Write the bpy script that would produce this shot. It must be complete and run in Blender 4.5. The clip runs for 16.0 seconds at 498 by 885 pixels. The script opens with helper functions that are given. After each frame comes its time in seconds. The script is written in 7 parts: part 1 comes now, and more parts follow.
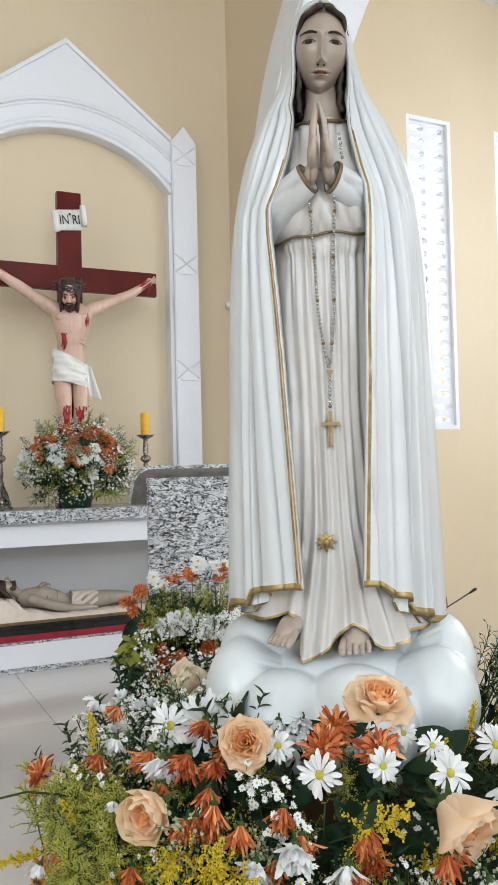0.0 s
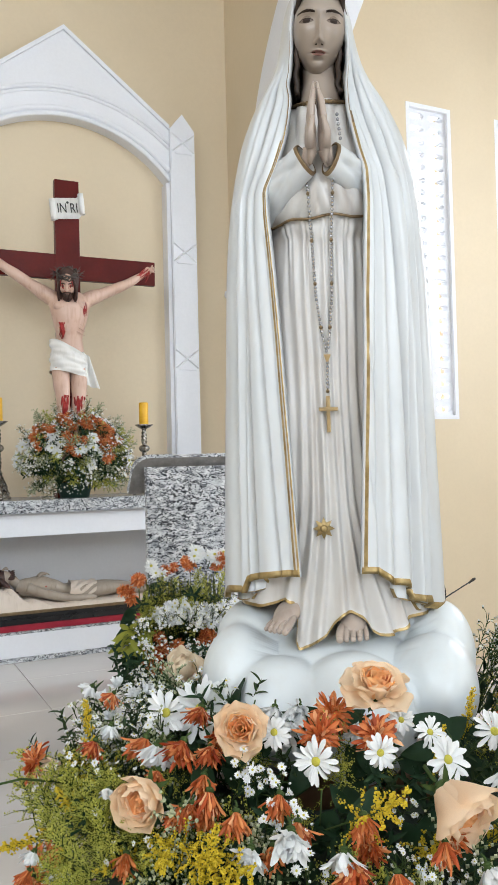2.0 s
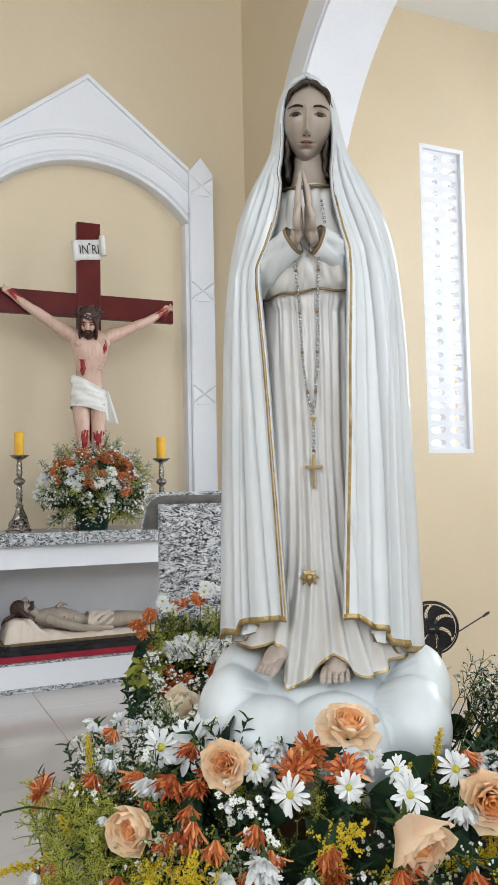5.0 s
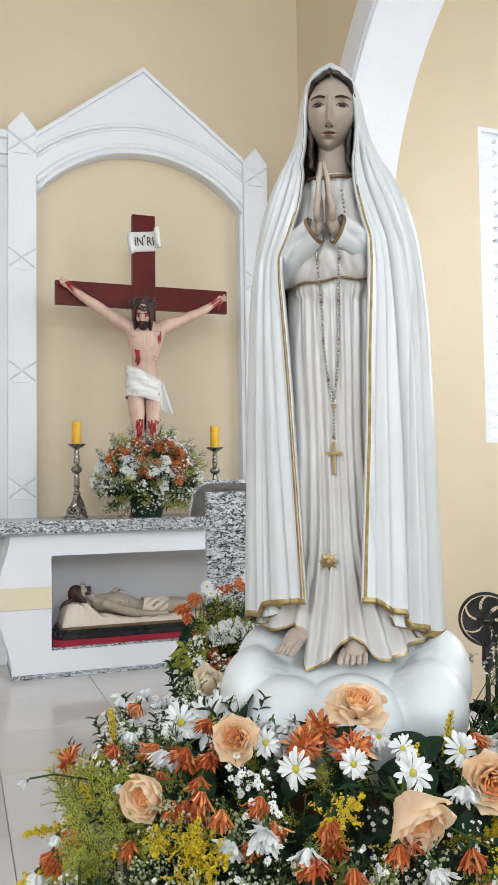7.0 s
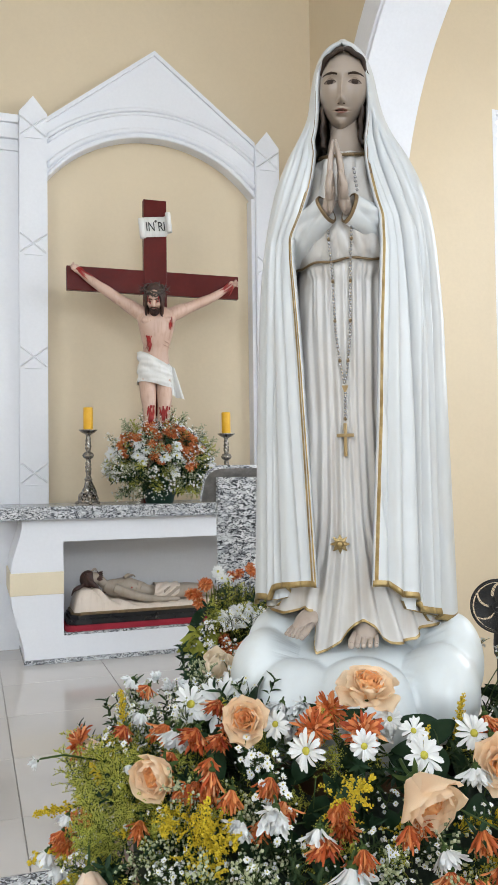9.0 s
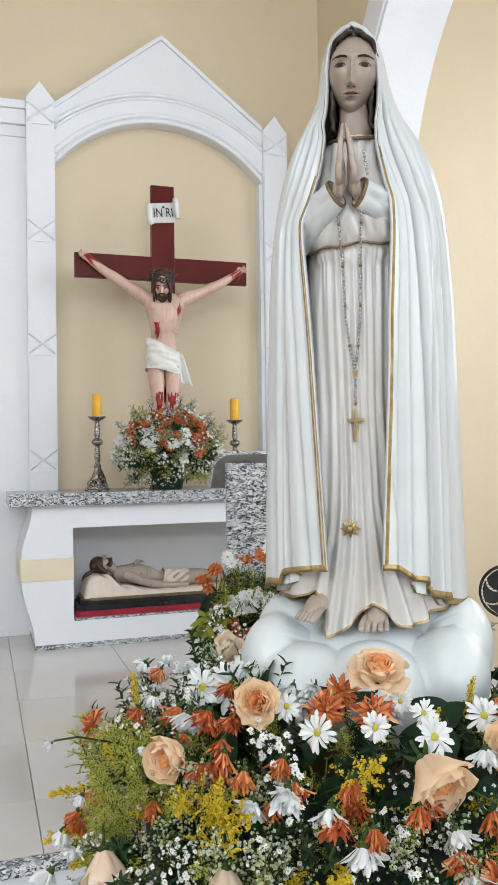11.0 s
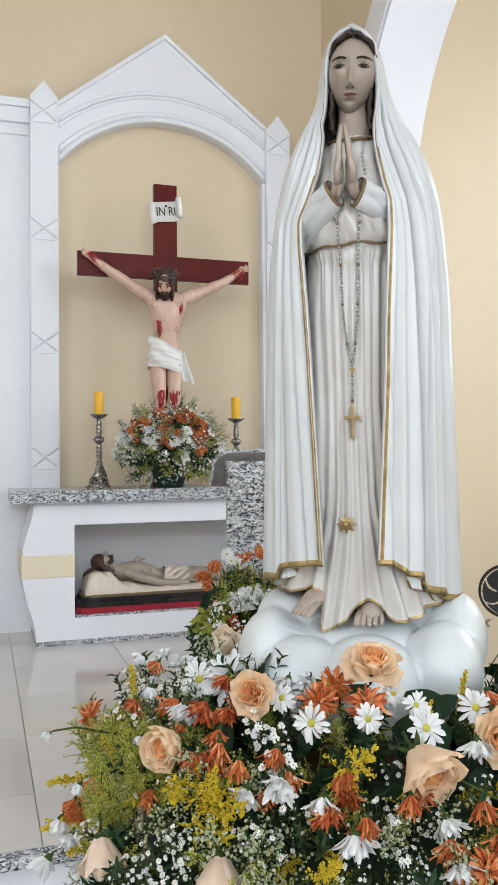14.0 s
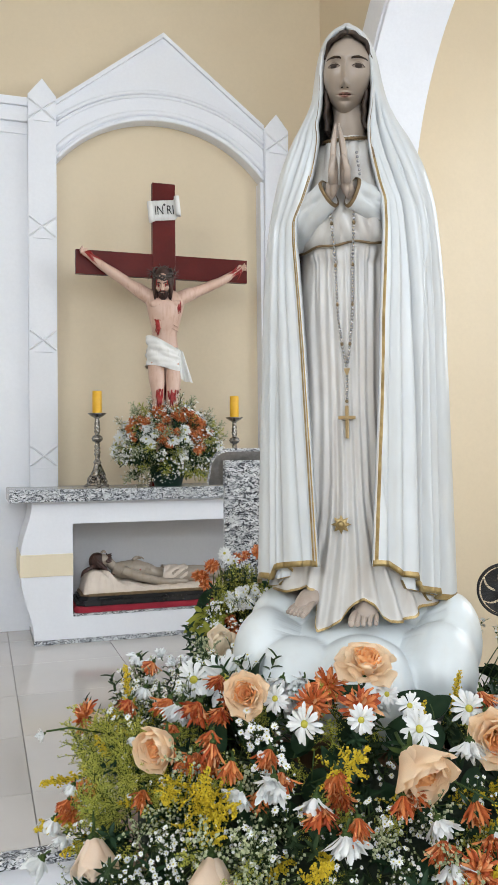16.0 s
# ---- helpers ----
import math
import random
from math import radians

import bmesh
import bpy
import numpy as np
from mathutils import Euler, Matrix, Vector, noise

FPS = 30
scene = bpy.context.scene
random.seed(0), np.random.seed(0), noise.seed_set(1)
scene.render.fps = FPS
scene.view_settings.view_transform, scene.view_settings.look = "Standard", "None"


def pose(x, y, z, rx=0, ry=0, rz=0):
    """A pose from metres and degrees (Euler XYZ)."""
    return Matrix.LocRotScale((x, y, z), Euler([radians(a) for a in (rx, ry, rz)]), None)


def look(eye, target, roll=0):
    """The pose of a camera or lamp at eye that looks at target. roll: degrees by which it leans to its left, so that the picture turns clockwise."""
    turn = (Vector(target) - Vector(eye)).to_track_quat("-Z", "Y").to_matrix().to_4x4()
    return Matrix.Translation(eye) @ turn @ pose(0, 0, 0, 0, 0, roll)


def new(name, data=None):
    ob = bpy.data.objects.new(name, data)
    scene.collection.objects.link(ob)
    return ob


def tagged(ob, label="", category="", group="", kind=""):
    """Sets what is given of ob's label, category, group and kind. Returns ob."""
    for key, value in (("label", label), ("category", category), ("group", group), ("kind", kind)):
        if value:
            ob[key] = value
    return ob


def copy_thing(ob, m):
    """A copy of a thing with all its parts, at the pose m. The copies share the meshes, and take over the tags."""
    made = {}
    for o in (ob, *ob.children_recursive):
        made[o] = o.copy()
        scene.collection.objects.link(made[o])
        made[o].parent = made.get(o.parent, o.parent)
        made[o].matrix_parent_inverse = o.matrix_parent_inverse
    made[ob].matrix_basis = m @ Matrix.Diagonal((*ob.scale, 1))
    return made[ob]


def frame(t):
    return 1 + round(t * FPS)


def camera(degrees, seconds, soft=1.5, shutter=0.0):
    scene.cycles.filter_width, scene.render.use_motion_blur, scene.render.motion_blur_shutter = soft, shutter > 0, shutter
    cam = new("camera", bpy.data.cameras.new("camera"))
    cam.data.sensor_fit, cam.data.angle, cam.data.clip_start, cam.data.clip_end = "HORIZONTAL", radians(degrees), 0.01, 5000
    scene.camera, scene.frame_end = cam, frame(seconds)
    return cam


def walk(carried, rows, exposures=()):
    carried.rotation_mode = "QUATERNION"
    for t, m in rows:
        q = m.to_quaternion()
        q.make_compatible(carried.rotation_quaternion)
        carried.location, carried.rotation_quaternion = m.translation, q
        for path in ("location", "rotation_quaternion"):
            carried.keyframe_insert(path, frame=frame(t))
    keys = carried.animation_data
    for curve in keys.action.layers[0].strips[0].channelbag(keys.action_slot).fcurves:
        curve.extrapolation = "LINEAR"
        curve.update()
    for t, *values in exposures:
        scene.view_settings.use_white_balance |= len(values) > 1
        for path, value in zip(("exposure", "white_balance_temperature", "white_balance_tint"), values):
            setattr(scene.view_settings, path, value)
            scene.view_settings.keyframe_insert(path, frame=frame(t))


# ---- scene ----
cam = camera(34.0, 16.0)
PATH = [
    (0, (0.441, -1.629, 1.151), (1.309, 0.172, 1.223), -1.4),
    (0.5, (0.442, -1.625, 1.148), (1.311, 0.175, 1.219), -1.4),
    (1, (0.445, -1.621, 1.147), (1.313, 0.18, 1.213), -1.4),
    (1.5, (0.447, -1.621, 1.145), (1.316, 0.179, 1.207), -1.4),
    (2, (0.45, -1.619, 1.143), (1.319, 0.182, 1.193), -1.4),
    (2.5, (0.449, -1.614, 1.147), (1.315, 0.189, 1.192), -1.4),
    (3, (0.448, -1.613, 1.15), (1.313, 0.19, 1.195), -1.4),
    (3.5, (0.446, -1.629, 1.166), (1.312, 0.173, 1.218), -1.4),
    (4, (0.434, -1.653, 1.179), (1.302, 0.146, 1.281), -1.4),
    (4.2, (0.434, -1.673, 1.184), (1.298, 0.127, 1.299), -1.4),
    (6.3, (0.489, -1.799, 1.182), (1.205, 0.066, 1.284), -0.8),
    (6.5, (0.494, -1.803, 1.183), (1.198, 0.067, 1.282), -0.8),
    (7, (0.496, -1.794, 1.175), (1.173, 0.086, 1.271), -0.8),
    (7.5, (0.497, -1.789, 1.173), (1.158, 0.097, 1.255), -0.8),
    (8, (0.502, -1.789, 1.172), (1.16, 0.098, 1.242), -0.8),
    (8.5, (0.507, -1.791, 1.171), (1.161, 0.098, 1.236), -0.8),
    (9, (0.501, -1.785, 1.166), (1.151, 0.106, 1.232), -0.7),
    (9.5, (0.492, -1.772, 1.163), (1.14, 0.119, 1.215), -0.8),
    (12, (0.498, -1.798, 1.164), (1.121, 0.103, 1.195), -0.7),
    (12.5, (0.487, -1.799, 1.163), (1.113, 0.101, 1.193), -0.5),
    (13, (0.481, -1.803, 1.161), (1.108, 0.096, 1.192), -0.5),
    (13.5, (0.485, -1.806, 1.161), (1.109, 0.094, 1.192), -0.6),
    (14, (0.497, -1.806, 1.158), (1.123, 0.093, 1.19), -0.5),
    (14.5, (0.503, -1.808, 1.16), (1.129, 0.091, 1.19), -0.5),
    (15, (0.51, -1.812, 1.162), (1.137, 0.087, 1.191), -0.5),
    (15.5, (0.512, -1.808, 1.16), (1.138, 0.092, 1.19), -0.6),
    (16, (0.505, -1.808, 1.161), (1.132, 0.091, 1.189), -0.5),
]
# the clip's camera brightens and darkens a little on the way
EXPOSURE = ((0, 0.26), (1, 0.34), (2, 0.33), (3, 0.16), (3.5, 0.17), (4, 0.18), (6.5, 0.27), (7.5, 0.33), (8, 0.25), (9, 0.26), (9.5, 0.42), (12, 0.22), (12.5, 0.29), (13, 0.23), (16, 0.25))
walk(cam, [(t, look(eye, target, roll)) for t, eye, target, roll in PATH], EXPOSURE)

# ---- daylight ----
world = bpy.data.worlds.new("sky")
scene.world = world
world.use_nodes = True
wn = world.node_tree
sky = wn.nodes.new("ShaderNodeTexSky")
sky.sky_type, sky.sun_disc = "NISHITA", False
sky.sun_elevation, sky.sun_rotation = radians(50), radians(120)
wn.nodes["Background"].inputs["Strength"].default_value = 0.12
wn.links.new(sky.outputs["Color"], wn.nodes["Background"].inputs["Color"])

sun = new("sun", bpy.data.lights.new("sun", "SUN"))
sun.data.energy, sun.data.angle, sun.data.color = 2.5, radians(0.5), (1.0, 0.95, 0.87)
sun.matrix_world = look((6, -9, 14), (0, 0, 0))


def daylight_lamp(name, eye, target, w, h, power, colour):
    """Added area lamp of daylight colour, set before a solid wall without an opening."""
    lamp = new(name, bpy.data.lights.new(name, "AREA"))
    lamp.data.shape, lamp.data.size, lamp.data.size_y = "RECTANGLE", w, h
    lamp.data.energy, lamp.data.color = power, colour
    lamp.matrix_world = look(eye, target)
    return lamp


DAY = (0.795, 0.89, 1.0)
# side aisle: added lamps for tall windows assumed in the outer wall
for yy in (-4.2, -1.4, 1.4):
    daylight_lamp("aisle_daylight", (6.55, yy, 2.9), (0.0, yy, 1.2), 1.5, 3.2, 86, DAY)
# nave: added fill lamps, two high on the far side, one high and one low behind
for yy in (-6.0, -2.6):
    daylight_lamp("nave_daylight", (-3.85, yy, 3.9), (2.0, yy + 0.4, 0.8), 1.8, 2.0, 118, DAY)
daylight_lamp("rear_daylight", (0.6, -9.7, 4.3), (0.9, 0.0, 0.8), 5.0, 1.8, 235, DAY)
daylight_lamp("door_daylight", (0.6, -9.8, 1.2), (0.8, 0.0, 1.0), 3.0, 3.2, 90, DAY)

# bright hazy distance outside the aisle windows
haze = bpy.data.materials.new("bright_haze")
haze.use_nodes = True
glow = haze.node_tree.nodes["Principled BSDF"]
glow.inputs["Base Color"].default_value = (0.9, 0.9, 0.9, 1)
glow.inputs["Emission Color"].default_value = (0.95, 0.97, 1.0, 1)
glow.inputs["Emission Strength"].default_value = 5.0

# ---- materials ----
def shade(name, rough=0.5, metal=0.0, spec=0.5, coat=0.0):
    m = bpy.data.materials.new(name)
    m.use_nodes = True
    b = m.node_tree.nodes["Principled BSDF"]
    b.inputs["Roughness"].default_value = rough
    b.inputs["Metallic"].default_value = metal
    b.inputs["Specular IOR Level"].default_value = spec
    b.inputs["Coat Weight"].default_value = coat
    return m, m.node_tree, b


def texture(nt, kind, scale, detail=4.0, rough=0.55):
    tc = nt.nodes.new("ShaderNodeTexCoord")
    n = nt.nodes.new(kind)
    n.inputs["Scale"].default_value = scale
    if kind == "ShaderNodeTexNoise":
        n.inputs["Detail"].default_value, n.inputs["Roughness"].default_value = detail, rough
    nt.links.new(tc.outputs["Object"], n.inputs["Vector"])
    return n


def ramp(nt, fac, stops):
    r = nt.nodes.new("ShaderNodeValToRGB")
    while len(r.color_ramp.elements) < len(stops):
        r.color_ramp.elements.new(0.5)
    for e, (p, c) in zip(r.color_ramp.elements, stops):
        e.position, e.color = p, (*c, 1)
    nt.links.new(fac, r.inputs["Fac"])
    return r


def mixed(nt, a, b, fac, mode="MIX"):
    m = nt.nodes.new("ShaderNodeMix")
    m.data_type, m.blend_type = "RGBA", mode
    for sock, v in ((m.inputs["Factor"], fac), (m.inputs["A"], a), (m.inputs["B"], b)):
        if isinstance(v, (float, int)):
            sock.default_value = v
        elif isinstance(v, tuple):
            sock.default_value = (*v, 1)
        else:
            nt.links.new(v, sock)
    return m.outputs["Result"]


def bump(nt, b, height, strength=0.2, dist=0.002):
    n = nt.nodes.new("ShaderNodeBump")
    n.inputs["Strength"].default_value, n.inputs["Distance"].default_value = strength, dist
    nt.links.new(height, n.inputs["Height"])
    nt.links.new(n.outputs["Normal"], b.inputs["Normal"])


def mottled(name, c1, c2, scale=3.0, fine=60.0, rough=0.5, metal=0.0, bumps=0.15, dist=0.001, spec=0.5, coat=0.0, wear=0.25):
    """Two tones in broad patches, a finer grain over them and a fine relief."""
    m, nt, b = shade(name, rough, metal, spec, coat)
    broad, grain = texture(nt, "ShaderNodeTexNoise", scale), texture(nt, "ShaderNodeTexNoise", fine, 6.0, 0.6)
    base = ramp(nt, broad.outputs["Fac"], ((0.35, c1), (0.65, c2))).outputs["Color"]
    dark = tuple(v * (1 - wear) for v in c1)
    tone = ramp(nt, grain.outputs["Fac"], ((0.35, (0, 0, 0)), (0.75, (0.45,) * 3))).outputs["Color"]
    nt.links.new(mixed(nt, base, dark, tone), b.inputs["Base Color"])
    if bumps:
        bump(nt, b, grain.outputs["Fac"], bumps, dist)
    return m


WALL = mottled("cream_wall_paint", (0.70, 0.585, 0.415), (0.735, 0.615, 0.44), 0.9, 45, 0.55, bumps=0.25, dist=0.002, wear=0.05)
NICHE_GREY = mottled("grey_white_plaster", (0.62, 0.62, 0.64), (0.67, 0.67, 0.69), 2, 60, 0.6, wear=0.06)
WHITE = mottled("white_wall_paint", (0.80, 0.815, 0.86), (0.84, 0.855, 0.90), 1.5, 50, 0.45, bumps=0.2, dist=0.0015, wear=0.05)
CREAM = mottled("cream_band_paint", (0.78, 0.68, 0.50), (0.80, 0.71, 0.53), 4, 60, 0.5, wear=0.05)
CEIL = mottled("white_ceiling_paint", (0.80, 0.80, 0.80), (0.83, 0.83, 0.83), 1.0, 40, 0.7, wear=0.04)


def granite_material():
    m, nt, b = shade("grey_granite", 0.22, spec=0.5)
    tc = nt.nodes.new("ShaderNodeTexCoord")
    mp = nt.nodes.new("ShaderNodeMapping")
    mp.inputs["Scale"].default_value = (1.0, 1.0, 2.0)
    nt.links.new(tc.outputs["Object"], mp.inputs["Vector"])
    def noise_tex(scale, detail, r, dist=0.0):
        n = nt.nodes.new("ShaderNodeTexNoise")
        for k, v in (("Scale", scale), ("Detail", detail), ("Roughness", r), ("Distortion", dist)):
            n.inputs[k].default_value = v
        nt.links.new(mp.outputs["Vector"], n.inputs["Vector"])
        return n.outputs["Fac"]
    body = ramp(nt, noise_tex(26, 5, 0.6, 1.2), ((0.38, (0.16, 0.17, 0.19)), (0.47, (0.48, 0.50, 0.53)), (0.60, (0.70, 0.72, 0.74)))).outputs["Color"]
    flakes = ramp(nt, noise_tex(48, 3, 0.5, 2.0), ((0.52, (0, 0, 0)), (0.57, (1, 1, 1)))).outputs["Color"]
    c = mixed(nt, body, (0.035, 0.038, 0.045), flakes)
    spots = ramp(nt, noise_tex(17, 2, 0.4, 0.6), ((0.62, (0, 0, 0)), (0.70, (0.7, 0.7, 0.7)))).outputs["Color"]
    nt.links.new(mixed(nt, c, (0.60, 0.63, 0.65), spots), b.inputs["Base Color"])
    return m


GRANITE = granite_material()


def tile_material():
    m, nt, b = shade("polished_porcelain_tile", 0.09, spec=0.5)
    info = nt.nodes.new("ShaderNodeObjectInfo")
    broad = texture(nt, "ShaderNodeTexNoise", 3.0)
    base = ramp(nt, info.outputs["Random"], ((0.0, (0.60, 0.565, 0.535)), (1.0, (0.65, 0.615, 0.585)))).outputs["Color"]
    nt.links.new(mixed(nt, base, (0.56, 0.53, 0.50), ramp(nt, broad.outputs["Fac"], ((0.4, (0, 0, 0)), (0.8, (0.5,) * 3))).outputs["Color"]), b.inputs["Base Color"])
    g = texture(nt, "ShaderNodeTexNoise", 14)
    nt.links.new(ramp(nt, g.outputs["Fac"], ((0.3, (0.07,) * 3), (0.8, (0.15,) * 3))).outputs["Color"], b.inputs["Roughness"])
    return m


TILE = tile_material()
GROUT = mottled("grey_tile_grout", (0.36, 0.34, 0.32), (0.41, 0.39, 0.37), 9, 200, 0.9)


def part(name, bm, material, parent=None, label="", smooth=True):
    """Links a bmesh as one mesh object, under its thing where there is one."""
    me = bpy.data.meshes.new(name)
    bm.to_mesh(me)
    bm.free()
    for m in material if isinstance(material, (list, tuple)) else (material,):
        me.materials.append(m)
    if smooth:
        me.shade_smooth()
    ob = new(name, me)
    ob.parent = parent
    if label:
        tagged(ob, label)
    return ob


def holder(name, label, category, at=(0, 0, 0), turn=0, group="", kind=""):
    ob = new(name)
    ob.empty_display_size = 0.05
    ob.matrix_world = pose(*at, 0, 0, turn)
    return tagged(ob, label, category, group, kind)


def box(bm, lo, hi, bevel=0.0, segments=2, index=0):
    """A box between two corners, its edges rounded."""
    lo, hi = Vector(lo), Vector(hi)
    made = bmesh.ops.create_cube(bm, size=1.0, matrix=Matrix.LocRotScale((lo + hi) / 2, None, hi - lo))
    faces = list({f for v in made["verts"] for f in v.link_faces})
    for f in faces:
        f.material_index = index
    if bevel:
        edges = list({e for f in faces for e in f.edges})
        bmesh.ops.bevel(bm, geom=edges, offset=bevel, segments=segments, affect="EDGES", profile=0.6)
    return bm


def boxed(lo, hi, bevel=0.0, segments=2):
    return box(bmesh.new(), lo, hi, bevel, segments)


def prism(bm, outline, y0, y1, index=0, holes=()):
    """An outline in (x, z) pulled from y0 to y1."""
    for y, flip in ((y0, False), (y1, True)):
        vs = [bm.verts.new((x, y, z)) for x, z in outline]
        f = bm.faces.new(vs if not flip else vs[::-1])
        f.material_index = index
        if flip:
            back = vs
        else:
            front = vs
    n = len(outline)
    for i in range(n):
        f = bm.faces.new((front[i], back[i], back[(i + 1) % n], front[(i + 1) % n]))
        f.material_index = index
    return bm


def strip_solid(bm, lower, upper, y0, y1, index=0):
    """A solid between two lines of (x, z) points, point for point, from y0 to y1."""
    rows = [[bm.verts.new((x, y, z)) for x, z in line] for line in (lower, upper) for y in (y0, y1)]
    lf, lb, uf, ub = rows
    for i in range(len(lower) - 1):
        for a, b in ((lf, uf), (ub, lb), (uf, ub), (lb, lf)):
            f = bm.faces.new((a[i], a[i + 1], b[i + 1], b[i]))
            f.material_index = index
    for i in (0, len(lower) - 1):
        bm.faces.new((lf[i], uf[i], ub[i], lb[i])).material_index = index
    bmesh.ops.recalc_face_normals(bm, faces=bm.faces)
    return bm


def lathe(bm, profile, steps=24, at=(0, 0, 0), index=0):
    """A turned shape from (radius, height) pairs."""
    rings = [[bm.verts.new((at[0] + r * math.cos(a), at[1] + r * math.sin(a), at[2] + z)) for a in (2 * math.pi * i / steps for i in range(steps))] for r, z in profile]
    for lo, hi in zip(rings, rings[1:]):
        for i in range(steps):
            bm.faces.new((lo[i], lo[(i + 1) % steps], hi[(i + 1) % steps], hi[i])).material_index = index
    bm.faces.new(rings[0][::-1]).material_index = index
    bm.faces.new(rings[-1]).material_index = index
    return bm


def tube(bm, points, radii, steps=8, index=0, caps=True):
    """A round bar along points, its radius given at each."""
    pts = [Vector(p) for p in points]
    if isinstance(radii, (int, float)):
        radii = [radii] * len(pts)
    rings, side = [], None
    for i, p in enumerate(pts):
        d = (pts[min(i + 1, len(pts) - 1)] - pts[max(i - 1, 0)]).normalized()
        if side is None:
            side = d.orthogonal().normalized()
        side = (side - d * side.dot(d)).normalized()
        up = d.cross(side)
        rings.append([bm.verts.new(p + radii[i] * (math.cos(a) * side + math.sin(a) * up)) for a in (2 * math.pi * k / steps for k in range(steps))])
    for lo, hi in zip(rings, rings[1:]):
        for k in range(steps):
            bm.faces.new((lo[k], lo[(k + 1) % steps], hi[(k + 1) % steps], hi[k])).material_index = index
    if caps:
        bm.faces.new(rings[0][::-1]).material_index = index
        bm.faces.new(rings[-1]).material_index = index
    return bm


def ball(bm, at, size, index=0, u=12, v=8, m=None):
    made = bmesh.ops.create_uvsphere(bm, u_segments=u, v_segments=v, radius=1.0, matrix=(m or Matrix()) @ Matrix.LocRotScale(at, None, size))
    for f in {f for w in made["verts"] for f in w.link_faces}:
        f.material_index = index
    return bm

# ---- the church ----
LOW = -0.51  # nave floor; the altar stands three steps up, at 0
BACK, SIDE, AISLE = 3.90, 2.99, 3.50
TOP = 5.6


def wall(name, lo, hi, material, label):
    return tagged(part(name, boxed(lo, hi), material, smooth=False), label, "wall", kind="structure")


wall("wall_back", (-4.0, BACK, LOW), (3.40, BACK + 0.25, TOP), WALL, "cream painted plaster wall behind the altar")
wall("wall_left", (-4.25, -10.0, LOW), (-4.0, BACK + 0.25, TOP), WALL, "cream painted plaster wall of the nave")
# unseen wall behind the rear fill lamps; no door is built in it
wall("wall_rear", (-4.25, -10.25, LOW), (7.1, -10.0, TOP), WALL, "cream painted plaster rear wall of the nave")
wall("wall_outer", (6.8, -10.0, LOW), (7.05, AISLE + 0.5, TOP), WALL, "cream painted plaster outer wall of the aisle")
wall("ceiling", (-4.25, -10.25, TOP), (7.1, BACK + 0.3, TOP + 0.2), CEIL, "white painted flat ceiling")
wall("ceiling_aisle", (3.40, -10.0, 5.03), (6.8, AISLE, 5.2), CEIL, "white painted lower ceiling of the aisle")

ARCH_Y, ARCH_Z, ARCH_R = 1.5, 2.8, 1.72


def side_wall():
    """The wall between chancel and aisle, with a wide round arch through it."""
    bm = bmesh.new()
    n = 48
    arc = [(ARCH_Y + ARCH_R * math.cos(math.pi * i / n), ARCH_Z + ARCH_R * math.sin(math.pi * i / n)) for i in range(n + 1)]
    y0, y1 = -1.2, BACK
    # far pier, near pier and the spandrel over the arch
    box(bm, (SIDE, arc[0][0], LOW), (SIDE + 0.41, y1, ARCH_Z))
    for f in bm.faces:
        f.material_index = 1 if f.normal.y < -0.5 else 0
    box(bm, (SIDE, y0, LOW), (SIDE + 0.41, arc[-1][0], ARCH_Z))
    rows = []
    for x in (SIDE, SIDE + 0.41):
        rows.append([bm.verts.new((x, y, z)) for y, z in arc])
        rows.append([bm.verts.new((x, y1 + (y0 - y1) * i / n, TOP)) for i in range(n + 1)])
    a0, t0, a1, t1 = rows
    for i in range(n):
        bm.faces.new((a0[i], t0[i], t0[i + 1], a0[i + 1]))
        bm.faces.new((a1[i], a1[i + 1], t1[i + 1], t1[i]))
        f = bm.faces.new((a0[i], a0[i + 1], a1[i + 1], a1[i]))
        f.material_index = 1
    for x in (SIDE, SIDE + 0.41):
        for y, i in ((y1, 0), (y0, n)):
            bm.faces.new([bm.verts.new(p) for p in ((x, y, ARCH_Z), (x, y, TOP), (x, arc[i][0], ARCH_Z))])
    bmesh.ops.recalc_face_normals(bm, faces=bm.faces)
    w = tagged(part("wall_side", bm, (WALL, WHITE), smooth=False), "cream wall with a wide round arch, white inside the arch", "wall", kind="structure")
    bm = bmesh.new()
    for r0, r1, d in ((ARCH_R - 0.002, ARCH_R + 0.29, 0.03), (ARCH_R + 0.03, ARCH_R + 0.12, 0.045)):
        lo = [(ARCH_Y + r0 * math.cos(math.pi * i / n), ARCH_Z + r0 * math.sin(math.pi * i / n)) for i in range(n + 1)]
        hi = [(ARCH_Y + r1 * math.cos(math.pi * i / n), ARCH_Z + r1 * math.sin(math.pi * i / n)) for i in range(n + 1)]
        lo = [(lo[0][0], LOW)] + lo + [(lo[-1][0], LOW)]
        hi = [(hi[0][0], LOW)] + hi + [(hi[-1][0], LOW)]
        strip_solid(bm, lo, hi, -d, 0.002)
    bm.transform(Matrix(((0, 1, 0, SIDE), (1, 0, 0, 0), (0, 0, 1, 0), (0, 0, 0, 1))))
    bmesh.ops.recalc_face_normals(bm, faces=bm.faces)
    tagged(part("arch_trim", bm, WHITE, w, smooth=False), "white moulded plaster band round the arch")


side_wall()


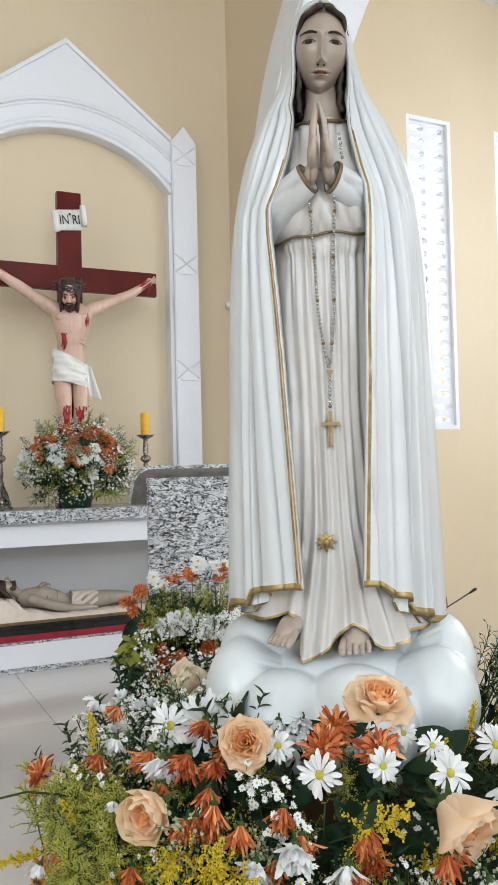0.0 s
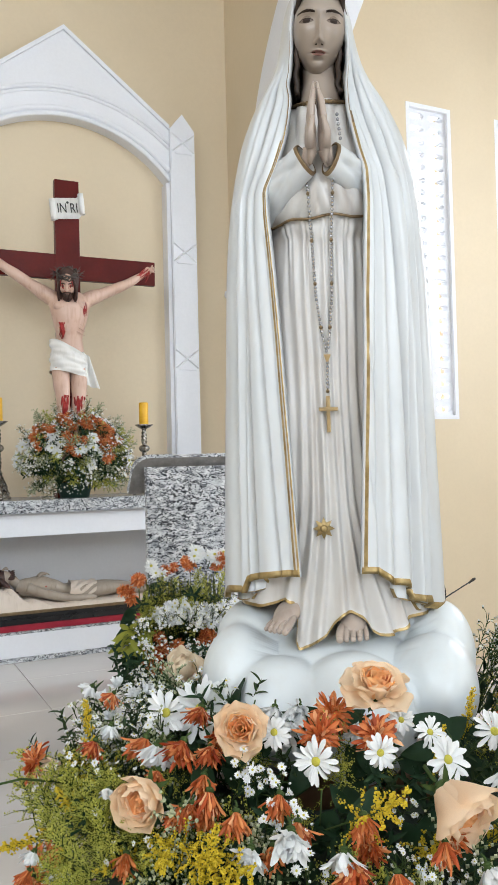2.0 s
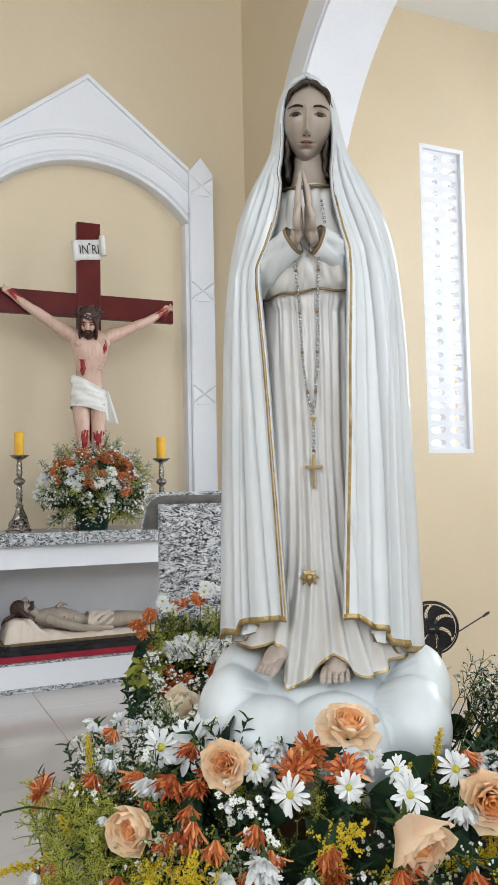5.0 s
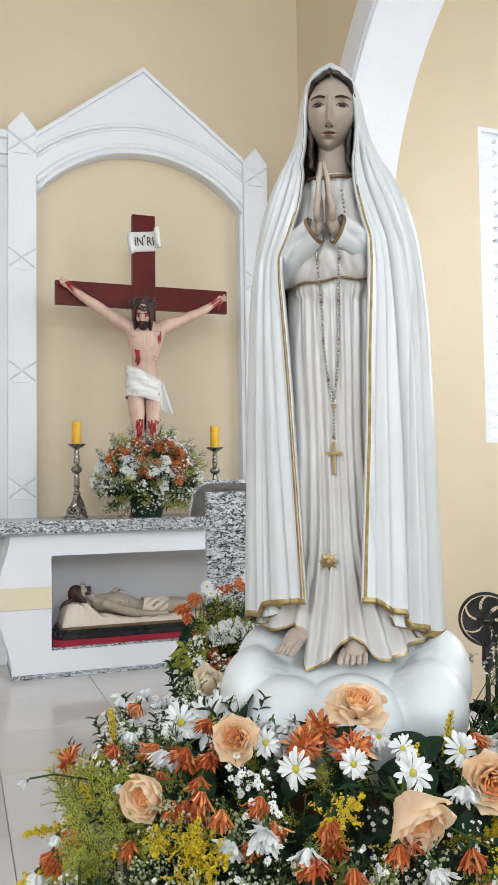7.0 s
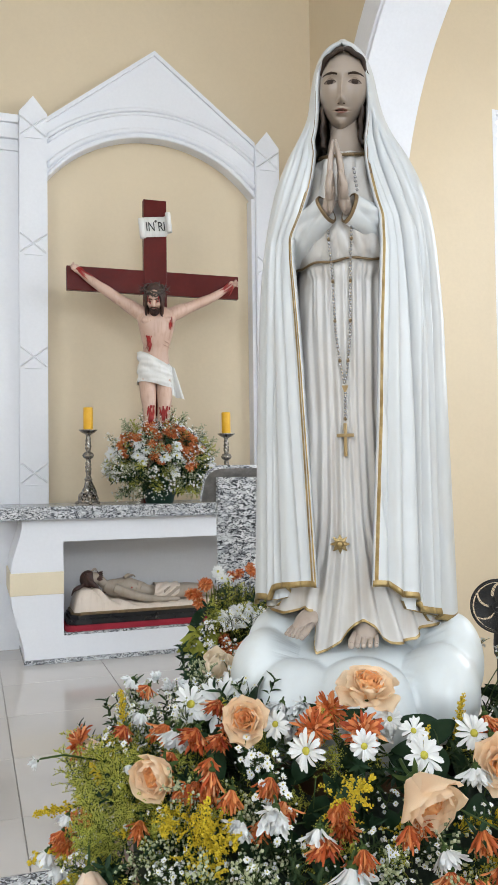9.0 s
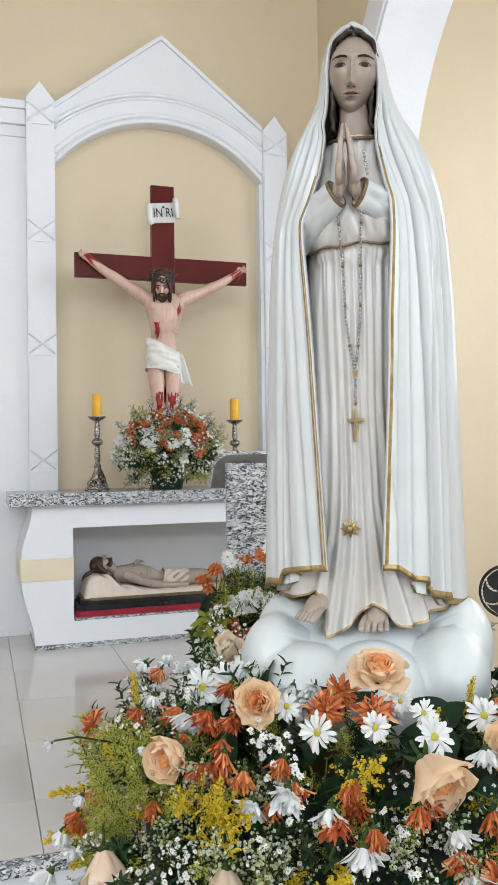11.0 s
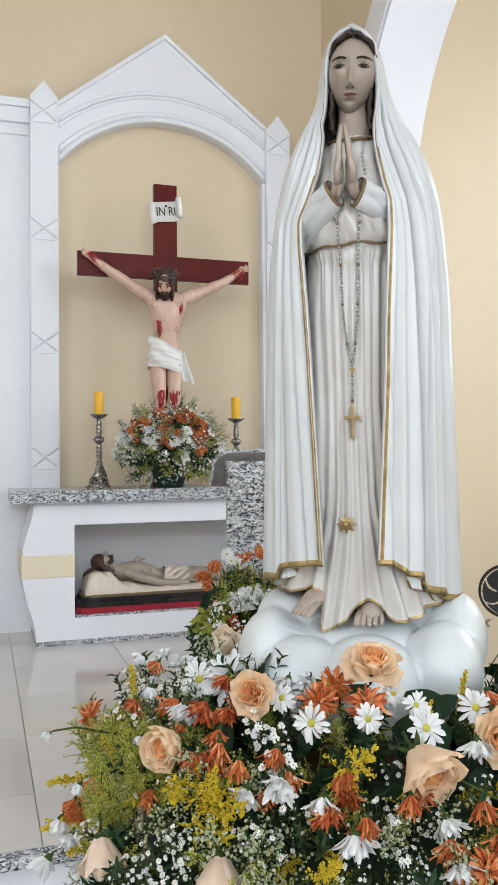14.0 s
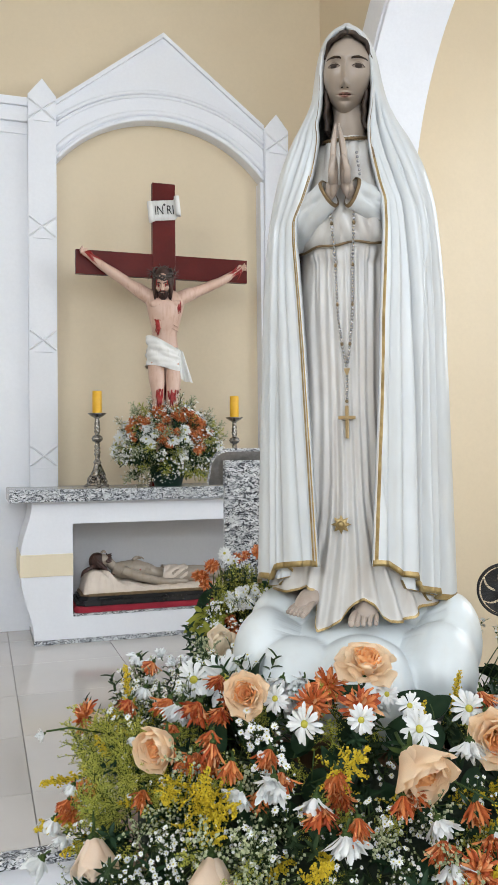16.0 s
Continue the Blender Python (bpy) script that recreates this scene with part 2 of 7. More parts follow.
def aisle_wall():
    """The end wall of the aisle, pierced by two tall windows of hollow blocks."""
    cuts = ((4.35, 4.79), (5.25, 5.69))
    z0, z1 = 1.45, 3.945
    bm = bmesh.new()
    xs = [3.40] + [v for c in cuts for v in c] + [6.8]
    zs = [LOW, z0, z1, 5.1]
    grids = [[[bm.verts.new((x, y, z)) for z in zs] for x in xs] for y in (AISLE, AISLE + 0.22)]
    for i in range(len(xs) - 1):
        for k in range(3):
            if i % 2 and k == 1:
                # the four sides of an opening
                ring = [(i, 1), (i + 1, 1), (i + 1, 2), (i, 2)]
                for (a, b), (c, d) in zip(ring, ring[1:] + ring[:1]):
                    bm.faces.new((grids[0][a][b], grids[0][c][d], grids[1][c][d], grids[1][a][b]))
            else:
                for g in grids:
                    bm.faces.new((g[i][k], g[i + 1][k], g[i + 1][k + 1], g[i][k + 1]))
    for k in range(3):
        for i in (0, len(xs) - 1):
            bm.faces.new((grids[0][i][k], grids[0][i][k + 1], grids[1][i][k + 1], grids[1][i][k]))
    for i in range(len(xs) - 1):
        for k in (0, 3):
            bm.faces.new((grids[0][i][k], grids[0][i + 1][k], grids[1][i + 1][k], grids[1][i][k]))
    bmesh.ops.recalc_face_normals(bm, faces=bm.faces)
    tagged(part("wall_aisle", bm, WALL, smooth=False), "cream painted end wall of the aisle", "wall", kind="structure")
    return cuts, z0, z1


CUTS, WZ0, WZ1 = aisle_wall()


def block_window(name, x0, x1):
    """A white reveal filled with two columns of slotted ventilation blocks."""
    w = holder(name, "tall narrow window of white hollow ventilation blocks", "window", ((x0 + x1) / 2, AISLE, WZ0), kind="structure")
    half, h = (x1 - x0) / 2, WZ1 - WZ0
    bm = bmesh.new()
    for lo, hi in (((-half, -0.002, 0), (-half + 0.035, 0.10, h)), ((half - 0.035, -0.002, 0), (half, 0.10, h)),
                   ((-half + 0.035, -0.002, h - 0.035), (half - 0.035, 0.10, h)), ((-half + 0.035, -0.002, 0), (half - 0.035, 0.10, 0.035))):
        box(bm, lo, hi, 0.003)
    part("window_frame", bm, WHITE, w, smooth=False)
    # one block: a plate with two level slots and sloping lips between
    n, wide = 24, (2 * half - 0.07) / 2
    tall = (h - 0.07) / n
    bm = bmesh.new()
    for lo, hi in (((0, 0, 0), (0.026, 0.07, tall)), ((wide - 0.026, 0, 0), (wide, 0.07, tall)), ((0.026, 0, 0), (wide - 0.026, 0.07, tall * 0.27)), ((0.026, 0, tall * 0.73), (wide - 0.026, 0.07, tall)), ((0.026, 0, tall * 0.27), (0.040, 0.07, tall * 0.36)), ((wide - 0.040, 0, tall * 0.27), (wide - 0.026, 0.07, tall * 0.36)), ((0.026, 0, tall * 0.64), (0.040, 0.07, tall * 0.73)), ((wide - 0.040, 0, tall * 0.64), (wide - 0.026, 0.07, tall * 0.73))):
        box(bm, lo, hi)
    me = bpy.data.meshes.new("block")
    bm.to_mesh(me)
    bm.free()
    me.materials.append(WHITE)
    for i in range(n):
        for k in range(2):
            b = new("block", me)
            b.parent = w
            b.location = (-half + 0.035 + k * wide, 0.03, 0.035 + i * tall)
    return w


for k, (a, b) in enumerate(CUTS):
    block_window(f"window_{k + 1}", a, b)

tagged(part("backdrop", boxed((3.6, 6.5, -1), (9.5, 6.6, 7)), haze, smooth=False), "bright hazy daylight outside the windows", "backdrop", kind="structure")

# floors: the chancel's slab and the nave below it
tagged(part("ground", boxed((-4.25, -10.25, LOW - 0.3), (7.1, BACK + 0.3, LOW)), TILE, smooth=False), "pale polished nave floor", "floor", kind="structure")
floor = tagged(part("floor", boxed((-4.0, 0.71, LOW), (SIDE, BACK, -0.008)), GROUT, smooth=False), "pale polished porcelain tiles with thin grey joints, raised chancel", "floor", kind="structure")
steps = holder("steps", "three white steps with grey granite nosings up to the chancel", "steps", (0, 0, 0), kind="structure")
for i in range(3):
    z = -0.17 * i
    y = 0.66 - 0.32 * i
    part("riser", boxed((-4.0, y + 0.02, LOW), (SIDE, y + 0.34, z - 0.03)), WHITE, steps, smooth=False)
    part("nosing", boxed((-4.0, y - 0.015, z - 0.03), (SIDE, y + 0.05 if i == 0 else y + 0.34, z), 0.006), GRANITE, steps, "grey granite nosing", smooth=False)

# ---- the altar wall ----
MID, PLANE = 1.743, 3.80


def arc_line(r, n=40, cx=MID, cz=2.563, half=0.743):
    a = math.asin(min(1.0, half / r))
    return [(cx + r * math.sin(-a + 2 * a * i / n), cz + r * math.cos(-a + 2 * a * i / n)) for i in range(n + 1)]


def altarpiece():
    """A white gabled frame on the wall: two pilasters, a pointed gable over a round arch."""
    frame_ob = holder("altarpiece_frame", "white plaster gabled frame with two pilasters on the altar wall", "altarpiece", (MID, BACK, 0), kind="structure")
    back = Matrix.Translation((-MID, -BACK, 0))
    lower = arc_line(0.947)
    upper = [(x, 4.13 - abs(x - MID) / 0.743 * 0.57) for x, _ in lower]
    bm = strip_solid(bmesh.new(), lower, upper, PLANE, BACK)
    bm.transform(back)
    part("gable", bm, WHITE, frame_ob, smooth=False)
    # raised rim along the gable's slopes
    bm = bmesh.new()
    for s in (-1, 1):
        lo = [(MID + s * 0.743 * k, 4.13 - 0.57 * k - 0.028) for k in (0, 1)]
        hi = [(MID + s * 0.743 * k, 4.13 - 0.57 * k + 0.004) for k in (0, 1)]
        strip_solid(bm, lo, hi, PLANE - 0.02, PLANE + 0.05)
    bm.transform(back)
    part("gable_rim", bm, WHITE, frame_ob, smooth=False)
    for r0, d in ((0.958, 0.014), (1.000, 0.020), (1.118, 0.012), (1.146, 0.016)):
        bm = tube(bmesh.new(), [(x, PLANE, z) for x, z in arc_line(r0)], d, 10)
        bm.transform(back)
        part("moulding", bm, WHITE, frame_ob)
    for x0, x1, dz in ((0.815, 1.0, 0.0), (2.486, 2.671, -0.038)):
        c = (x0 + x1) / 2
        bm = prism(bmesh.new(), ((x0, 0), (x1, 0), (x1, 3.575 + dz), (c, 3.69 + dz), (x0, 3.575 + dz)), PLANE - 0.035, BACK)
        bmesh.ops.recalc_face_normals(bm, faces=bm.faces)
        bmesh.ops.bevel(bm, geom=[e for e in bm.edges if abs(e.verts[0].co.y - e.verts[1].co.y) < 1e-4 and e.verts[0].co.y < PLANE], offset=0.006, segments=2, affect="EDGES")
        bm.transform(back)
        pil = part("pilaster", bm, WHITE, frame_ob, smooth=False)
        for z in (3.480, 2.692, 1.932, 1.160):
            bm = bmesh.new()
            for s in (-1, 1):
                # a low ridge from corner to corner
                a, b = Vector((-0.084, 0, -0.064 * s)), Vector((0.084, 0, 0.064 * s))
                n = Vector((-(b - a).z, 0, (b - a).x)).normalized() * 0.010
                ends = [[bm.verts.new(p + n), bm.verts.new(p + Vector((0, -0.011, 0))), bm.verts.new(p - n)] for p in (a, b)]
                for i in range(2):
                    bm.faces.new((ends[0][i], ends[0][i + 1], ends[1][i + 1], ends[1][i]))
                for e in ends:
                    bm.faces.new(e)
                bm.faces.new((ends[0][0], ends[1][0], ends[1][2], ends[0][2]))
            bmesh.ops.recalc_face_normals(bm, faces=bm.faces)
            box(bm, (-0.060, -0.009, -0.082), (0.060, 0.004, -0.074), 0.002)
            bm.transform(back @ Matrix.Translation((c, PLANE - 0.034, z + dz)))
            part("cross_ornament", bm, WHITE, pil, smooth=False)
    # inner edge strips that carry the arch down beside the pilasters
    for x in (2.461,):
        bm = boxed((x, PLANE, 0.0), (x + 0.025, BACK, 3.15))
        bm.transform(back)
        part("reveal", bm, WHITE, frame_ob, smooth=False)
    return frame_ob


altarpiece()
panel = holder("wall_panel", "white plaster wall panel with a moulded cornice beside the altar", "panel", (-0.2, BACK, 0), kind="structure")
part("panel", boxed((-1.2, -0.07, 0), (1.015, 0, 3.40)), WHITE, panel, smooth=False)
for z0, z1, d in ((3.32, 3.36, 0.085), (3.40, 3.50, 0.10), (3.50, 3.555, 0.12)):
    part("cornice", boxed((-1.2, -d, z0), (1.015, 0, z1), 0.006), WHITE, panel, smooth=False)

ALTAR_FRONT = 3.33


def altar():
    a = holder("altar", "white altar with granite top, cream band and open niche", "altar", (MID, ALTAR_FRONT, 0))
    back = Matrix.Translation((-MID, -ALTAR_FRONT, 0))
    for s in (-1, 1):
        def o(x):
            return MID + s * (x - MID)
        curve = [(0.816 - 0.078 * (0.5 - 0.5 * math.cos(math.pi * min(1, k / 6))), 0.03 + (0.42 - 0.03) * k / 6) for k in range(7)]
        curve += [(0.738 + 0.066 * (0.5 - 0.5 * math.cos(math.pi * k / 6)), 0.556 + (0.875 - 0.556) * k / 6) for k in range(7)]
        outline = [(o(1.047), 0.03)] + [(o(x), z) for x, z in curve] + [(o(1.047), 0.875)]
        bm = prism(bmesh.new(), outline, ALTAR_FRONT, BACK - 0.09)
        bmesh.ops.recalc_face_normals(bm, faces=bm.faces)
        bm.transform(back)
        part("pier", bm, WHITE, a, smooth=False)
        lo, hi = sorted((o(0.730), o(1.049)))
        bm = boxed((lo, ALTAR_FRONT - 0.006, 0.42), (hi, BACK - 0.095, 0.556), 0.003)
        bm.transform(back)
        part("band", bm, CREAM, a, "cream painted band", smooth=False)
    span = (1.047, 2 * MID - 1.047)
    for nm, z0, z1, m in (("lintel", 0.738, 0.875, WHITE), ("plinth", 0.03, 0.165, WHITE)):
        bm = boxed((span[0], ALTAR_FRONT, z0), (span[1], BACK - 0.09, z1))
        bm.transform(back)
        part(nm, bm, m, a, smooth=False)
    bm = boxed((span[0], ALTAR_FRONT - 0.004, 0.165), (span[1], BACK - 0.1, 0.178))
    bm.transform(back)
    part("sill", bm, GRANITE, a, "grey granite niche floor", smooth=False)
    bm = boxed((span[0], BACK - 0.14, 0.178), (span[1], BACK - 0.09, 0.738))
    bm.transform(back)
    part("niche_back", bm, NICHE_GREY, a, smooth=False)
    bm = boxed((0.812, ALTAR_FRONT - 0.008, 0.0), (2 * MID - 0.812, BACK - 0.09, 0.03), 0.004)
    bm.transform(back)
    part("skirting", bm, GRANITE, a, "grey granite skirting", smooth=False)
    bm = boxed((0.667, 3.27, 0.876), (2 * MID - 0.667, BACK - 0.035, 0.955), 0.006)
    bm.transform(back)
    part("altar_top", bm, GRANITE, a, "grey speckled granite slab", smooth=False)
    return a


altar()

# ---- the statue and the table under it ----
def glaze(name, c1, c2, patina, rough=0.32, amount=0.5):
    """Lacquered paint on plaster, with a brownish patina in streaks."""
    m, nt, b = shade(name, rough, spec=0.5, coat=0.25)
    b.inputs["Coat Roughness"].default_value = 0.25
    tc = nt.nodes.new("ShaderNodeTexCoord")
    mp = nt.nodes.new("ShaderNodeMapping")
    mp.inputs["Scale"].default_value = (1, 1, 0.12)
    nt.links.new(tc.outputs["Object"], mp.inputs["Vector"])
    streak = nt.nodes.new("ShaderNodeTexNoise")
    streak.inputs["Scale"].default_value, streak.inputs["Detail"].default_value = 55, 4
    nt.links.new(mp.outputs["Vector"], streak.inputs["Vector"])
    broad = texture(nt, "ShaderNodeTexNoise", 9)
    base = ramp(nt, broad.outputs["Fac"], ((0.35, c1), (0.65, c2))).outputs["Color"]
    f = ramp(nt, streak.outputs["Fac"], ((0.50, (0, 0, 0)), (0.78, (amount,) * 3))).outputs["Color"]
    nt.links.new(mixed(nt, base, patina, f), b.inputs["Base Color"])
    fine = texture(nt, "ShaderNodeTexNoise", 160)
    bump(nt, b, fine.outputs["Fac"], 0.08, 0.0008)
    return m


MANTLE = glaze("white_lacquer", (0.555, 0.58, 0.592), (0.595, 0.618, 0.63), (0.52, 0.47, 0.42), 0.30, 0.36)
TUNIC = glaze("ivory_lacquer", (0.52, 0.503, 0.48), (0.585, 0.57, 0.55), (0.37, 0.29, 0.225), 0.32, 0.45)
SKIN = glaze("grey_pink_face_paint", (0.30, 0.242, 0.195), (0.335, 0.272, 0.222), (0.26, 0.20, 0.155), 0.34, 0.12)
FOOT = glaze("pink_flesh_lacquer", (0.40, 0.325, 0.27), (0.44, 0.36, 0.305), (0.26, 0.18, 0.135), 0.4, 0.5)
HAIR = mottled("dark_brown_hair_paint", (0.024, 0.014, 0.009), (0.060, 0.036, 0.024), 30, 220, 0.6, bumps=0.4)
SKINLINE = mottled("brown_lid_paint", (0.20, 0.15, 0.115), (0.225, 0.17, 0.13), 60, 300, 0.45, bumps=0)
BROW = mottled("brown_line_paint", (0.022, 0.013, 0.009), (0.03, 0.018, 0.012), 60, 300, 0.55, bumps=0, spec=0.2)
LIP = mottled("pale_red_lip_paint", (0.27, 0.125, 0.10), (0.30, 0.15, 0.12), 60, 300, 0.4, bumps=0)
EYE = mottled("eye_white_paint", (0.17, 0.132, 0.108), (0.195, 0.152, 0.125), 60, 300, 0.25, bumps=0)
GILT = mottled("worn_gold_paint", (0.27, 0.185, 0.07), (0.46, 0.34, 0.155), 40, 180, 0.34, metal=0.6, bumps=0.3, wear=0.45)
OLDGILT = mottled("dull_bronze_paint", (0.17, 0.11, 0.055), (0.26, 0.18, 0.09), 40, 180, 0.45, metal=0.4, bumps=0.3, wear=0.4)
CLOUD = glaze("pale_blue_white_lacquer", (0.67, 0.715, 0.73), (0.72, 0.765, 0.78), (0.60, 0.57, 0.53), 0.34, 0.2)

BASE_Z = 0.70  # underside of the cloud
# the figure leans a trifle
STAND = Matrix.Translation((1.13, -0.513, BASE_Z)) @ Matrix.Rotation(radians(-0.35), 4, "Y") @ Matrix.Rotation(radians(-29), 4, "Z")


def lerp(x, pairs):
    """The value at x on the line through rising pairs."""
    x0, y0 = pairs[0]
    if x <= x0:
        return y0
    for x1, y1 in pairs:
        if x < x1:
            return y0 + (y1 - y0) * (x - x0) / (x1 - x0)
        x0, y0 = x1, y1
    return y0


def ease(x):
    x = max(0.0, min(1.0, x))
    return x * x * (3 - 2 * x)


# heights are above the chancel floor; half-widths and half-depths of mantle and tunic
WIDE_L = ((0.90, 0.176), (0.964, 0.174), (1.105, 0.170), (1.227, 0.166), (1.328, 0.162), (1.429, 0.158), (1.489, 0.154), (1.549, 0.147), (1.60, 0.138), (1.65, 0.126), (1.689, 0.111), (1.722, 0.094), (1.75, 0.079), (1.772, 0.067), (1.805, 0.061), (1.83, 0.057), (1.855, 0.0505), (1.876, 0.041), (1.889, 0.028), (1.898, 0.013), (1.902, 0.002))
WIDE_R = ((0.90, 0.171), (1.007, 0.169), (1.18, 0.165), (1.34, 0.161), (1.41, 0.1597), (1.47, 0.156), (1.53, 0.151), (1.58, 0.1455), (1.62, 0.137), (1.66, 0.124), (1.695, 0.107), (1.73, 0.086), (1.77, 0.067), (1.805, 0.058), (1.838, 0.052), (1.862, 0.044), (1.880, 0.033), (1.892, 0.020), (1.899, 0.010), (1.902, 0.002))
DEEP = ((0.90, 0.132), (1.05, 0.126), (1.24, 0.118), (1.43, 0.112), (1.55, 0.108), (1.63, 0.100), (1.70, 0.092), (1.775, 0.090), (1.82, 0.088), (1.85, 0.080), (1.872, 0.062), (1.888, 0.042), (1.897, 0.022), (1.902, 0.003))
OPEN_L = ((0.95, 0.053), (1.07, 0.0595), (1.165, 0.0646), (1.258, 0.070), (1.334, 0.074), (1.409, 0.079), (1.466, 0.0835), (1.513, 0.0875), (1.551, 0.088), (1.587, 0.071), (1.624, 0.0580), (1.652, 0.0520), (1.689, 0.0475), (1.713, 0.0515), (1.736, 0.0470), (1.773, 0.0445), (1.811, 0.0440), (1.835, 0.0400), (1.853, 0.0310), (1.864, 0.020), (1.870, 0.008), (1.873, -0.003), (1.92, -0.004))
OPEN_R = ((0.95, 0.031), (1.07, 0.037), (1.163, 0.042), (1.236, 0.046), (1.309, 0.049), (1.383, 0.051), (1.456, 0.055), (1.529, 0.0585), (1.575, 0.0575), (1.603, 0.049), (1.641, 0.0410), (1.669, 0.0365), (1.706, 0.0360), (1.742, 0.0410), (1.779, 0.0435), (1.811, 0.0415), (1.835, 0.0370), (1.853, 0.0295), (1.864, 0.020), (1.870, 0.008), (1.873, -0.003), (1.92, -0.004))
T_WIDE = ((0.84, 0.165), (0.92, 0.148), (1.02, 0.128), (1.25, 0.108), (1.44, 0.095), (1.503, 0.086), (1.518, 0.094), (1.56, 0.097), (1.62, 0.091), (1.67, 0.072), (1.695, 0.052), (1.712, 0.038), (1.725, 0.030))
T_DEEP = ((0.84, 0.134), (0.92, 0.118), (1.02, 0.107), (1.25, 0.094), (1.44, 0.088), (1.503, 0.081), (1.518, 0.092), (1.56, 0.098), (1.62, 0.091), (1.67, 0.074), (1.695, 0.060), (1.712, 0.050), (1.725, 0.042))


def smoothed(z, pairs, span=0.012):
    """The curve through pairs with its corners rounded."""
    return sum(lerp(z + span * k / 2, pairs) for k in (-2, -1, 0, 1, 2)) / 5


def groove(x):
    """Rounded ridges with sharp valleys between them, from -0.6 to 0.4."""
    return abs(math.sin(x)) - 0.62


def valley(g, z, way, depth, width, taper=0.03):
    """One crease of the cloth along a way of (height, place) points: steep on one side, easing out on the other."""
    hi, lo = way[0][0], way[-1][0]
    if not lo - 0.001 < z < hi + 0.001:
        return 0.0
    c = 0.0
    for dz in (-0.03, 0.0, 0.03):
        h = max(lo, min(z + dz, hi))
        z0, c0 = way[0]
        for z1, c1 in way[1:]:
            if h >= z1:
                c += (c0 + (c1 - c0) * (z0 - h) / (z0 - z1)) / 3
                break
            z0, c0 = z1, c1
    d = (g - c) / width
    if abs(d) > 3.5:
        return 0.0
    end = ease((hi - z) / taper) * (1.0 if lo < 1.0 else ease((z - lo) / taper))
    return -depth * end * math.exp(-(d * 2.2) ** 2 if d < 0 else -(d * 0.85) ** 2)


# hanging folds of the tunic: height and place across the front, then depth and width
TUNIC_FOLDS = (
    (((1.495, -0.066), (1.25, -0.056), (1.05, -0.062), (0.93, -0.100), (0.86, -0.120)), 0.008, 0.012),
    (((1.497, -0.048), (1.25, -0.041), (1.08, -0.044), (0.95, -0.066), (0.86, -0.082)), 0.009, 0.011),
    (((1.490, -0.031), (1.25, -0.027), (1.06, -0.027), (0.95, -0.040), (0.86, -0.056)), 0.010, 0.010),
    (((1.480, -0.014), (1.25, -0.010), (1.06, -0.008), (0.95, -0.013), (0.86, -0.026)), 0.007, 0.010),
    (((1.490, 0.003), (1.25, 0.004), (1.06, 0.009), (0.95, 0.016), (0.86, 0.018)), 0.008, 0.010),
    (((1.497, 0.019), (1.25, 0.018), (1.06, 0.025), (0.95, 0.043), (0.86, 0.060)), 0.009, 0.010),
    (((1.490, 0.034), (1.25, 0.031), (1.06, 0.039), (0.95, 0.072), (0.86, 0.100)), 0.010, 0.011),
    (((1.495, 0.050), (1.25, 0.046), (1.06, 0.058), (0.95, 0.105), (0.86, 0.130)), 0.009, 0.012),
)


def tunic_point(phi, z, swell=0.0):
    a, b = lerp(z, T_WIDE), lerp(z, T_DEEP)
    x = a * math.sin(phi)
    if z < 1.505:
        deep = 0.55 + 0.75 * ease((1.40 - z) / 0.42)
        f = 0.0
        if math.cos(phi) > 0:
            for way, d, w in TUNIC_FOLDS:
                f += valley(x, z, way, 1.45 * d * deep, w * (1 + 0.5 * ease((1.05 - z) / 0.15)), 0.012)
        else:
            f = 0.010 * groove(9 * phi)
        f += 0.0011 * math.sin(x * 620 + 1.6 * math.sin(x * 210)) * ease((z - 1.36) / 0.10) * ease((1.508 - z) / 0.012)
        f += 0.0012 * (1 - abs(math.sin(x * 150 + 1.2 * math.sin(5 * z)))) * ease((1.46 - z) / 0.10)
    else:
        f = 0.0055 * groove(x * 150 + 30 * x * (1.70 - z)) * ease((z - 1.60) / 0.05) * ease((1.715 - z) / 0.03)
        f += 0.0055 * groove(x * 120 + 55 * (z - 1.5) * (1 if x > -0.012 else -1)) * ease((1.60 - z) / 0.05)
    k = 1 + (f + swell) / a
    return a * k * math.sin(phi), -b * k * math.cos(phi)


def tunic_front(x, z):
    """How far forward the tunic comes at a place seen from the front."""
    phi = math.asin(max(-1, min(1, x / lerp(z, T_WIDE))))
    return tunic_point(phi, z)[1]


TUNIC_HEM = ((-0.20, 0.93), (-0.116, 0.932), (-0.088, 0.944), (-0.075, 0.938), (-0.066, 0.912), (-0.066, 0.884), (-0.060, 0.874), (-0.044, 0.880), (-0.021, 0.894), (-0.008, 0.912), (0.006, 0.924), (0.020, 0.927), (0.036, 0.919), (0.050, 0.900), (0.062, 0.892), (0.080, 0.892), (0.102, 0.896), (0.119, 0.910), (0.22, 0.92))


def grid(bm, rows, cols, point, material, close=False):
    vs = [[bm.verts.new(point(i / (cols if close else cols - 1), j / (rows - 1))) for i in range(cols)] for j in range(rows)]
    for j in range(rows - 1):
        for i in range(cols if close else cols - 1):
            k = (i + 1) % cols
            f = bm.faces.new((vs[j][i], vs[j][k], vs[j + 1][k], vs[j + 1][i]))
            f.material_index = material(i, j) if callable(material) else material
    return vs


def ridge(x, sharp=0.55):
    return (abs(math.sin(x)) + 0.015) ** sharp


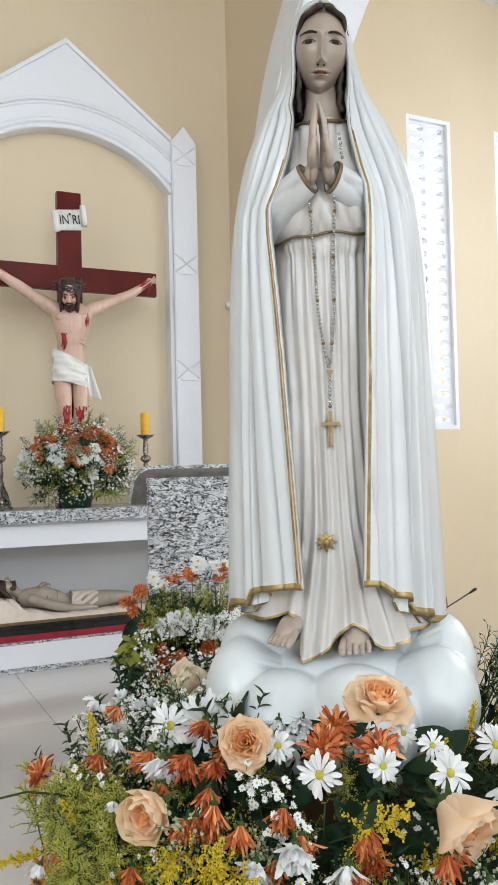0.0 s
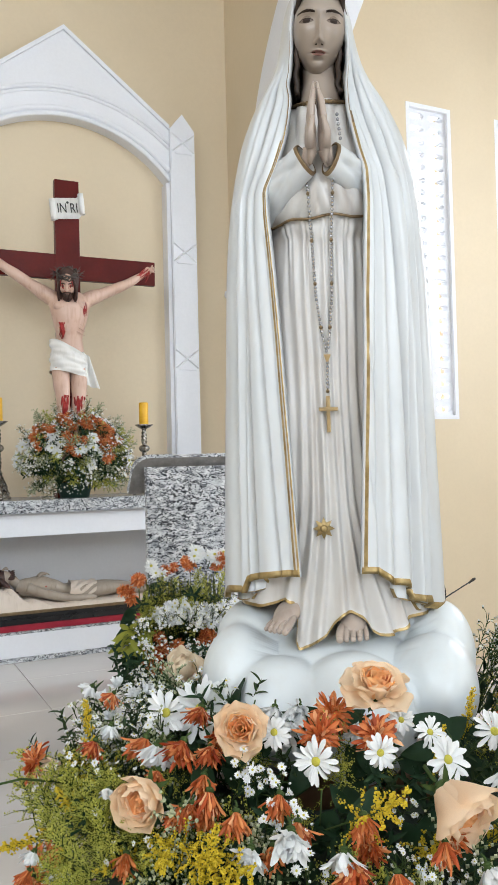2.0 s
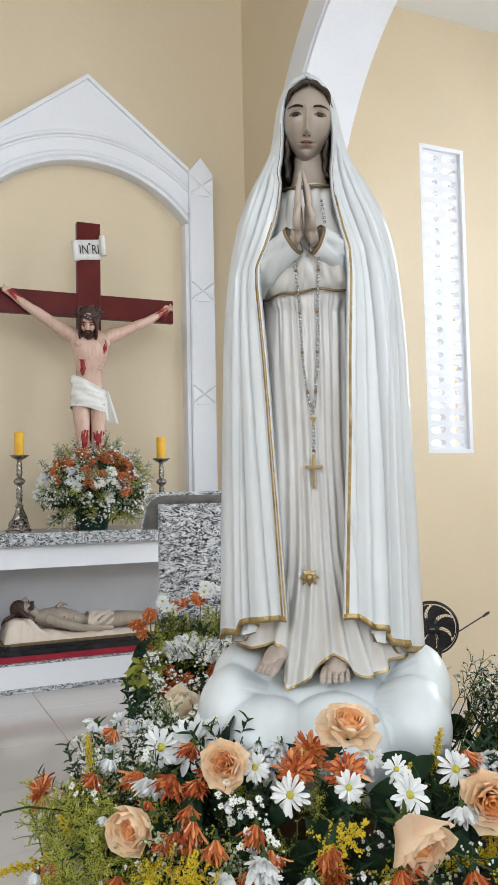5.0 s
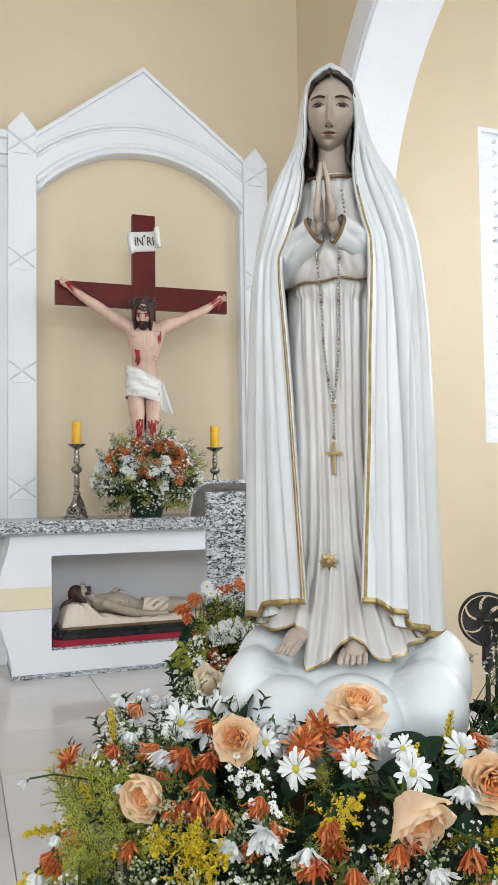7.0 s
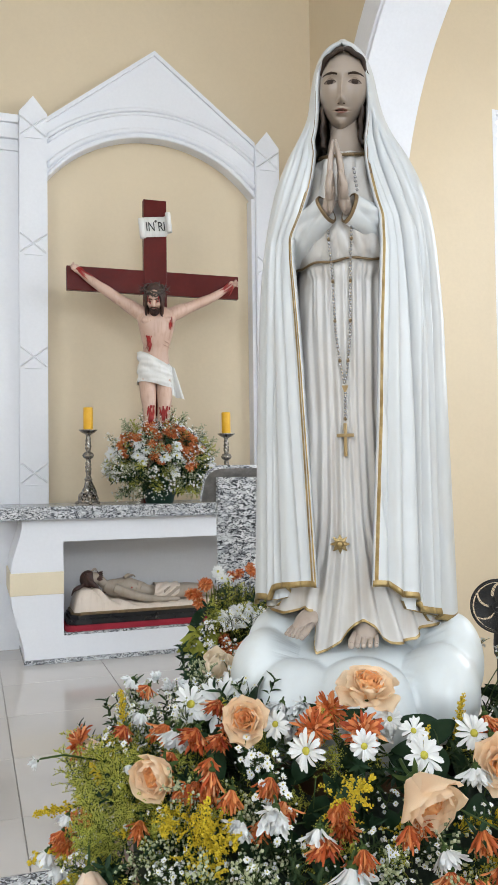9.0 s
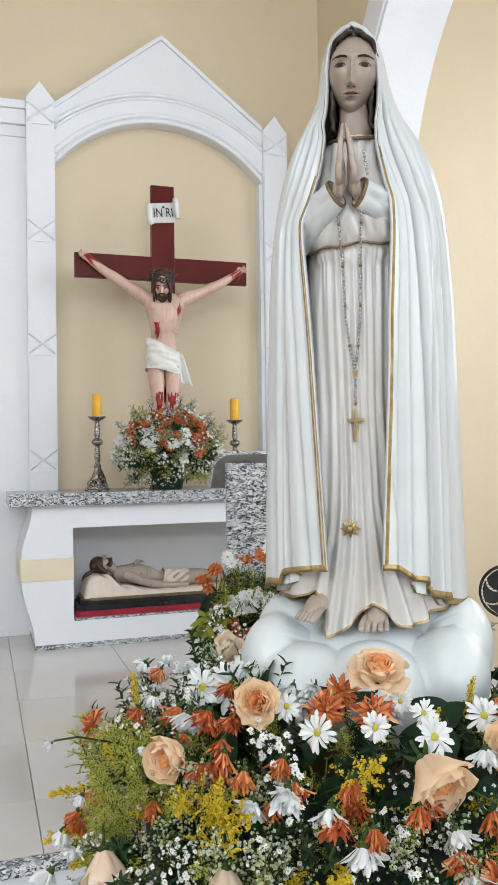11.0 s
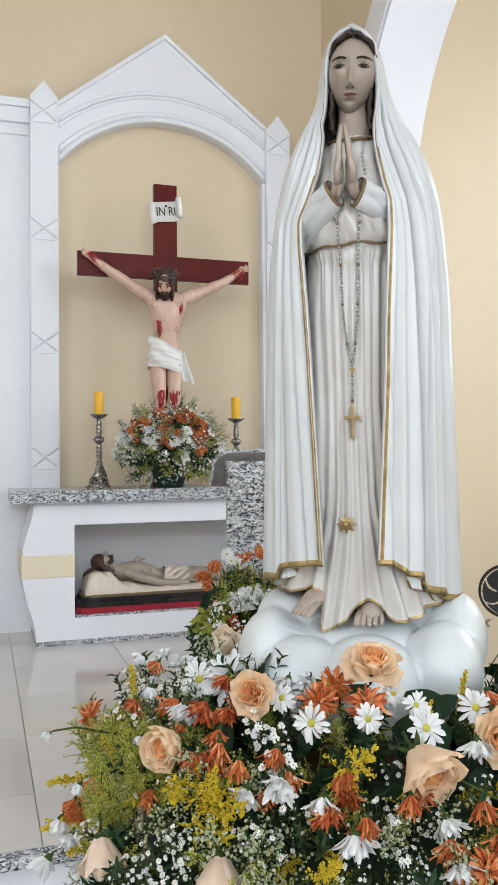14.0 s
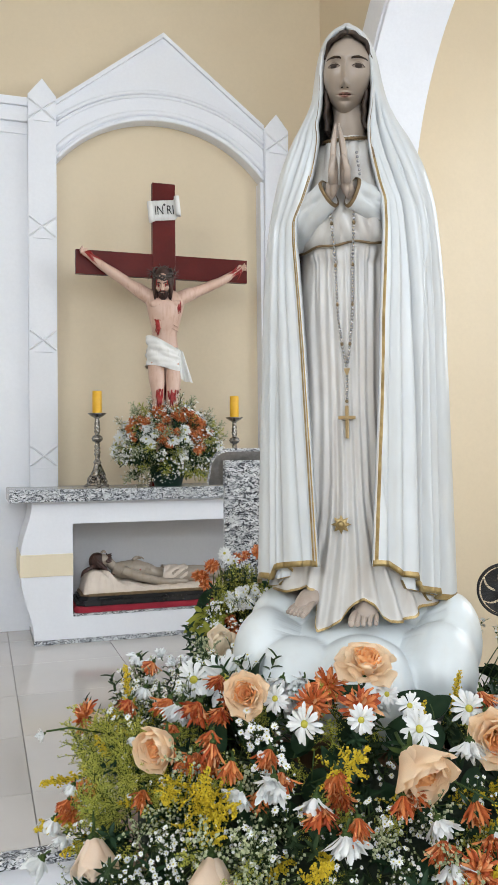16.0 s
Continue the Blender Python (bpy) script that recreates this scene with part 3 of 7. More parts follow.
# creases of the cloak: height and place from its open edge (0) to its outline (1), then depth and width
FOLDS_R = (
    (((1.74, 0.06), (1.66, 0.10), (1.58, 0.16), (1.44, 0.18), (1.26, 0.16), (1.00, 0.20), (0.86, 0.24)), 0.0038, 0.050),
    (((1.78, 0.18), (1.70, 0.26), (1.64, 0.35), (1.58, 0.42), (1.47, 0.49), (1.34, 0.53), (1.20, 0.565), (1.00, 0.59), (0.86, 0.60)), 0.0125, 0.055),
    (((1.76, 0.38), (1.68, 0.50), (1.60, 0.63), (1.52, 0.70), (1.44, 0.70), (1.34, 0.67), (1.20, 0.67), (0.86, 0.68)), 0.0085, 0.045),
    (((1.74, 0.62), (1.66, 0.74), (1.58, 0.82), (1.47, 0.87), (1.26, 0.855), (1.00, 0.85), (0.86, 0.85)), 0.0095, 0.048),
    (((1.70, 0.14), (1.62, 0.24), (1.54, 0.32), (1.46, 0.34), (1.32, 0.34), (1.10, 0.37), (0.86, 0.40)), 0.0048, 0.070),
    (((1.50, 0.78), (1.40, 0.77), (1.20, 0.76), (0.86, 0.77)), 0.0050, 0.040),
    (((1.66, 0.44), (1.61, 0.54), (1.55, 0.64)), 0.0050, 0.035),
    (((1.335, 0.03), (1.29, 0.09), (1.22, 0.17)), 0.0030, 0.028),
    (((1.19, 0.03), (1.13, 0.10), (1.04, 0.20)), 0.0032, 0.028),
)
FOLDS_L = (
    (((1.72, 0.14), (1.62, 0.28), (1.52, 0.36), (1.42, 0.37), (1.26, 0.33), (1.00, 0.27), (0.86, 0.25)), 0.0060, 0.055),
    (((1.76, 0.28), (1.66, 0.46), (1.56, 0.56), (1.42, 0.59), (1.26, 0.59), (1.00, 0.56), (0.86, 0.55)), 0.0105, 0.055),
    (((1.76, 0.52), (1.66, 0.68), (1.56, 0.76), (1.42, 0.79), (1.26, 0.80), (1.00, 0.79), (0.86, 0.79)), 0.0095, 0.050),
    (((1.50, 0.15), (1.26, 0.14), (1.05, 0.12), (0.86, 0.12)), 0.0020, 0.060),
    (((1.40, 0.67), (1.26, 0.69), (1.10, 0.69), (0.86, 0.68)), 0.0040, 0.040),
    (((1.70, 0.40), (1.62, 0.52), (1.52, 0.66)), 0.0045, 0.040),
)


def mantle_fold(phi, z, half, opening):
    """Long hanging folds below the elbows, slanting ones over the shoulders; plain pleats behind."""
    right = phi < math.pi
    q = phi if right else 2 * math.pi - phi
    back = 0.010 * groove(7.5 * q) * ease((1.85 - z) / 0.2) * ease((q - 1.45) / 0.35)
    if q > 1.9:
        return back
    g = (half * math.sin(min(q, math.pi / 2)) - opening) / max(0.01, half - opening) + max(0.0, q - math.pi / 2) * 0.5
    f = 0.0
    for way, d, w in FOLDS_R if right else FOLDS_L:
        f += valley(g, z, way, 1.75 * d, w * 1.1, 0.06)
    return back + f + 0.0012 * math.sin(14 * g + 3 * z) * ease((1.75 - z) / 0.1)


def mantle_shell(bm, hem, inset, s_range, rows, cols, gold, top=1.902, cloth=0, sides=True):
    """The cloak as a shell with thickness, open at the front, gilt along its edges."""
    def at(s, t, *depths):
        # columns crowd towards the open edges, so that the gilt border is narrow
        s = s_range[0] + (s_range[1] - s_range[0]) * s
        z0 = hem(s * 2 * math.pi)
        t = 0.5 * t + 0.5 * (1 - (1 - t) ** 2)
        z = z0 + (top - z0) * t
        b = smoothed(z, DEEP) - inset
        wide = (smoothed(z, WIDE_R) - inset, smoothed(z, WIDE_L) - inset)
        gap = (smoothed(z, OPEN_R, 0.006), smoothed(z, OPEN_L, 0.006))
        lo = math.asin(max(-1, min(1, gap[0] / max(wide[0], 1e-4))))
        hi = 2 * math.pi - math.asin(max(-1, min(1, gap[1] / max(wide[1], 1e-4))))
        phi = lo + (hi - lo) * s
        k = 0 if phi < math.pi else 1
        a = wide[k]
        edge = min(s, 1 - s)
        fold = mantle_fold(phi, z, a, gap[k]) * ease(edge / 0.02 * 0.7 + 0.3)
        lean = -0.17 * max(0.0, z - 1.73) + 0.012 * ease((z - 1.70) / 0.06)
        made = []
        for depth in depths:
            r = max(0.001, 1 + (fold - depth) / max(a, 0.02))
            made.append(Vector((a * r * math.sin(phi), -b * r * math.cos(phi) + lean, z - BASE_Z)))
        return made

    def s_of(i):
        n = cols - 1
        return 0.5 - 0.5 * math.cos(math.pi * (0.07 + 0.86 * i / n)) if s_range == (0, 1) else i / n
    if s_range == (0, 1):
        s0, s1 = s_of(0), s_of(cols - 1)
        side = [0.0, 0.0030, 0.0060, 0.0096]
        ss = side + [0.0096 + 0.9808 * (s_of(i) - s0) / (s1 - s0) for i in range(1, cols - 1)] + [1 - e for e in reversed(side)]
    else:
        ss = [i / (cols - 1) for i in range(cols)]
    ts = [0, 0.0035, 0.007] + [0.007 + 0.993 * j / (rows - 1) for j in range(1, rows)]
    n, m = len(ss), len(ts)
    outer, inner = [], []
    for j, t in enumerate(ts):
        orow, irow = [], []
        for i, s in enumerate(ss):
            trim = gold and (i in (0, 1, n - 2, n - 1) and sides or j in (0, 1))
            front, rear = at(s, t, -0.0016 if trim else 0, 0.007)
            orow.append(bm.verts.new(front))
            irow.append(bm.verts.new(rear))
        outer.append(orow)
        inner.append(irow)
    for j in range(m - 1):
        for i in range(n - 1):
            high = outer[j][i].co.z + BASE_Z
            g = cloth
            if gold and j < 2:
                g = 1
            elif gold and sides and high < 1.80:
                g = {0: 2, 1: 1, 2: 1 if high < 1.66 else cloth}.get(i, cloth) if i < n // 2 else {0: 1, 2: 1 if high < 1.62 else cloth, 1: 2}.get(n - 2 - i, cloth)
                if g == 1 and high > 1.64:
                    g = 8
            bm.faces.new((outer[j][i], outer[j][i + 1], outer[j + 1][i + 1], outer[j + 1][i])).material_index = g
            bm.faces.new((inner[j][i], inner[j + 1][i], inner[j + 1][i + 1], inner[j][i + 1])).material_index = 2
        for i in (0, n - 1):
            bm.faces.new((outer[j][i], outer[j + 1][i], inner[j + 1][i], inner[j][i])).material_index = cloth
    for i in range(n - 1):
        bm.faces.new((outer[0][i], inner[0][i], inner[0][i + 1], outer[0][i + 1])).material_index = 1 if gold else cloth
        bm.faces.new((outer[-1][i], outer[-1][i + 1], inner[-1][i + 1], inner[-1][i])).material_index = cloth


def bell(x, y, cx, cy, sx, sy):
    return math.exp(-(((x - cx) / sx) ** 2 + ((y - cy) / sy) ** 2))


def statue_head(bm):
    """A calm oval face with painted features, bowed a little."""
    before = len(bm.verts)
    cz, cy = 1.805, -0.030
    up = 0.012
    rows, cols = 290, 290

    def place(u, v):
        w = 2 * u - 1
        phi = math.pi * (0.45 * w + 0.55 * w ** 3)
        k = 2 * v - 1
        el = math.pi / 2 * (0.72 * k + 0.28 * k ** 3)
        x = 0.0410 * math.sin(phi) * math.cos(el)
        y = -0.050 * math.cos(phi) * math.cos(el)
        z = (0.070 if el > 0 else 0.066) * math.sin(el)
        if z < 0:
            x *= 1 - 0.40 * (-z / 0.066) ** 1.7
            y = y * (1 - 0.06 * (-z / 0.066) ** 2)
        zz = z + cz - up
        if y < 0:
            front = ease(-y / 0.03)
            ax = abs(x)
            d = 0.0100 * bell(x, zz, 0, 1.7725, 0.0052, 0.0062)
            d += 0.0084 * bell(x, zz, 0, 1.788, 0.0046, 0.0180)
            d += 0.0032 * bell(ax, zz, 0.0055, 1.7705, 0.0028, 0.0032)
            d -= 0.0088 * bell(ax, zz, 0.0180, 1.8045, 0.0115, 0.0080)
            d += 0.0054 * bell(ax, zz, 0.0195, 1.8020, 0.0085, 0.0052)
            d += 0.0026 * bell(ax, zz, 0.018, 1.8165, 0.015, 0.0050)
            d += 0.0036 * bell(x, zz, 0, 1.7600, 0.0085, 0.0020)
            d += 0.0042 * bell(x, zz, 0, 1.7540, 0.0070, 0.0024)
            d -= 0.0036 * bell(x, zz, 0, 1.7570, 0.0110, 0.0009)
            d -= 0.0028 * bell(x, zz, 0, 1.7482, 0.0085, 0.0026)
            d += 0.0052 * bell(x, zz, 0, 1.7370, 0.0110, 0.0070)
            d += 0.0026 * bell(ax, zz, 0.024, 1.780, 0.011, 0.014)
            d -= 0.0010 * bell(x, zz, 0, 1.7645, 0.0024, 0.0030)
            y -= d * front
        return Vector((x, y + cy, z + cz - BASE_Z))

    def paint(i, j):
        p = place((i + 0.5) / cols, (j + 0.5) / (rows - 1))
        x, z = abs(p.x), p.z + BASE_Z - up
        if p.y > cy - 0.004 or z > 1.8525 - 10 * x * x - 0.0012 * abs(math.sin(260 * x)):
            return 4
        e = x - 0.0205
        if abs(e) < 0.0106:
            k = 1 - (e / 0.0106) ** 2
            lid, low = 1.8010 + 0.0036 * k, 1.8006 - 0.0030 * k
            if lid - 0.0003 < z < lid + 0.0015 * (0.35 + 0.65 * k):
                return 5
            if low < z <= lid:
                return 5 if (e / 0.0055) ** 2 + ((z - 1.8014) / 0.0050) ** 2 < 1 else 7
            if low - 0.0008 < z <= low:
                return 11
            if lid < z < lid + 0.0046 * k:
                return 11
        if 0.0085 < x < 0.0345 and abs(z - (1.8152 - 15 * (x - 0.0215) ** 2)) < 0.0019 - 0.050 * abs(x - 0.0190):
            return 5
        if 0.0030 < x < 0.0060 and abs(z - 1.7668) < 0.0008:
            return 5
        if x < 0.0108:
            k = (1 - (x / 0.0109) ** 2) ** 0.8
            mid = 1.7566 + 11 * x * x
            if abs(z - mid) < 0.00075 * k:
                return 5
            if mid - 0.0042 * k < z < mid + (0.0034 - 0.0014 * math.exp(-(x / 0.002) ** 2)) * k:
                return 6
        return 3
    grid(bm, rows, cols, place, paint, close=True)
    # hair parted in the middle, arching round the brow, in waves down both sides under the hood
    for s in (-1, 1):
        for k in range(7):
            pts, rad = [], []
            for t in range(37):
                t /= 36
                a = min(1.0, t / 0.34) * math.pi / 2
                fall = max(0.0, t - 0.34) / 0.66
                wav = 0.0020 * math.sin(40 * t + 0.8 * k)
                x = 0.0008 + (0.0362 - 0.0004 * k) * math.sin(a) + 0.7 * wav + 0.001 * fall - 0.005 * ease((fall - 0.15) * 3)
                z = 1.8175 + (0.0345 + 0.0008 * k) * math.cos(a) - 0.118 * fall + 0.6 * wav
                y = -0.070 + 0.007 * k + 0.036 * (1 - math.cos(a)) - 0.010 * ease(fall * 1.6)
                pts.append((s * x, y, z + 0.012 - BASE_Z))
                rad.append(0.0038 + 0.0008 * ease(t * 2))
            tube(bm, pts, rad, 7, 4)
    bm.verts.ensure_lookup_table()
    bow = Matrix.Translation((-0.0045, -0.03, 1.745 - BASE_Z)) @ Matrix.Rotation(radians(13), 4, "X") @ Matrix.Rotation(radians(4.5), 4, "Y") @ Matrix.Translation((0, 0.03, BASE_Z - 1.745))
    for v in bm.verts[before:]:
        if v.co.z > 1.70 - BASE_Z:
            w = ease((v.co.z + BASE_Z - 1.70) / 0.04)
            v.co = v.co.lerp(bow @ v.co, w)
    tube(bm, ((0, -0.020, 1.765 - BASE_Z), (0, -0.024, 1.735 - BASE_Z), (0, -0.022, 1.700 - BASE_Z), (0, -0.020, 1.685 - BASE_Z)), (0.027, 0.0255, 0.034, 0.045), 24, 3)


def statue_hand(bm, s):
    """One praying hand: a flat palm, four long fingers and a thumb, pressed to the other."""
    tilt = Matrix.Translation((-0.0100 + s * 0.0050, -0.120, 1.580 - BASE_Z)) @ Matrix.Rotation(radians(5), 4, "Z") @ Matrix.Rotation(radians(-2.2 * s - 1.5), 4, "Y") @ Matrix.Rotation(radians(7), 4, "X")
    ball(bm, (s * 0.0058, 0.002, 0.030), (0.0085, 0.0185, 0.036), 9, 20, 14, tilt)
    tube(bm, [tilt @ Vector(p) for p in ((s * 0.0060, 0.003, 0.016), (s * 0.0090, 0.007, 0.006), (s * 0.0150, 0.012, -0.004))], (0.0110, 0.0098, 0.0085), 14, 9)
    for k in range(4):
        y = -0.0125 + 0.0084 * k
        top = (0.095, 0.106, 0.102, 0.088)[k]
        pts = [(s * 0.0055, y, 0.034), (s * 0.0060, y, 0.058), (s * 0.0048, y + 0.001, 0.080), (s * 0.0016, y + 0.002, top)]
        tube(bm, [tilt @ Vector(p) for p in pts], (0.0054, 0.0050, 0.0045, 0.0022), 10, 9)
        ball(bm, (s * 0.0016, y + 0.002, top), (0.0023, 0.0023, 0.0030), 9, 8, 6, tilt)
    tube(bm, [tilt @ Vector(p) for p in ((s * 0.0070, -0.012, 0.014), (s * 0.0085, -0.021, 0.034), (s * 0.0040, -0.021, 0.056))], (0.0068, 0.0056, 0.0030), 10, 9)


def statue_sleeve(bm, s):
    """A wide sleeve from under the cloak to a gilt cuff at the wrist, with a few long folds."""
    n, m = 40, 48
    end = Vector((-0.027, -0.110, 1.5855 - BASE_Z)) if s < 0 else Vector((0.0075, -0.112, 1.5845 - BASE_Z))
    root = Vector((-0.100, -0.030, 1.536 - BASE_Z)) if s < 0 else Vector((0.090, -0.020, 1.545 - BASE_Z))
    bend = root.lerp(end, 0.5) + Vector((0, -0.012, 0.004))
    ways = [root.lerp(bend, j / n).lerp(bend.lerp(end, j / n), j / n) for j in range(n + 1)]
    rows = []
    for j, p in enumerate(ways):
        t = j / n
        d = (ways[min(j + 1, n)] - ways[max(j - 1, 0)]).normalized()
        side = d.cross(Vector((0, 1, 0))).normalized()
        if side.z < 0:
            side = -side
        out = d.cross(side).normalized()
        if out.y > 0:
            out = -out
        ring = []
        for k in range(m):
            a = 2 * math.pi * k / m
            fold = 0.0
            for at, slope, deep in ((0.9, 1.5, 0.0050), (0.35, -1.2, 0.0035), (-0.25, 1.1, 0.0045), (1.5, 0.8, 0.0035)):
                fold -= deep * math.exp(-(((a - at - slope * (t - 0.55) + math.pi) % (2 * math.pi) - math.pi) / 0.17) ** 2)
            fold *= ease(t / 0.2) * ease((1.02 - t) / 0.25)
            up, wide = 0.034 - 0.009 * t, 0.026 - 0.012 * t
            ring.append(bm.verts.new(p + side * (up + fold) * math.sin(a) + out * (wide + fold) * math.cos(a)))
        rows.append(ring)
    for j in range(n):
        for k in range(m):
            bm.faces.new((rows[j][k], rows[j][(k + 1) % m], rows[j + 1][(k + 1) % m], rows[j + 1][k])).material_index = 8 if j >= n - 2 else 0
    back = ways[-1].lerp(ways[-6], 1.0)
    inner = [bm.verts.new(v.co.lerp(ways[-1], 0.16)) for v in rows[-1]]
    deep = [bm.verts.new(v.co.lerp(ways[-1], 0.25) + (back - ways[-1])) for v in rows[-1]]
    for k in range(m):
        bm.faces.new((rows[-1][k], rows[-1][(k + 1) % m], inner[(k + 1) % m], inner[k])).material_index = 8
        bm.faces.new((inner[k], inner[(k + 1) % m], deep[(k + 1) % m], deep[k])).material_index = 2
    bm.faces.new(deep).material_index = 2


def statue_foot(bm, x, y, z, turn, scale=1.0, big=-1):
    """A bare foot under the hem: sloping instep and five short toes side by side."""
    m = Matrix.Translation((x, y, z - BASE_Z)) @ Matrix.Rotation(radians(turn), 4, "Z") @ Matrix.Diagonal((scale, scale, scale, 1))
    slope = m @ Matrix.Rotation(radians(26), 4, "X")
    ball(bm, (0, 0.046, 0.008), (0.0215, 0.038, 0.0135), 9, 20, 12, slope)
    for k in range(5):
        tx = big * (-0.0190 + 0.0094 * k)
        r = (0.0062, 0.0048, 0.0047, 0.0045, 0.0040)[k]
        ahead = (0.0, 0.0005, 0.002, 0.005, 0.009)[k]
        line = ((tx * 0.75, 0.030 + ahead * 0.5, 0.0225), (tx * 0.92, 0.012 + ahead, 0.0165), (tx, -0.002 + ahead, 0.0105), (tx, -0.010 + ahead, 0.0055))
        tube(bm, [m @ Vector(p) for p in line], (r * 0.85, r * 0.9, r, r * 0.75), 10, 9)
        ball(bm, (tx, -0.0105 + ahead, 0.0060), (r * 0.92, r * 0.75, r * 0.90), 9, 10, 8, m)


def statue_cloud(bm):
    """Billowing cloud: rounded lobes swelling out of one body, soft creases between them."""
    middle = Vector((0, 0, 0.800))
    lobes = (((0.0, -0.01, 0.800), (0.155, 0.150, 0.096)), ((0.015, -0.145, 0.785), (0.088, 0.085, 0.090)), ((0.134, -0.105, 0.815), (0.060, 0.085, 0.076)), ((0.160, -0.020, 0.845), (0.048, 0.085, 0.078)), ((0.105, 0.04, 0.868), (0.090, 0.09, 0.062)),
             ((-0.088, -0.135, 0.790), (0.078, 0.085, 0.078)), ((-0.148, -0.065, 0.822), (0.058, 0.085, 0.078)), ((-0.120, 0.02, 0.858), (0.072, 0.085, 0.070)), ((0.0, 0.09, 0.83), (0.15, 0.09, 0.09)))

    def reach(d, c, r):
        """How far along d the far side of an ellipsoid lies."""
        o = Vector(((middle.x - c[0]) / r[0], (middle.y - c[1]) / r[1], (middle.z - c[2]) / r[2]))
        w = Vector((d.x / r[0], d.y / r[1], d.z / r[2]))
        a, b, k = w.dot(w), o.dot(w), o.dot(o) - 1
        disc = b * b - a * k
        if disc <= 0:
            return 0.0
        return max(0.0, (-b + math.sqrt(disc)) / a)

    def place(u, v):
        phi, el = u * 2 * math.pi, -math.pi / 2 + v * math.pi
        d = Vector((math.cos(el) * math.sin(phi), -math.cos(el) * math.cos(phi), math.sin(el)))
        far = sum(reach(d, c, r) ** 34 for c, r in lobes) ** (1 / 34)
        p = middle + d * far
        return Vector((p.x, p.y, max(p.z, BASE_Z) - BASE_Z))
    grid(bm, 150, 300, place, 10, close=True)


def statue():
    bm = bmesh.new()
    # tunic
    n_phi, n_z = 360, 110

    def place(u, v):
        phi = (u - 0.5) * 2 * math.pi
        x0 = 0.15 * math.sin(phi) if math.cos(phi) > 0 else math.copysign(0.2, math.sin(phi))
        lo = lerp(x0, TUNIC_HEM) - 0.004
        if v < 0.02:
            z = lo + v * 0.22
        else:
            z = lo + 0.005 + (1.697 - lo - 0.005) * (v - 0.02) / 0.98
        x, y = tunic_point(phi, z, 0.0015 if v < 0.012 else 0.0)
        return Vector((x, y, z - BASE_Z))
    grid(bm, n_z, n_phi, place, lambda i, j: 1 if j < 2 else 2, close=True)
    # cord at the waist
    ring = []
    for k in range(121):
        phi = 2 * math.pi * k / 120
        z = 1.508 + 0.003 * math.sin(phi) + 0.002 * math.sin(9 * phi + 0.6)
        x, y = tunic_point(phi, 1.503, 0.0065)
        ring.append((x, y, z - BASE_Z))
    tube(bm, ring, 0.0022, 8, 8)
    # pleated collar
    ring = [(0.045 * math.sin(a), -0.014 - 0.056 * math.cos(a), 1.687 + 0.014 * (1 - math.cos(a)) - BASE_Z) for a in (2 * math.pi * k / 180 for k in range(181))]
    tube(bm, ring, [0.0031 + 0.0007 * math.sin(k * 2.1) for k in range(181)], 8, 8)

    def hem(phi):
        right = phi < math.pi
        f = phi if right else 2 * math.pi - phi
        if right:
            line = ((0.0, 0.981), (0.19, 0.979), (0.35, 0.963), (0.52, 0.958), (0.63, 0.945), (0.68, 0.936), (0.90, 0.928), (0.98, 0.917), (1.20, 0.914), (2.0, 0.910), (3.2, 0.915))
        else:
            line = ((0.0, 0.978), (0.32, 0.976), (0.66, 0.966), (0.70, 0.950), (1.10, 0.945), (1.15, 0.936), (2.0, 0.930), (3.2, 0.915))
        return lerp(f, line) + 0.001 * math.sin(15 * f)
    mantle_shell(bm, hem, 0.0, (0, 1), 130, 480, True)

    # turned-under pleats that show below the hem at both sides
    tau = 2 * math.pi

    def pleat(right, line, inset):
        lo, hi = line[0][0], line[-1][0]
        span = (lo / tau, hi / tau) if right else (1 - hi / tau, 1 - lo / tau)
        mantle_shell(bm, lambda phi: lerp(phi if right else tau - phi, line), inset, span, 14, 60, True, 1.06, 0, False)
    pleat(True, ((0.38, 0.955), (0.42, 0.941), (0.66, 0.934), (0.90, 0.925), (0.98, 0.922)), 0.011)
    pleat(True, ((0.78, 0.932), (0.86, 0.916), (1.05, 0.912), (1.30, 0.909)), 0.020)
    pleat(False, ((0.44, 0.974), (0.50, 0.956), (0.62, 0.950), (1.00, 0.945)), 0.011)
    pleat(False, ((0.62, 0.950), (0.70, 0.938), (0.95, 0.933), (1.25, 0.931)), 0.020)
    statue_head(bm)
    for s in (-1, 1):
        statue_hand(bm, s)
        statue_sleeve(bm, s)
    statue_foot(bm, -0.090, -0.118, 0.897, -28, 0.95, -1)
    statue_foot(bm, 0.018, -0.126, 0.885, -4, 1.0, 1)
    # gilt star on the tunic
    c = Vector((-0.018, tunic_front(-0.018, 1.045) - 0.004, 1.045 - BASE_Z))
    mid = bm.verts.new(c + Vector((0, -0.005, 0)))
    rim = []
    for k in range(16):
        r = 0.0165 if k % 2 == 0 else 0.0092
        a = math.pi * k / 8
        rim.append(bm.verts.new(c + Vector((r * math.sin(a), 0.002, r * math.cos(a)))))
    for k in range(16):
        bm.faces.new((mid, rim[k], rim[(k + 1) % 16])).material_index = 1
    ball(bm, tuple(c + Vector((0, -0.003, 0))), (0.006, 0.004, 0.006), 1)
    statue_cloud(bm)
    bmesh.ops.recalc_face_normals(bm, faces=bm.faces)
    ob = part("statue", bm, (MANTLE, GILT, TUNIC, SKIN, HAIR, BROW, LIP, EYE, OLDGILT, FOOT, CLOUD, SKINLINE))
    ob.matrix_world = STAND
    tagged(ob, "painted praying figure in a gilt-edged white cloak on a cloud", "statue")
    return ob


statue()

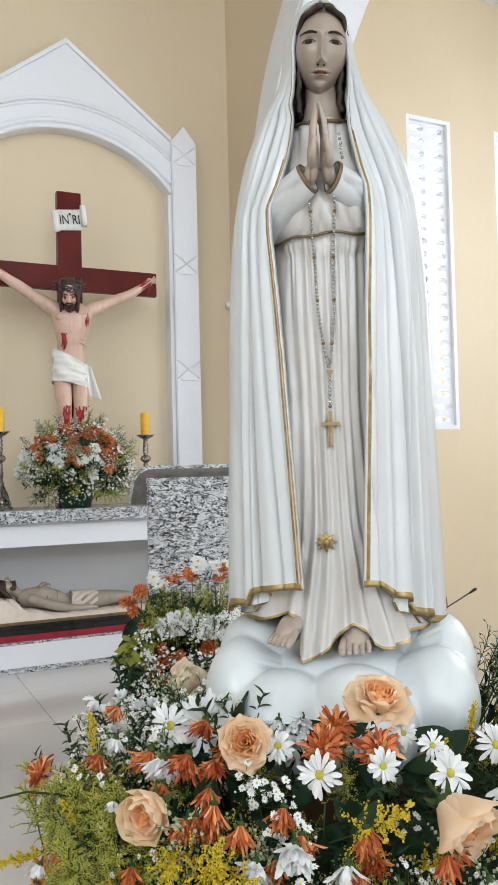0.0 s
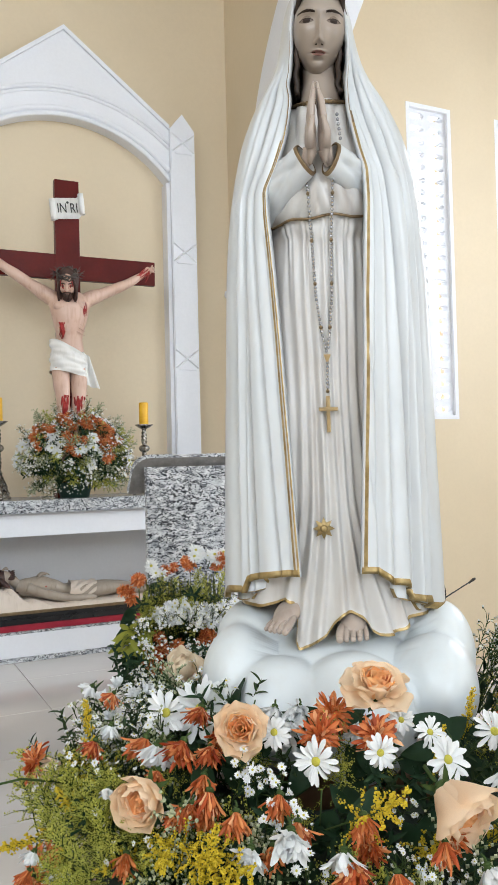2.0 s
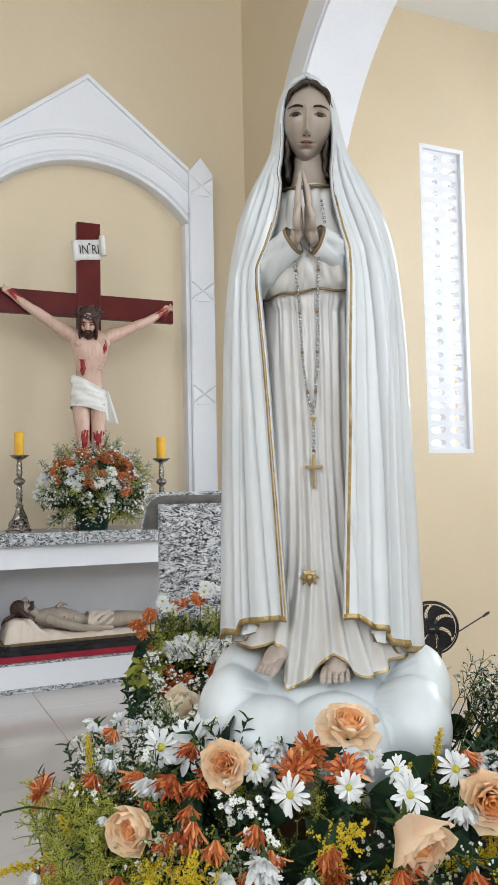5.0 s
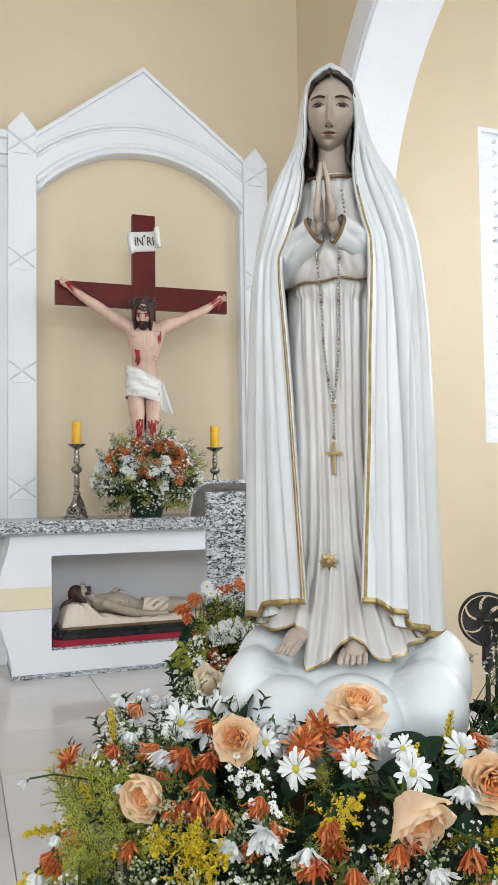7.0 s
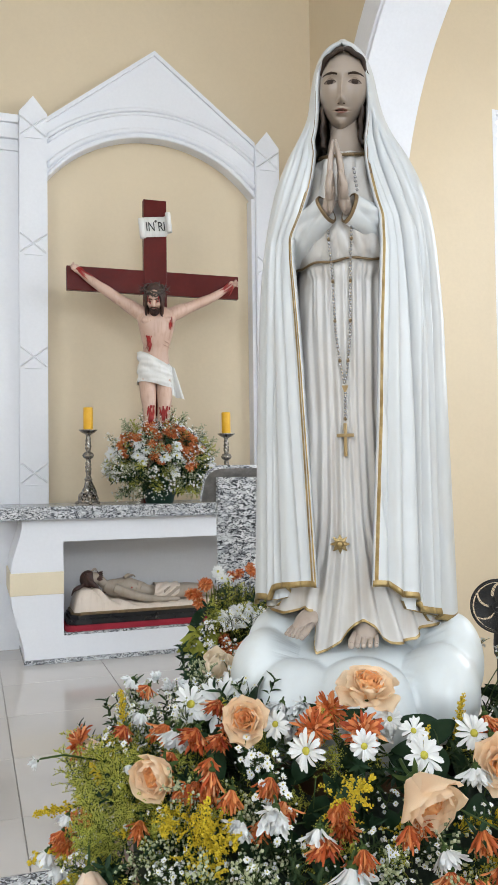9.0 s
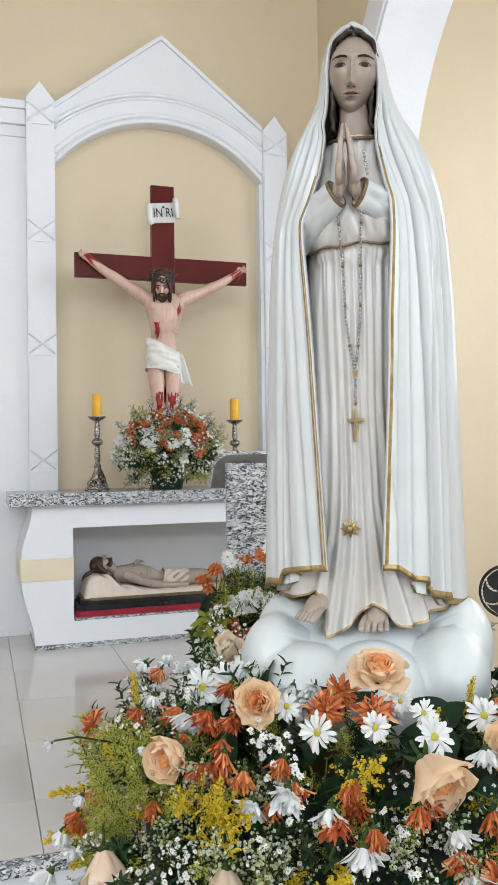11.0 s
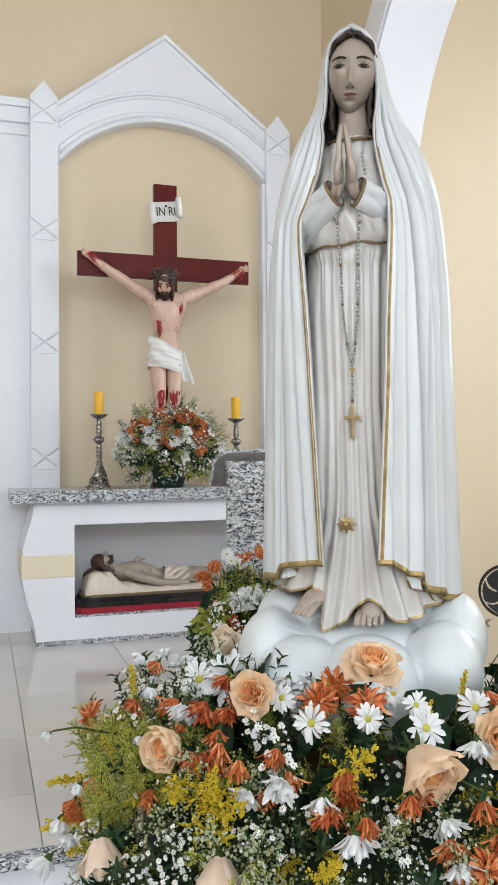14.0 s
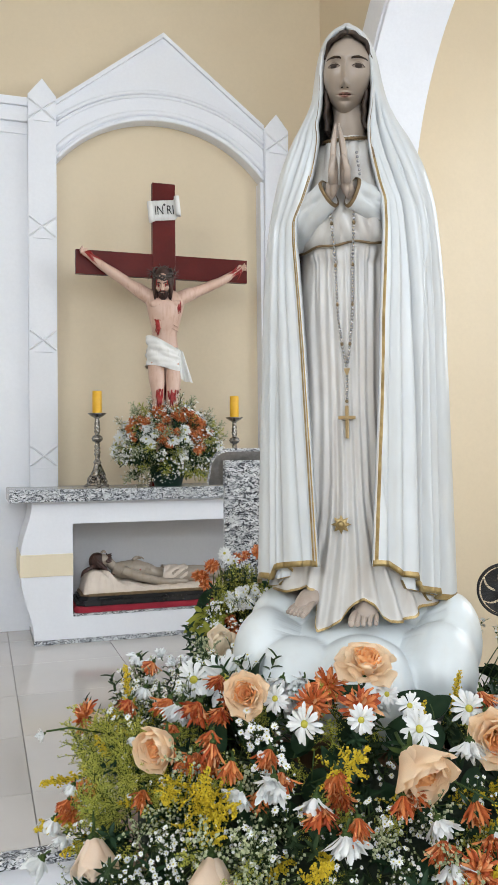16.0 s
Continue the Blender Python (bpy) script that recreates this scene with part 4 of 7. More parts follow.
PEARL = mottled("grey_pearl_bead", (0.27, 0.27, 0.28), (0.48, 0.48, 0.49), 120, 400, 0.15, metal=0.5, bumps=0)
BRASS = mottled("pale_brass", (0.34, 0.25, 0.13), (0.42, 0.32, 0.18), 60, 300, 0.3, metal=0.85, bumps=0.1)


def rosary():
    """Two strands of beads from the joined palms, joined at a medal with a small cross below."""
    r = holder("rosary", "rosary of grey pearl beads with a small brass cross", "rosary", (1.13, -0.513, BASE_Z), -29)
    r.matrix_world = STAND
    bm = ball(bmesh.new(), (0, 0, 0), (0.0025, 0.0025, 0.0025), 0, 10, 8)
    small = bpy.data.meshes.new("bead")
    bm.to_mesh(small)
    bm.free()
    small.materials.append(PEARL)
    small.shade_smooth()
    bm = ball(bmesh.new(), (0, 0, 0), (0.0029, 0.0029, 0.0029), 0, 10, 8)
    big = bpy.data.meshes.new("bead")
    bm.to_mesh(big)
    bm.free()
    big.materials.append(OLDGILT)
    big.shade_smooth()

    def strand(line, lift):
        pts = [Vector((x, 0, z)) for x, z in line]
        gap, carry, links = 0.0060, 0.0, []
        for a, b in zip(pts, pts[1:]):
            length, d = (b - a).length, carry
            while d < length:
                p = a.lerp(b, d / length)
                links.append((p.x, tunic_front(p.x, p.z) - lift, p.z - BASE_Z))
                d += gap
            carry = d - length
        for k, p in enumerate(links):
            bead = new("bead", big if k % 11 == 7 else small)
            bead.parent, bead.location = r, p
        part("chain", tube(bmesh.new(), links, 0.0008, 5), BRASS, r, "thin brass chain")
    strand(((-0.030, 1.580), (-0.0265, 1.545), (-0.0225, 1.485), (-0.0185, 1.387), (-0.012, 1.335), (-0.006, 1.305)), 0.0065)
    strand(((0.012, 1.580), (0.010, 1.530), (0.007, 1.485), (0.005, 1.387), (0.000, 1.335), (-0.004, 1.305)), 0.0065)
    strand(((-0.005, 1.288), (-0.006, 1.243)), 0.0060)
    # short end wound over the hand
    bm = bmesh.new()
    for k in range(6):
        bead = new("bead", small)
        bead.parent, bead.location = r, (0.0185 + 0.0008 * k, -0.132 + 0.001 * k, 1.640 - 0.0066 * k - BASE_Z)
    tri = bmesh.new()
    y = tunic_front(-0.005, 1.294) - 0.006
    prism(tri, ((-0.0105, 1.300 - BASE_Z), (0.0005, 1.300 - BASE_Z), (-0.005, 1.286 - BASE_Z)), y - 0.002, y + 0.001)
    bmesh.ops.recalc_face_normals(tri, faces=tri.faces)
    part("medal", tri, BRASS, r, "brass medal", smooth=False)
    y = min(tunic_front(0.001 * k, 1.195 + 0.009 * j) for k in range(-20, 9) for j in range(7)) - 0.004
    c = bmesh.new()
    box(c, (-0.0088, y - 0.003, 1.185 - BASE_Z), (-0.0032, y + 0.002, 1.239 - BASE_Z), 0.001)
    box(c, (-0.0200, y - 0.0034, 1.2165 - BASE_Z), (0.0080, y + 0.0016, 1.2222 - BASE_Z), 0.001)
    part("cross", c, BRASS, r, "small brass cross", smooth=False)


rosary()

WOOD = mottled("brown_varnished_wood", (0.16, 0.085, 0.045), (0.22, 0.12, 0.065), 6, 90, 0.4)


def stand():
    """A plain round table that carries statue and flowers, hidden under them."""
    t = holder("table", "brown wooden round table under the statue and flowers", "table", (1.10, -0.56, LOW))
    part("tabletop", lathe(bmesh.new(), ((0.40, 0.0), (0.41, 0.01), (0.41, 0.03), (0.40, 0.04)), 48, (0, 0, 1.03)), WOOD, t)
    for k in range(4):
        a = math.pi / 4 + k * math.pi / 2
        x, y = 0.28 * math.cos(a), 0.28 * math.sin(a)
        part("leg", tube(bmesh.new(), ((x, y, 1.03), (x * 1.05, y * 1.05, 0.5), (x * 1.08, y * 1.08, 0)), (0.028, 0.024, 0.018), 12), WOOD, t)
    p = holder("plinth", "low brown wooden plinth under the statue", "plinth", (1.13, -0.513, LOW + 1.07), -29)
    part("plinth_block", boxed((-0.14, -0.13, 0), (0.14, 0.13, BASE_Z - LOW - 1.07), 0.004), WOOD, p, smooth=False)


stand()

# ---- the reading stand ----
# unpolished granite, darkened to carry the shade under the desk
GRANITE_SHADED = mottled("grey_honed_granite", (0.20, 0.19, 0.18), (0.33, 0.31, 0.295), 25, 160, 0.4, wear=0.3)


def ambo():
    """A granite reading stand: an upright panel with a sloping, round-cornered desk."""
    a = holder("lectern", "grey speckled granite lectern with a sloping round-cornered desk", "lectern", (1.74, 1.30, 0))
    part("front_panel", boxed((-0.31, 0.0, 0.0), (0.31, 0.03, 1.136), 0.002), GRANITE, a, smooth=False)
    for x in (-0.10, 0.14):
        part("rib", boxed((x, 0.032, 0.0), (x + 0.03, 0.34, 1.04), 0.002), GRANITE, a, smooth=False)
    # desk: outline with rounded upper corners, tilted back
    w, d, r = 0.345, 0.165, 0.065
    pts = [(-w, 0), (w, 0)]
    for cx, a0 in ((w - r, 0), (-(w - r), 90)):
        pts += [(cx + r * math.cos(radians(a0 + 15 * k)), d - r + r * math.sin(radians(a0 + 15 * k))) for k in range(7)]
    bm = prism(bmesh.new(), pts, 0.0, 0.024)
    bmesh.ops.recalc_face_normals(bm, faces=bm.faces)
    bm.transform(Matrix.Translation((0, 0.125, 1.034)) @ Matrix.Rotation(radians(34), 4, "X"))
    bm.normal_update()
    # the downward face takes the granite with shade in its colour
    for f in bm.faces:
        f.material_index = 1 if f.normal.y < -0.25 and f.normal.z < -0.2 and f.calc_area() > 0.05 else 0
    part("desk", bm, (GRANITE, GRANITE_SHADED), a, smooth=False)
    part("foot", boxed((-0.36, -0.04, 0.0), (0.36, 0.40, 0.05), 0.004), GRANITE, a, smooth=False)


ambo()

# ---- on and in the altar ----
MAHOGANY = mottled("red_mahogany_varnish", (0.085, 0.006, 0.0045), (0.115, 0.009, 0.007), 5, 70, 0.36, coat=0.1, wear=0.2)
MAHOGANY.node_tree.nodes["Principled BSDF"].inputs["Specular IOR Level"].default_value = 0.18
BODY = glaze("pink_flesh_paint", (0.58, 0.385, 0.295), (0.64, 0.44, 0.35), (0.40, 0.20, 0.14), 0.42, 0.5)
PALLID = glaze("grey_flesh_paint", (0.34, 0.28, 0.22), (0.38, 0.32, 0.26), (0.24, 0.18, 0.13), 0.45, 0.4)
BLOOD = mottled("dark_red_paint", (0.30, 0.012, 0.012), (0.38, 0.03, 0.025), 60, 200, 0.35, bumps=0)
LINEN = glaze("white_linen_paint", (0.74, 0.73, 0.70), (0.78, 0.77, 0.75), (0.52, 0.48, 0.42), 0.55, 0.4)
SHROUD = glaze("cream_linen_paint", (0.66, 0.56, 0.47), (0.71, 0.61, 0.52), (0.48, 0.37, 0.29), 0.6, 0.4)
DARKHAIR = mottled("black_brown_hair_paint", (0.032, 0.013, 0.009), (0.075, 0.030, 0.021), 40, 220, 0.5, bumps=0.5)
BLACK = mottled("black_lacquer", (0.012, 0.012, 0.013), (0.02, 0.02, 0.022), 8, 120, 0.25)
REDCLOTH = mottled("crimson_cloth", (0.30, 0.012, 0.03), (0.38, 0.02, 0.04), 12, 500, 0.85, bumps=0.5)
THORN = mottled("dark_grey_thorn_paint", (0.06, 0.045, 0.038), (0.10, 0.08, 0.07), 60, 200, 0.6)
INK = mottled("black_ink_paint", (0.012, 0.012, 0.012), (0.018, 0.018, 0.018), 50, 200, 0.5, bumps=0)
SILVER = mottled("tarnished_silver", (0.20, 0.18, 0.16), (0.50, 0.47, 0.43), 70, 260, 0.26, metal=0.95, bumps=0.5, wear=0.6)
WAX = mottled("amber_candle_wax", (0.80, 0.42, 0.015), (0.86, 0.50, 0.03), 20, 90, 0.45, wear=0.1)


def crucifix():
    c = holder("cross", "varnished red mahogany cross with a white scroll plate", "cross", (1.668, 3.47, 0.955))
    part("upright", boxed((-0.077, 0.0, 0.03), (0.077, 0.05, 2.005), 0.004), MAHOGANY, c, smooth=False)
    for x0, x1 in ((-0.578, -0.070), (0.070, 0.578)):
        part("arm", boxed((x0, 0.004, 1.374), (x1, 0.046, 1.530), 0.004), MAHOGANY, c, smooth=False)
    part("base", boxed((-0.095, -0.02, 0.0), (0.095, 0.10, 0.03), 0.005), MAHOGANY, c, smooth=False)
    # scroll plate: a sheet rolled at both ends
    bm = bmesh.new()
    n = 36
    line = []
    for k in range(n + 1):
        t = k / n
        if t < 0.2:
            a = (0.2 - t) / 0.2 * 1.6 * math.pi
            line.append((-0.092 - 0.020 * math.sin(a), -0.020 * (1 - math.cos(a)), -0.014))
        elif t > 0.8:
            a = (t - 0.8) / 0.2 * 1.6 * math.pi
            line.append((0.092 + 0.018 * math.sin(a), -0.018 * (1 - math.cos(a)), 0.020))
        else:
            line.append((-0.092 + 0.184 * (t - 0.2) / 0.6, 0.004 * math.sin(4 * t), -0.014 * ease((0.3 - t) / 0.1) + 0.020 * ease((t - 0.72) / 0.08)))
    rows = [[bm.verts.new((x, y + dy, z + lift)) for x, y, lift in line] for dy in (0, 0.004) for z in (-0.066, -0.02, 0.02, 0.066)]
    for a, b in ((0, 1), (1, 2), (2, 3), (5, 4), (6, 5), (7, 6), (3, 7), (4, 0)):
        for i in range(n):
            bm.faces.new((rows[a][i], rows[a][i + 1], rows[b][i + 1], rows[b][i]))
    bmesh.ops.recalc_face_normals(bm, faces=bm.faces)
    plate = part("scroll_plate", bm, LINEN, c, "white scroll plate with black letters")
    plate.matrix_local = pose(-0.004, -0.012, 1.822, 0, -6, 0)
    curve = bpy.data.curves.new("letters", "FONT")
    curve.body, curve.size, curve.align_x, curve.align_y, curve.extrude = "IN RI", 0.074, "CENTER", "CENTER", 0.001
    tmp = new("letters", curve)
    bpy.context.view_layer.update()
    me = bpy.data.meshes.new_from_object(tmp.evaluated_get(bpy.context.evaluated_depsgraph_get()))
    bpy.data.objects.remove(tmp)
    me.materials.clear()
    me.materials.append(INK)
    letters = new("letters", me)
    letters.parent = plate
    letters.matrix_local = pose(0.002, -0.0085, -0.004, 90, 0, 0) @ Matrix.Diagonal((0.84, 1.15, 1, 1))
    part("nail", ball(bmesh.new(), (0.006, -0.008, 0.034), (0.008, 0.005, 0.008)), INK, plate)


crucifix()


def limb(bm, pts, radii, index, steps=14):
    """A limb with a smooth swell between its joints."""
    line, rad = [], []
    pts = [Vector(p) for p in pts]
    m = len(pts)
    for i in range(m - 1):
        p0, p1, p2, p3 = pts[max(i - 1, 0)], pts[i], pts[i + 1], pts[min(i + 2, m - 1)]
        for k in range(6):
            t = k / 6
            line.append(0.5 * (2 * p1 + (p2 - p0) * t + (2 * p0 - 5 * p1 + 4 * p2 - p3) * t * t + (3 * p1 - p0 - 3 * p2 + p3) * t ** 3))
            rad.append(radii[i] + (radii[i + 1] - radii[i]) * ease(t))
    line.append(pts[-1])
    rad.append(radii[-1])
    tube(bm, line, rad, steps, index)


def torso(bm, stations, index, turn=None, steps=28):
    """An oval trunk from (centre, half-width, half-depth) stations."""
    rings = []
    for (x, y, z), a, b in stations:
        rings.append([bm.verts.new((x + a * math.cos(t), y + b * math.sin(t) * (1.0 if math.sin(t) < 0 else 0.8), z)) for t in (2 * math.pi * k / steps for k in range(steps))])
    for lo, hi in zip(rings, rings[1:]):
        for k in range(steps):
            bm.faces.new((lo[k], lo[(k + 1) % steps], hi[(k + 1) % steps], hi[k])).material_index = index
    bm.faces.new(rings[0][::-1]).material_index = index
    bm.faces.new(rings[-1]).material_index = index


def hung_figure():
    """The carved figure on the cross: head bowed, arms raised, cloth about the hips."""
    bm = bmesh.new()
    oz = 0.955
    def p(x, y, z):
        return (x - 1.668, y, z - oz)
    torso(bm, ((p(1.650, -0.045, 1.78), 0.100, 0.060), (p(1.650, -0.050, 1.87), 0.094, 0.058), (p(1.652, -0.055, 1.93), 0.082, 0.052), (p(1.654, -0.060, 1.97), 0.084, 0.056), (p(1.655, -0.066, 2.02), 0.098, 0.068), (p(1.655, -0.070, 2.07), 0.110, 0.076), (p(1.655, -0.070, 2.12), 0.122, 0.076), (p(1.655, -0.066, 2.17), 0.134, 0.066), (p(1.655, -0.058, 2.21), 0.122, 0.050), (p(1.655, -0.052, 2.235), 0.070, 0.036)), 0)
    # ribs and breastbone in low relief
    for s in (-1, 1):
        for k in range(4):
            z = 2.035 - 0.026 * k
            limb(bm, (p(1.655 + s * 0.020, -0.132 + 0.005 * k, z + 0.030), p(1.655 + s * 0.056, -0.126 + 0.005 * k, z + 0.016), p(1.655 + s * 0.086, -0.092, z + 0.002)), (0.0015, 0.0036, 0.0015), 0, 8)
        ball(bm, p(1.655 + s * 0.056, -0.112, 2.135), (0.058, 0.026, 0.034), 0, 16, 10)
        hand = p(1.160, -0.02, 2.448) if s < 0 else p(2.175, -0.02, 2.405)
        if s < 0:
            line = (p(1.590, -0.056, 2.165), p(1.510, -0.052, 2.215), p(1.420, -0.040, 2.272), p(1.340, -0.034, 2.325), p(1.265, -0.028, 2.372), hand)
        else:
            line = (p(1.720, -0.056, 2.165), p(1.800, -0.052, 2.208), p(1.895, -0.040, 2.250), p(1.975, -0.034, 2.288), p(2.060, -0.028, 2.330), hand)
        limb(bm, line, (0.052, 0.047, 0.036, 0.034, 0.029, 0.018), 0)
        h = Vector(hand)
        ball(bm, tuple(h + Vector((s * 0.012, -0.006, 0.012))), (0.024, 0.013, 0.028), 0, 10, 8)
        for k in range(4):
            a = radians(50 - 24 * k) if s > 0 else radians(130 + 24 * k)
            d = Vector((math.cos(a), -0.45, math.sin(a))) * 0.036
            limb(bm, (h + Vector((s * 0.014, -0.008, 0.014)), h + Vector((s * 0.014, -0.012, 0.014)) + d * 0.8, h + Vector((s * 0.010, -0.02, 0.014)) + d), (0.0075, 0.0066, 0.0045), 0, 7)
        rr = random.Random(21 + s)
        for k in range(9):
            o = h + Vector((s * rr.uniform(-0.03, 0.02), -0.018, rr.uniform(-0.01, 0.02)))
            e = o + Vector((-s * rr.uniform(0.03, 0.10), -0.006, -rr.uniform(0.03, 0.065)))
            tube(bm, (o, o.lerp(e, 0.5) + Vector((0, -0.003, rr.uniform(-0.006, 0.006))), e), (0.0045, 0.0035, 0.001), 6, 1)
        # legs, bent at the knee and brought together
        limb(bm, (p(1.650 + s * 0.054, -0.045, 1.80), p(1.646 + s * 0.054, -0.090, 1.66), p(1.640 + s * 0.047, -0.120, 1.545), p(1.640 + s * 0.040, -0.075, 1.38), p(1.640 + s * 0.030, -0.045, 1.20), p(1.640 + s * 0.024, -0.06, 1.12)), (0.060, 0.052, 0.041, 0.040, 0.028, 0.024), 0)
        rr = random.Random(5 + s)
        for k in range(26):
            x, z = 1.640 + s * 0.047 + rr.gauss(0, 0.016), 1.585 - 0.06 * rr.random()
            drop = rr.uniform(0.012, 0.10) * (1 - abs(x - 1.640 - s * 0.047) / 0.05)
            tube(bm, (p(x, -0.161 + 9 * (x - 1.640 - s * 0.047) ** 2, z), p(x + rr.uniform(-0.004, 0.004), -0.162 + 9 * (x - 1.640 - s * 0.047) ** 2, z - abs(drop) * 0.5), p(x + rr.uniform(-0.006, 0.006), -0.155 + 9 * (x - 1.640 - s * 0.047) ** 2, z - abs(drop))), (0.0055, 0.0045, 0.0015), 6, 1)
    # wound in the side and drops on the chest
    rr = random.Random(9)
    for k in range(16):
        x, z = 1.590 + rr.gauss(0, 0.010), 2.035 - 0.05 * rr.random()
        d = rr.uniform(0.02, 0.085)
        tube(bm, (p(x, -0.124, z), p(x + 0.010, -0.120, z - d * 0.5), p(x + 0.004 + rr.uniform(-0.006, 0.010), -0.106, z - d)), (0.0060, 0.0050, 0.0015), 6, 1)
    for k in range(12):
        x, z = rr.choice((1.735, 1.755, 1.605, 1.62)) + rr.uniform(-0.01, 0.01), 2.165 - 0.04 * rr.random()
        tube(bm, (p(x, -0.124, z), p(x, -0.134, z - 0.02), p(x + 0.003, -0.136, z - rr.uniform(0.03, 0.07))), (0.003, 0.0035, 0.001), 6, 1)
    # bowed head with long hair, beard and a ring of thorns
    first = len(bm.verts)
    hx, hz = 1.648, 2.300
    torso(bm, ((p(1.655, -0.065, 2.18), 0.046, 0.038), (p(1.652, -0.080, 2.25), 0.036, 0.034)), 0, steps=14)
    ball(bm, p(hx, -0.118, hz), (0.047, 0.060, 0.074), 0, 24, 16)
    for s in (-1, 1):
        ball(bm, p(hx + s * 0.024, -0.158, hz - 0.010), (0.018, 0.016, 0.020), 0, 12, 8)
    ball(bm, p(hx, -0.078, hz + 0.030), (0.057, 0.062, 0.066), 3, 24, 14)
    limb(bm, (p(hx, -0.172, hz + 0.020), p(hx, -0.182, hz + 0.002), p(hx, -0.186, hz - 0.014)), (0.007, 0.009, 0.011), 0, 8)
    for s in (-1, 1):
        ball(bm, p(hx + s * 0.021, -0.168, hz + 0.012), (0.012, 0.006, 0.005), 3, 10, 6)
        limb(bm, (p(hx + s * 0.008, -0.176, hz + 0.026), p(hx + s * 0.022, -0.172, hz + 0.030), p(hx + s * 0.036, -0.158, hz + 0.022)), (0.003, 0.004, 0.002), 3, 6)
        limb(bm, (p(hx, -0.178, hz - 0.026), p(hx + s * 0.016, -0.172, hz - 0.030), p(hx + s * 0.026, -0.160, hz - 0.046)), (0.005, 0.006, 0.004), 3, 6)
        for k in range(11):
            y = -0.148 + 0.011 * k
            w1, w2 = 0.004 * math.sin(2.1 * k), 0.007 * math.cos(3.3 * k)
            end = -0.165 - 0.014 * (k % 3) if s < 0 else -0.095 - 0.010 * (k % 3)
            limb(bm, (p(hx + s * 0.024, y + 0.01, hz + 0.064), p(hx + s * (0.044 + 0.0015 * k), y, hz + 0.02), p(hx + s * (0.052 + w1), y - 0.006, hz - 0.03), p(hx + s * (0.046 + w2), y - 0.012, hz - 0.075), p(hx + s * (0.048 - w2), y - 0.010, hz + end)), (0.008, 0.009, 0.0085, 0.007, 0.002), 3, 7)
    for k in range(9):
        a = math.pi * k / 8
        limb(bm, (p(hx + 0.030 * math.cos(a), -0.150 - 0.014 * math.sin(a), hz - 0.042), p(hx + 0.026 * math.cos(a), -0.152 - 0.020 * math.sin(a), hz - 0.070), p(hx + 0.012 * math.cos(a), -0.150 - 0.014 * math.sin(a), hz - 0.092)), (0.0050, 0.0060, 0.002), 3, 6)
    rr = random.Random(13)
    for k in range(18):
        a = rr.uniform(-1.1, 1.1)
        ball(bm, p(hx + 0.050 * math.sin(a), -0.118 - 0.058 * math.cos(a), hz + rr.uniform(-0.03, 0.045)), (0.004, 0.004, rr.uniform(0.006, 0.016)), 1, 6, 5)
    for j in range(4):
        ring = []
        for k in range(49):
            a = 2 * math.pi * k / 48
            ring.append(p(hx + (0.062 + 0.004 * math.sin(7 * a + j)) * math.cos(a), -0.092 + (0.074 + 0.004 * math.cos(5 * a + j)) * math.sin(a), hz + 0.050 + 0.008 * j + 0.008 * math.sin(6 * a + 2 * j)))
        tube(bm, ring, 0.0048, 6, 4)
    for k in range(30):
        a = k * 0.571
        o = Vector(p(hx + 0.075 * math.cos(a), -0.092 + 0.082 * math.sin(a), hz + 0.06))
        d = Vector((math.cos(a + 0.5), math.sin(a + 0.5), 0.9 * math.sin(3.1 * k))) * 0.034
        tube(bm, (o, o + d), (0.0040, 0.0006), 5, 4)
    bm.verts.ensure_lookup_table()
    bow = Matrix.Translation(p(1.656, -0.07, 2.22)) @ Matrix.Rotation(radians(33), 4, "X") @ Matrix.Rotation(radians(-9), 4, "Y") @ Matrix.Rotation(radians(-14), 4, "Z") @ Matrix.Translation(-Vector(p(1.656, -0.07, 2.22)))
    for v in bm.verts[first:]:
        v.co = bow @ v.co
    # drawn cloth with a hanging end
    def cloth(u, v):
        a = u * 2 * math.pi
        z = 1.720 + 0.165 * v - 0.034 * (0.4 + v) * math.cos(a) + 0.008 * math.sin(2 * a)
        f = 0.012 * groove(7 * v + 1.4 * math.cos(a) + 0.6 * math.sin(2 * a)) + 0.006 * groove(15 * v - 2.2 * math.cos(a)) + 0.002 * math.sin(6 * a + 9 * v)
        r = 0.116 - 0.004 * v
        return Vector(p(1.646 + (r + f) * math.cos(a), -0.062 + (0.086 - 0.012 * v + f) * math.sin(a), z))
    grid(bm, 26, 84, cloth, 2, close=True)
    def tail(u, v):
        w = 0.022 + 0.026 * v
        x = 1.745 + 0.040 * v + w * (u - 0.5) * 2
        return Vector(p(x, -0.085 - 0.02 * math.sin(3 * math.pi * u) * (0.3 + v) - 0.012, 1.86 - 0.205 * v - 0.03 * u))
    vs = grid(bm, 14, 12, tail, 2)
    back = [[bm.verts.new(v.co + Vector((0, 0.008, 0))) for v in row] for row in vs]
    for j in range(13):
        for i in range(11):
            bm.faces.new((back[j][i], back[j + 1][i], back[j + 1][i + 1], back[j][i + 1])).material_index = 2
    bmesh.ops.recalc_face_normals(bm, faces=bm.faces)
    ob = part("crucified_statue", bm, (BODY, BLOOD, LINEN, DARKHAIR, THORN))
    ob.location = (1.668, 3.468, oz)
    tagged(ob, "painted carved figure with a white loincloth on the cross", "statue")


hung_figure()


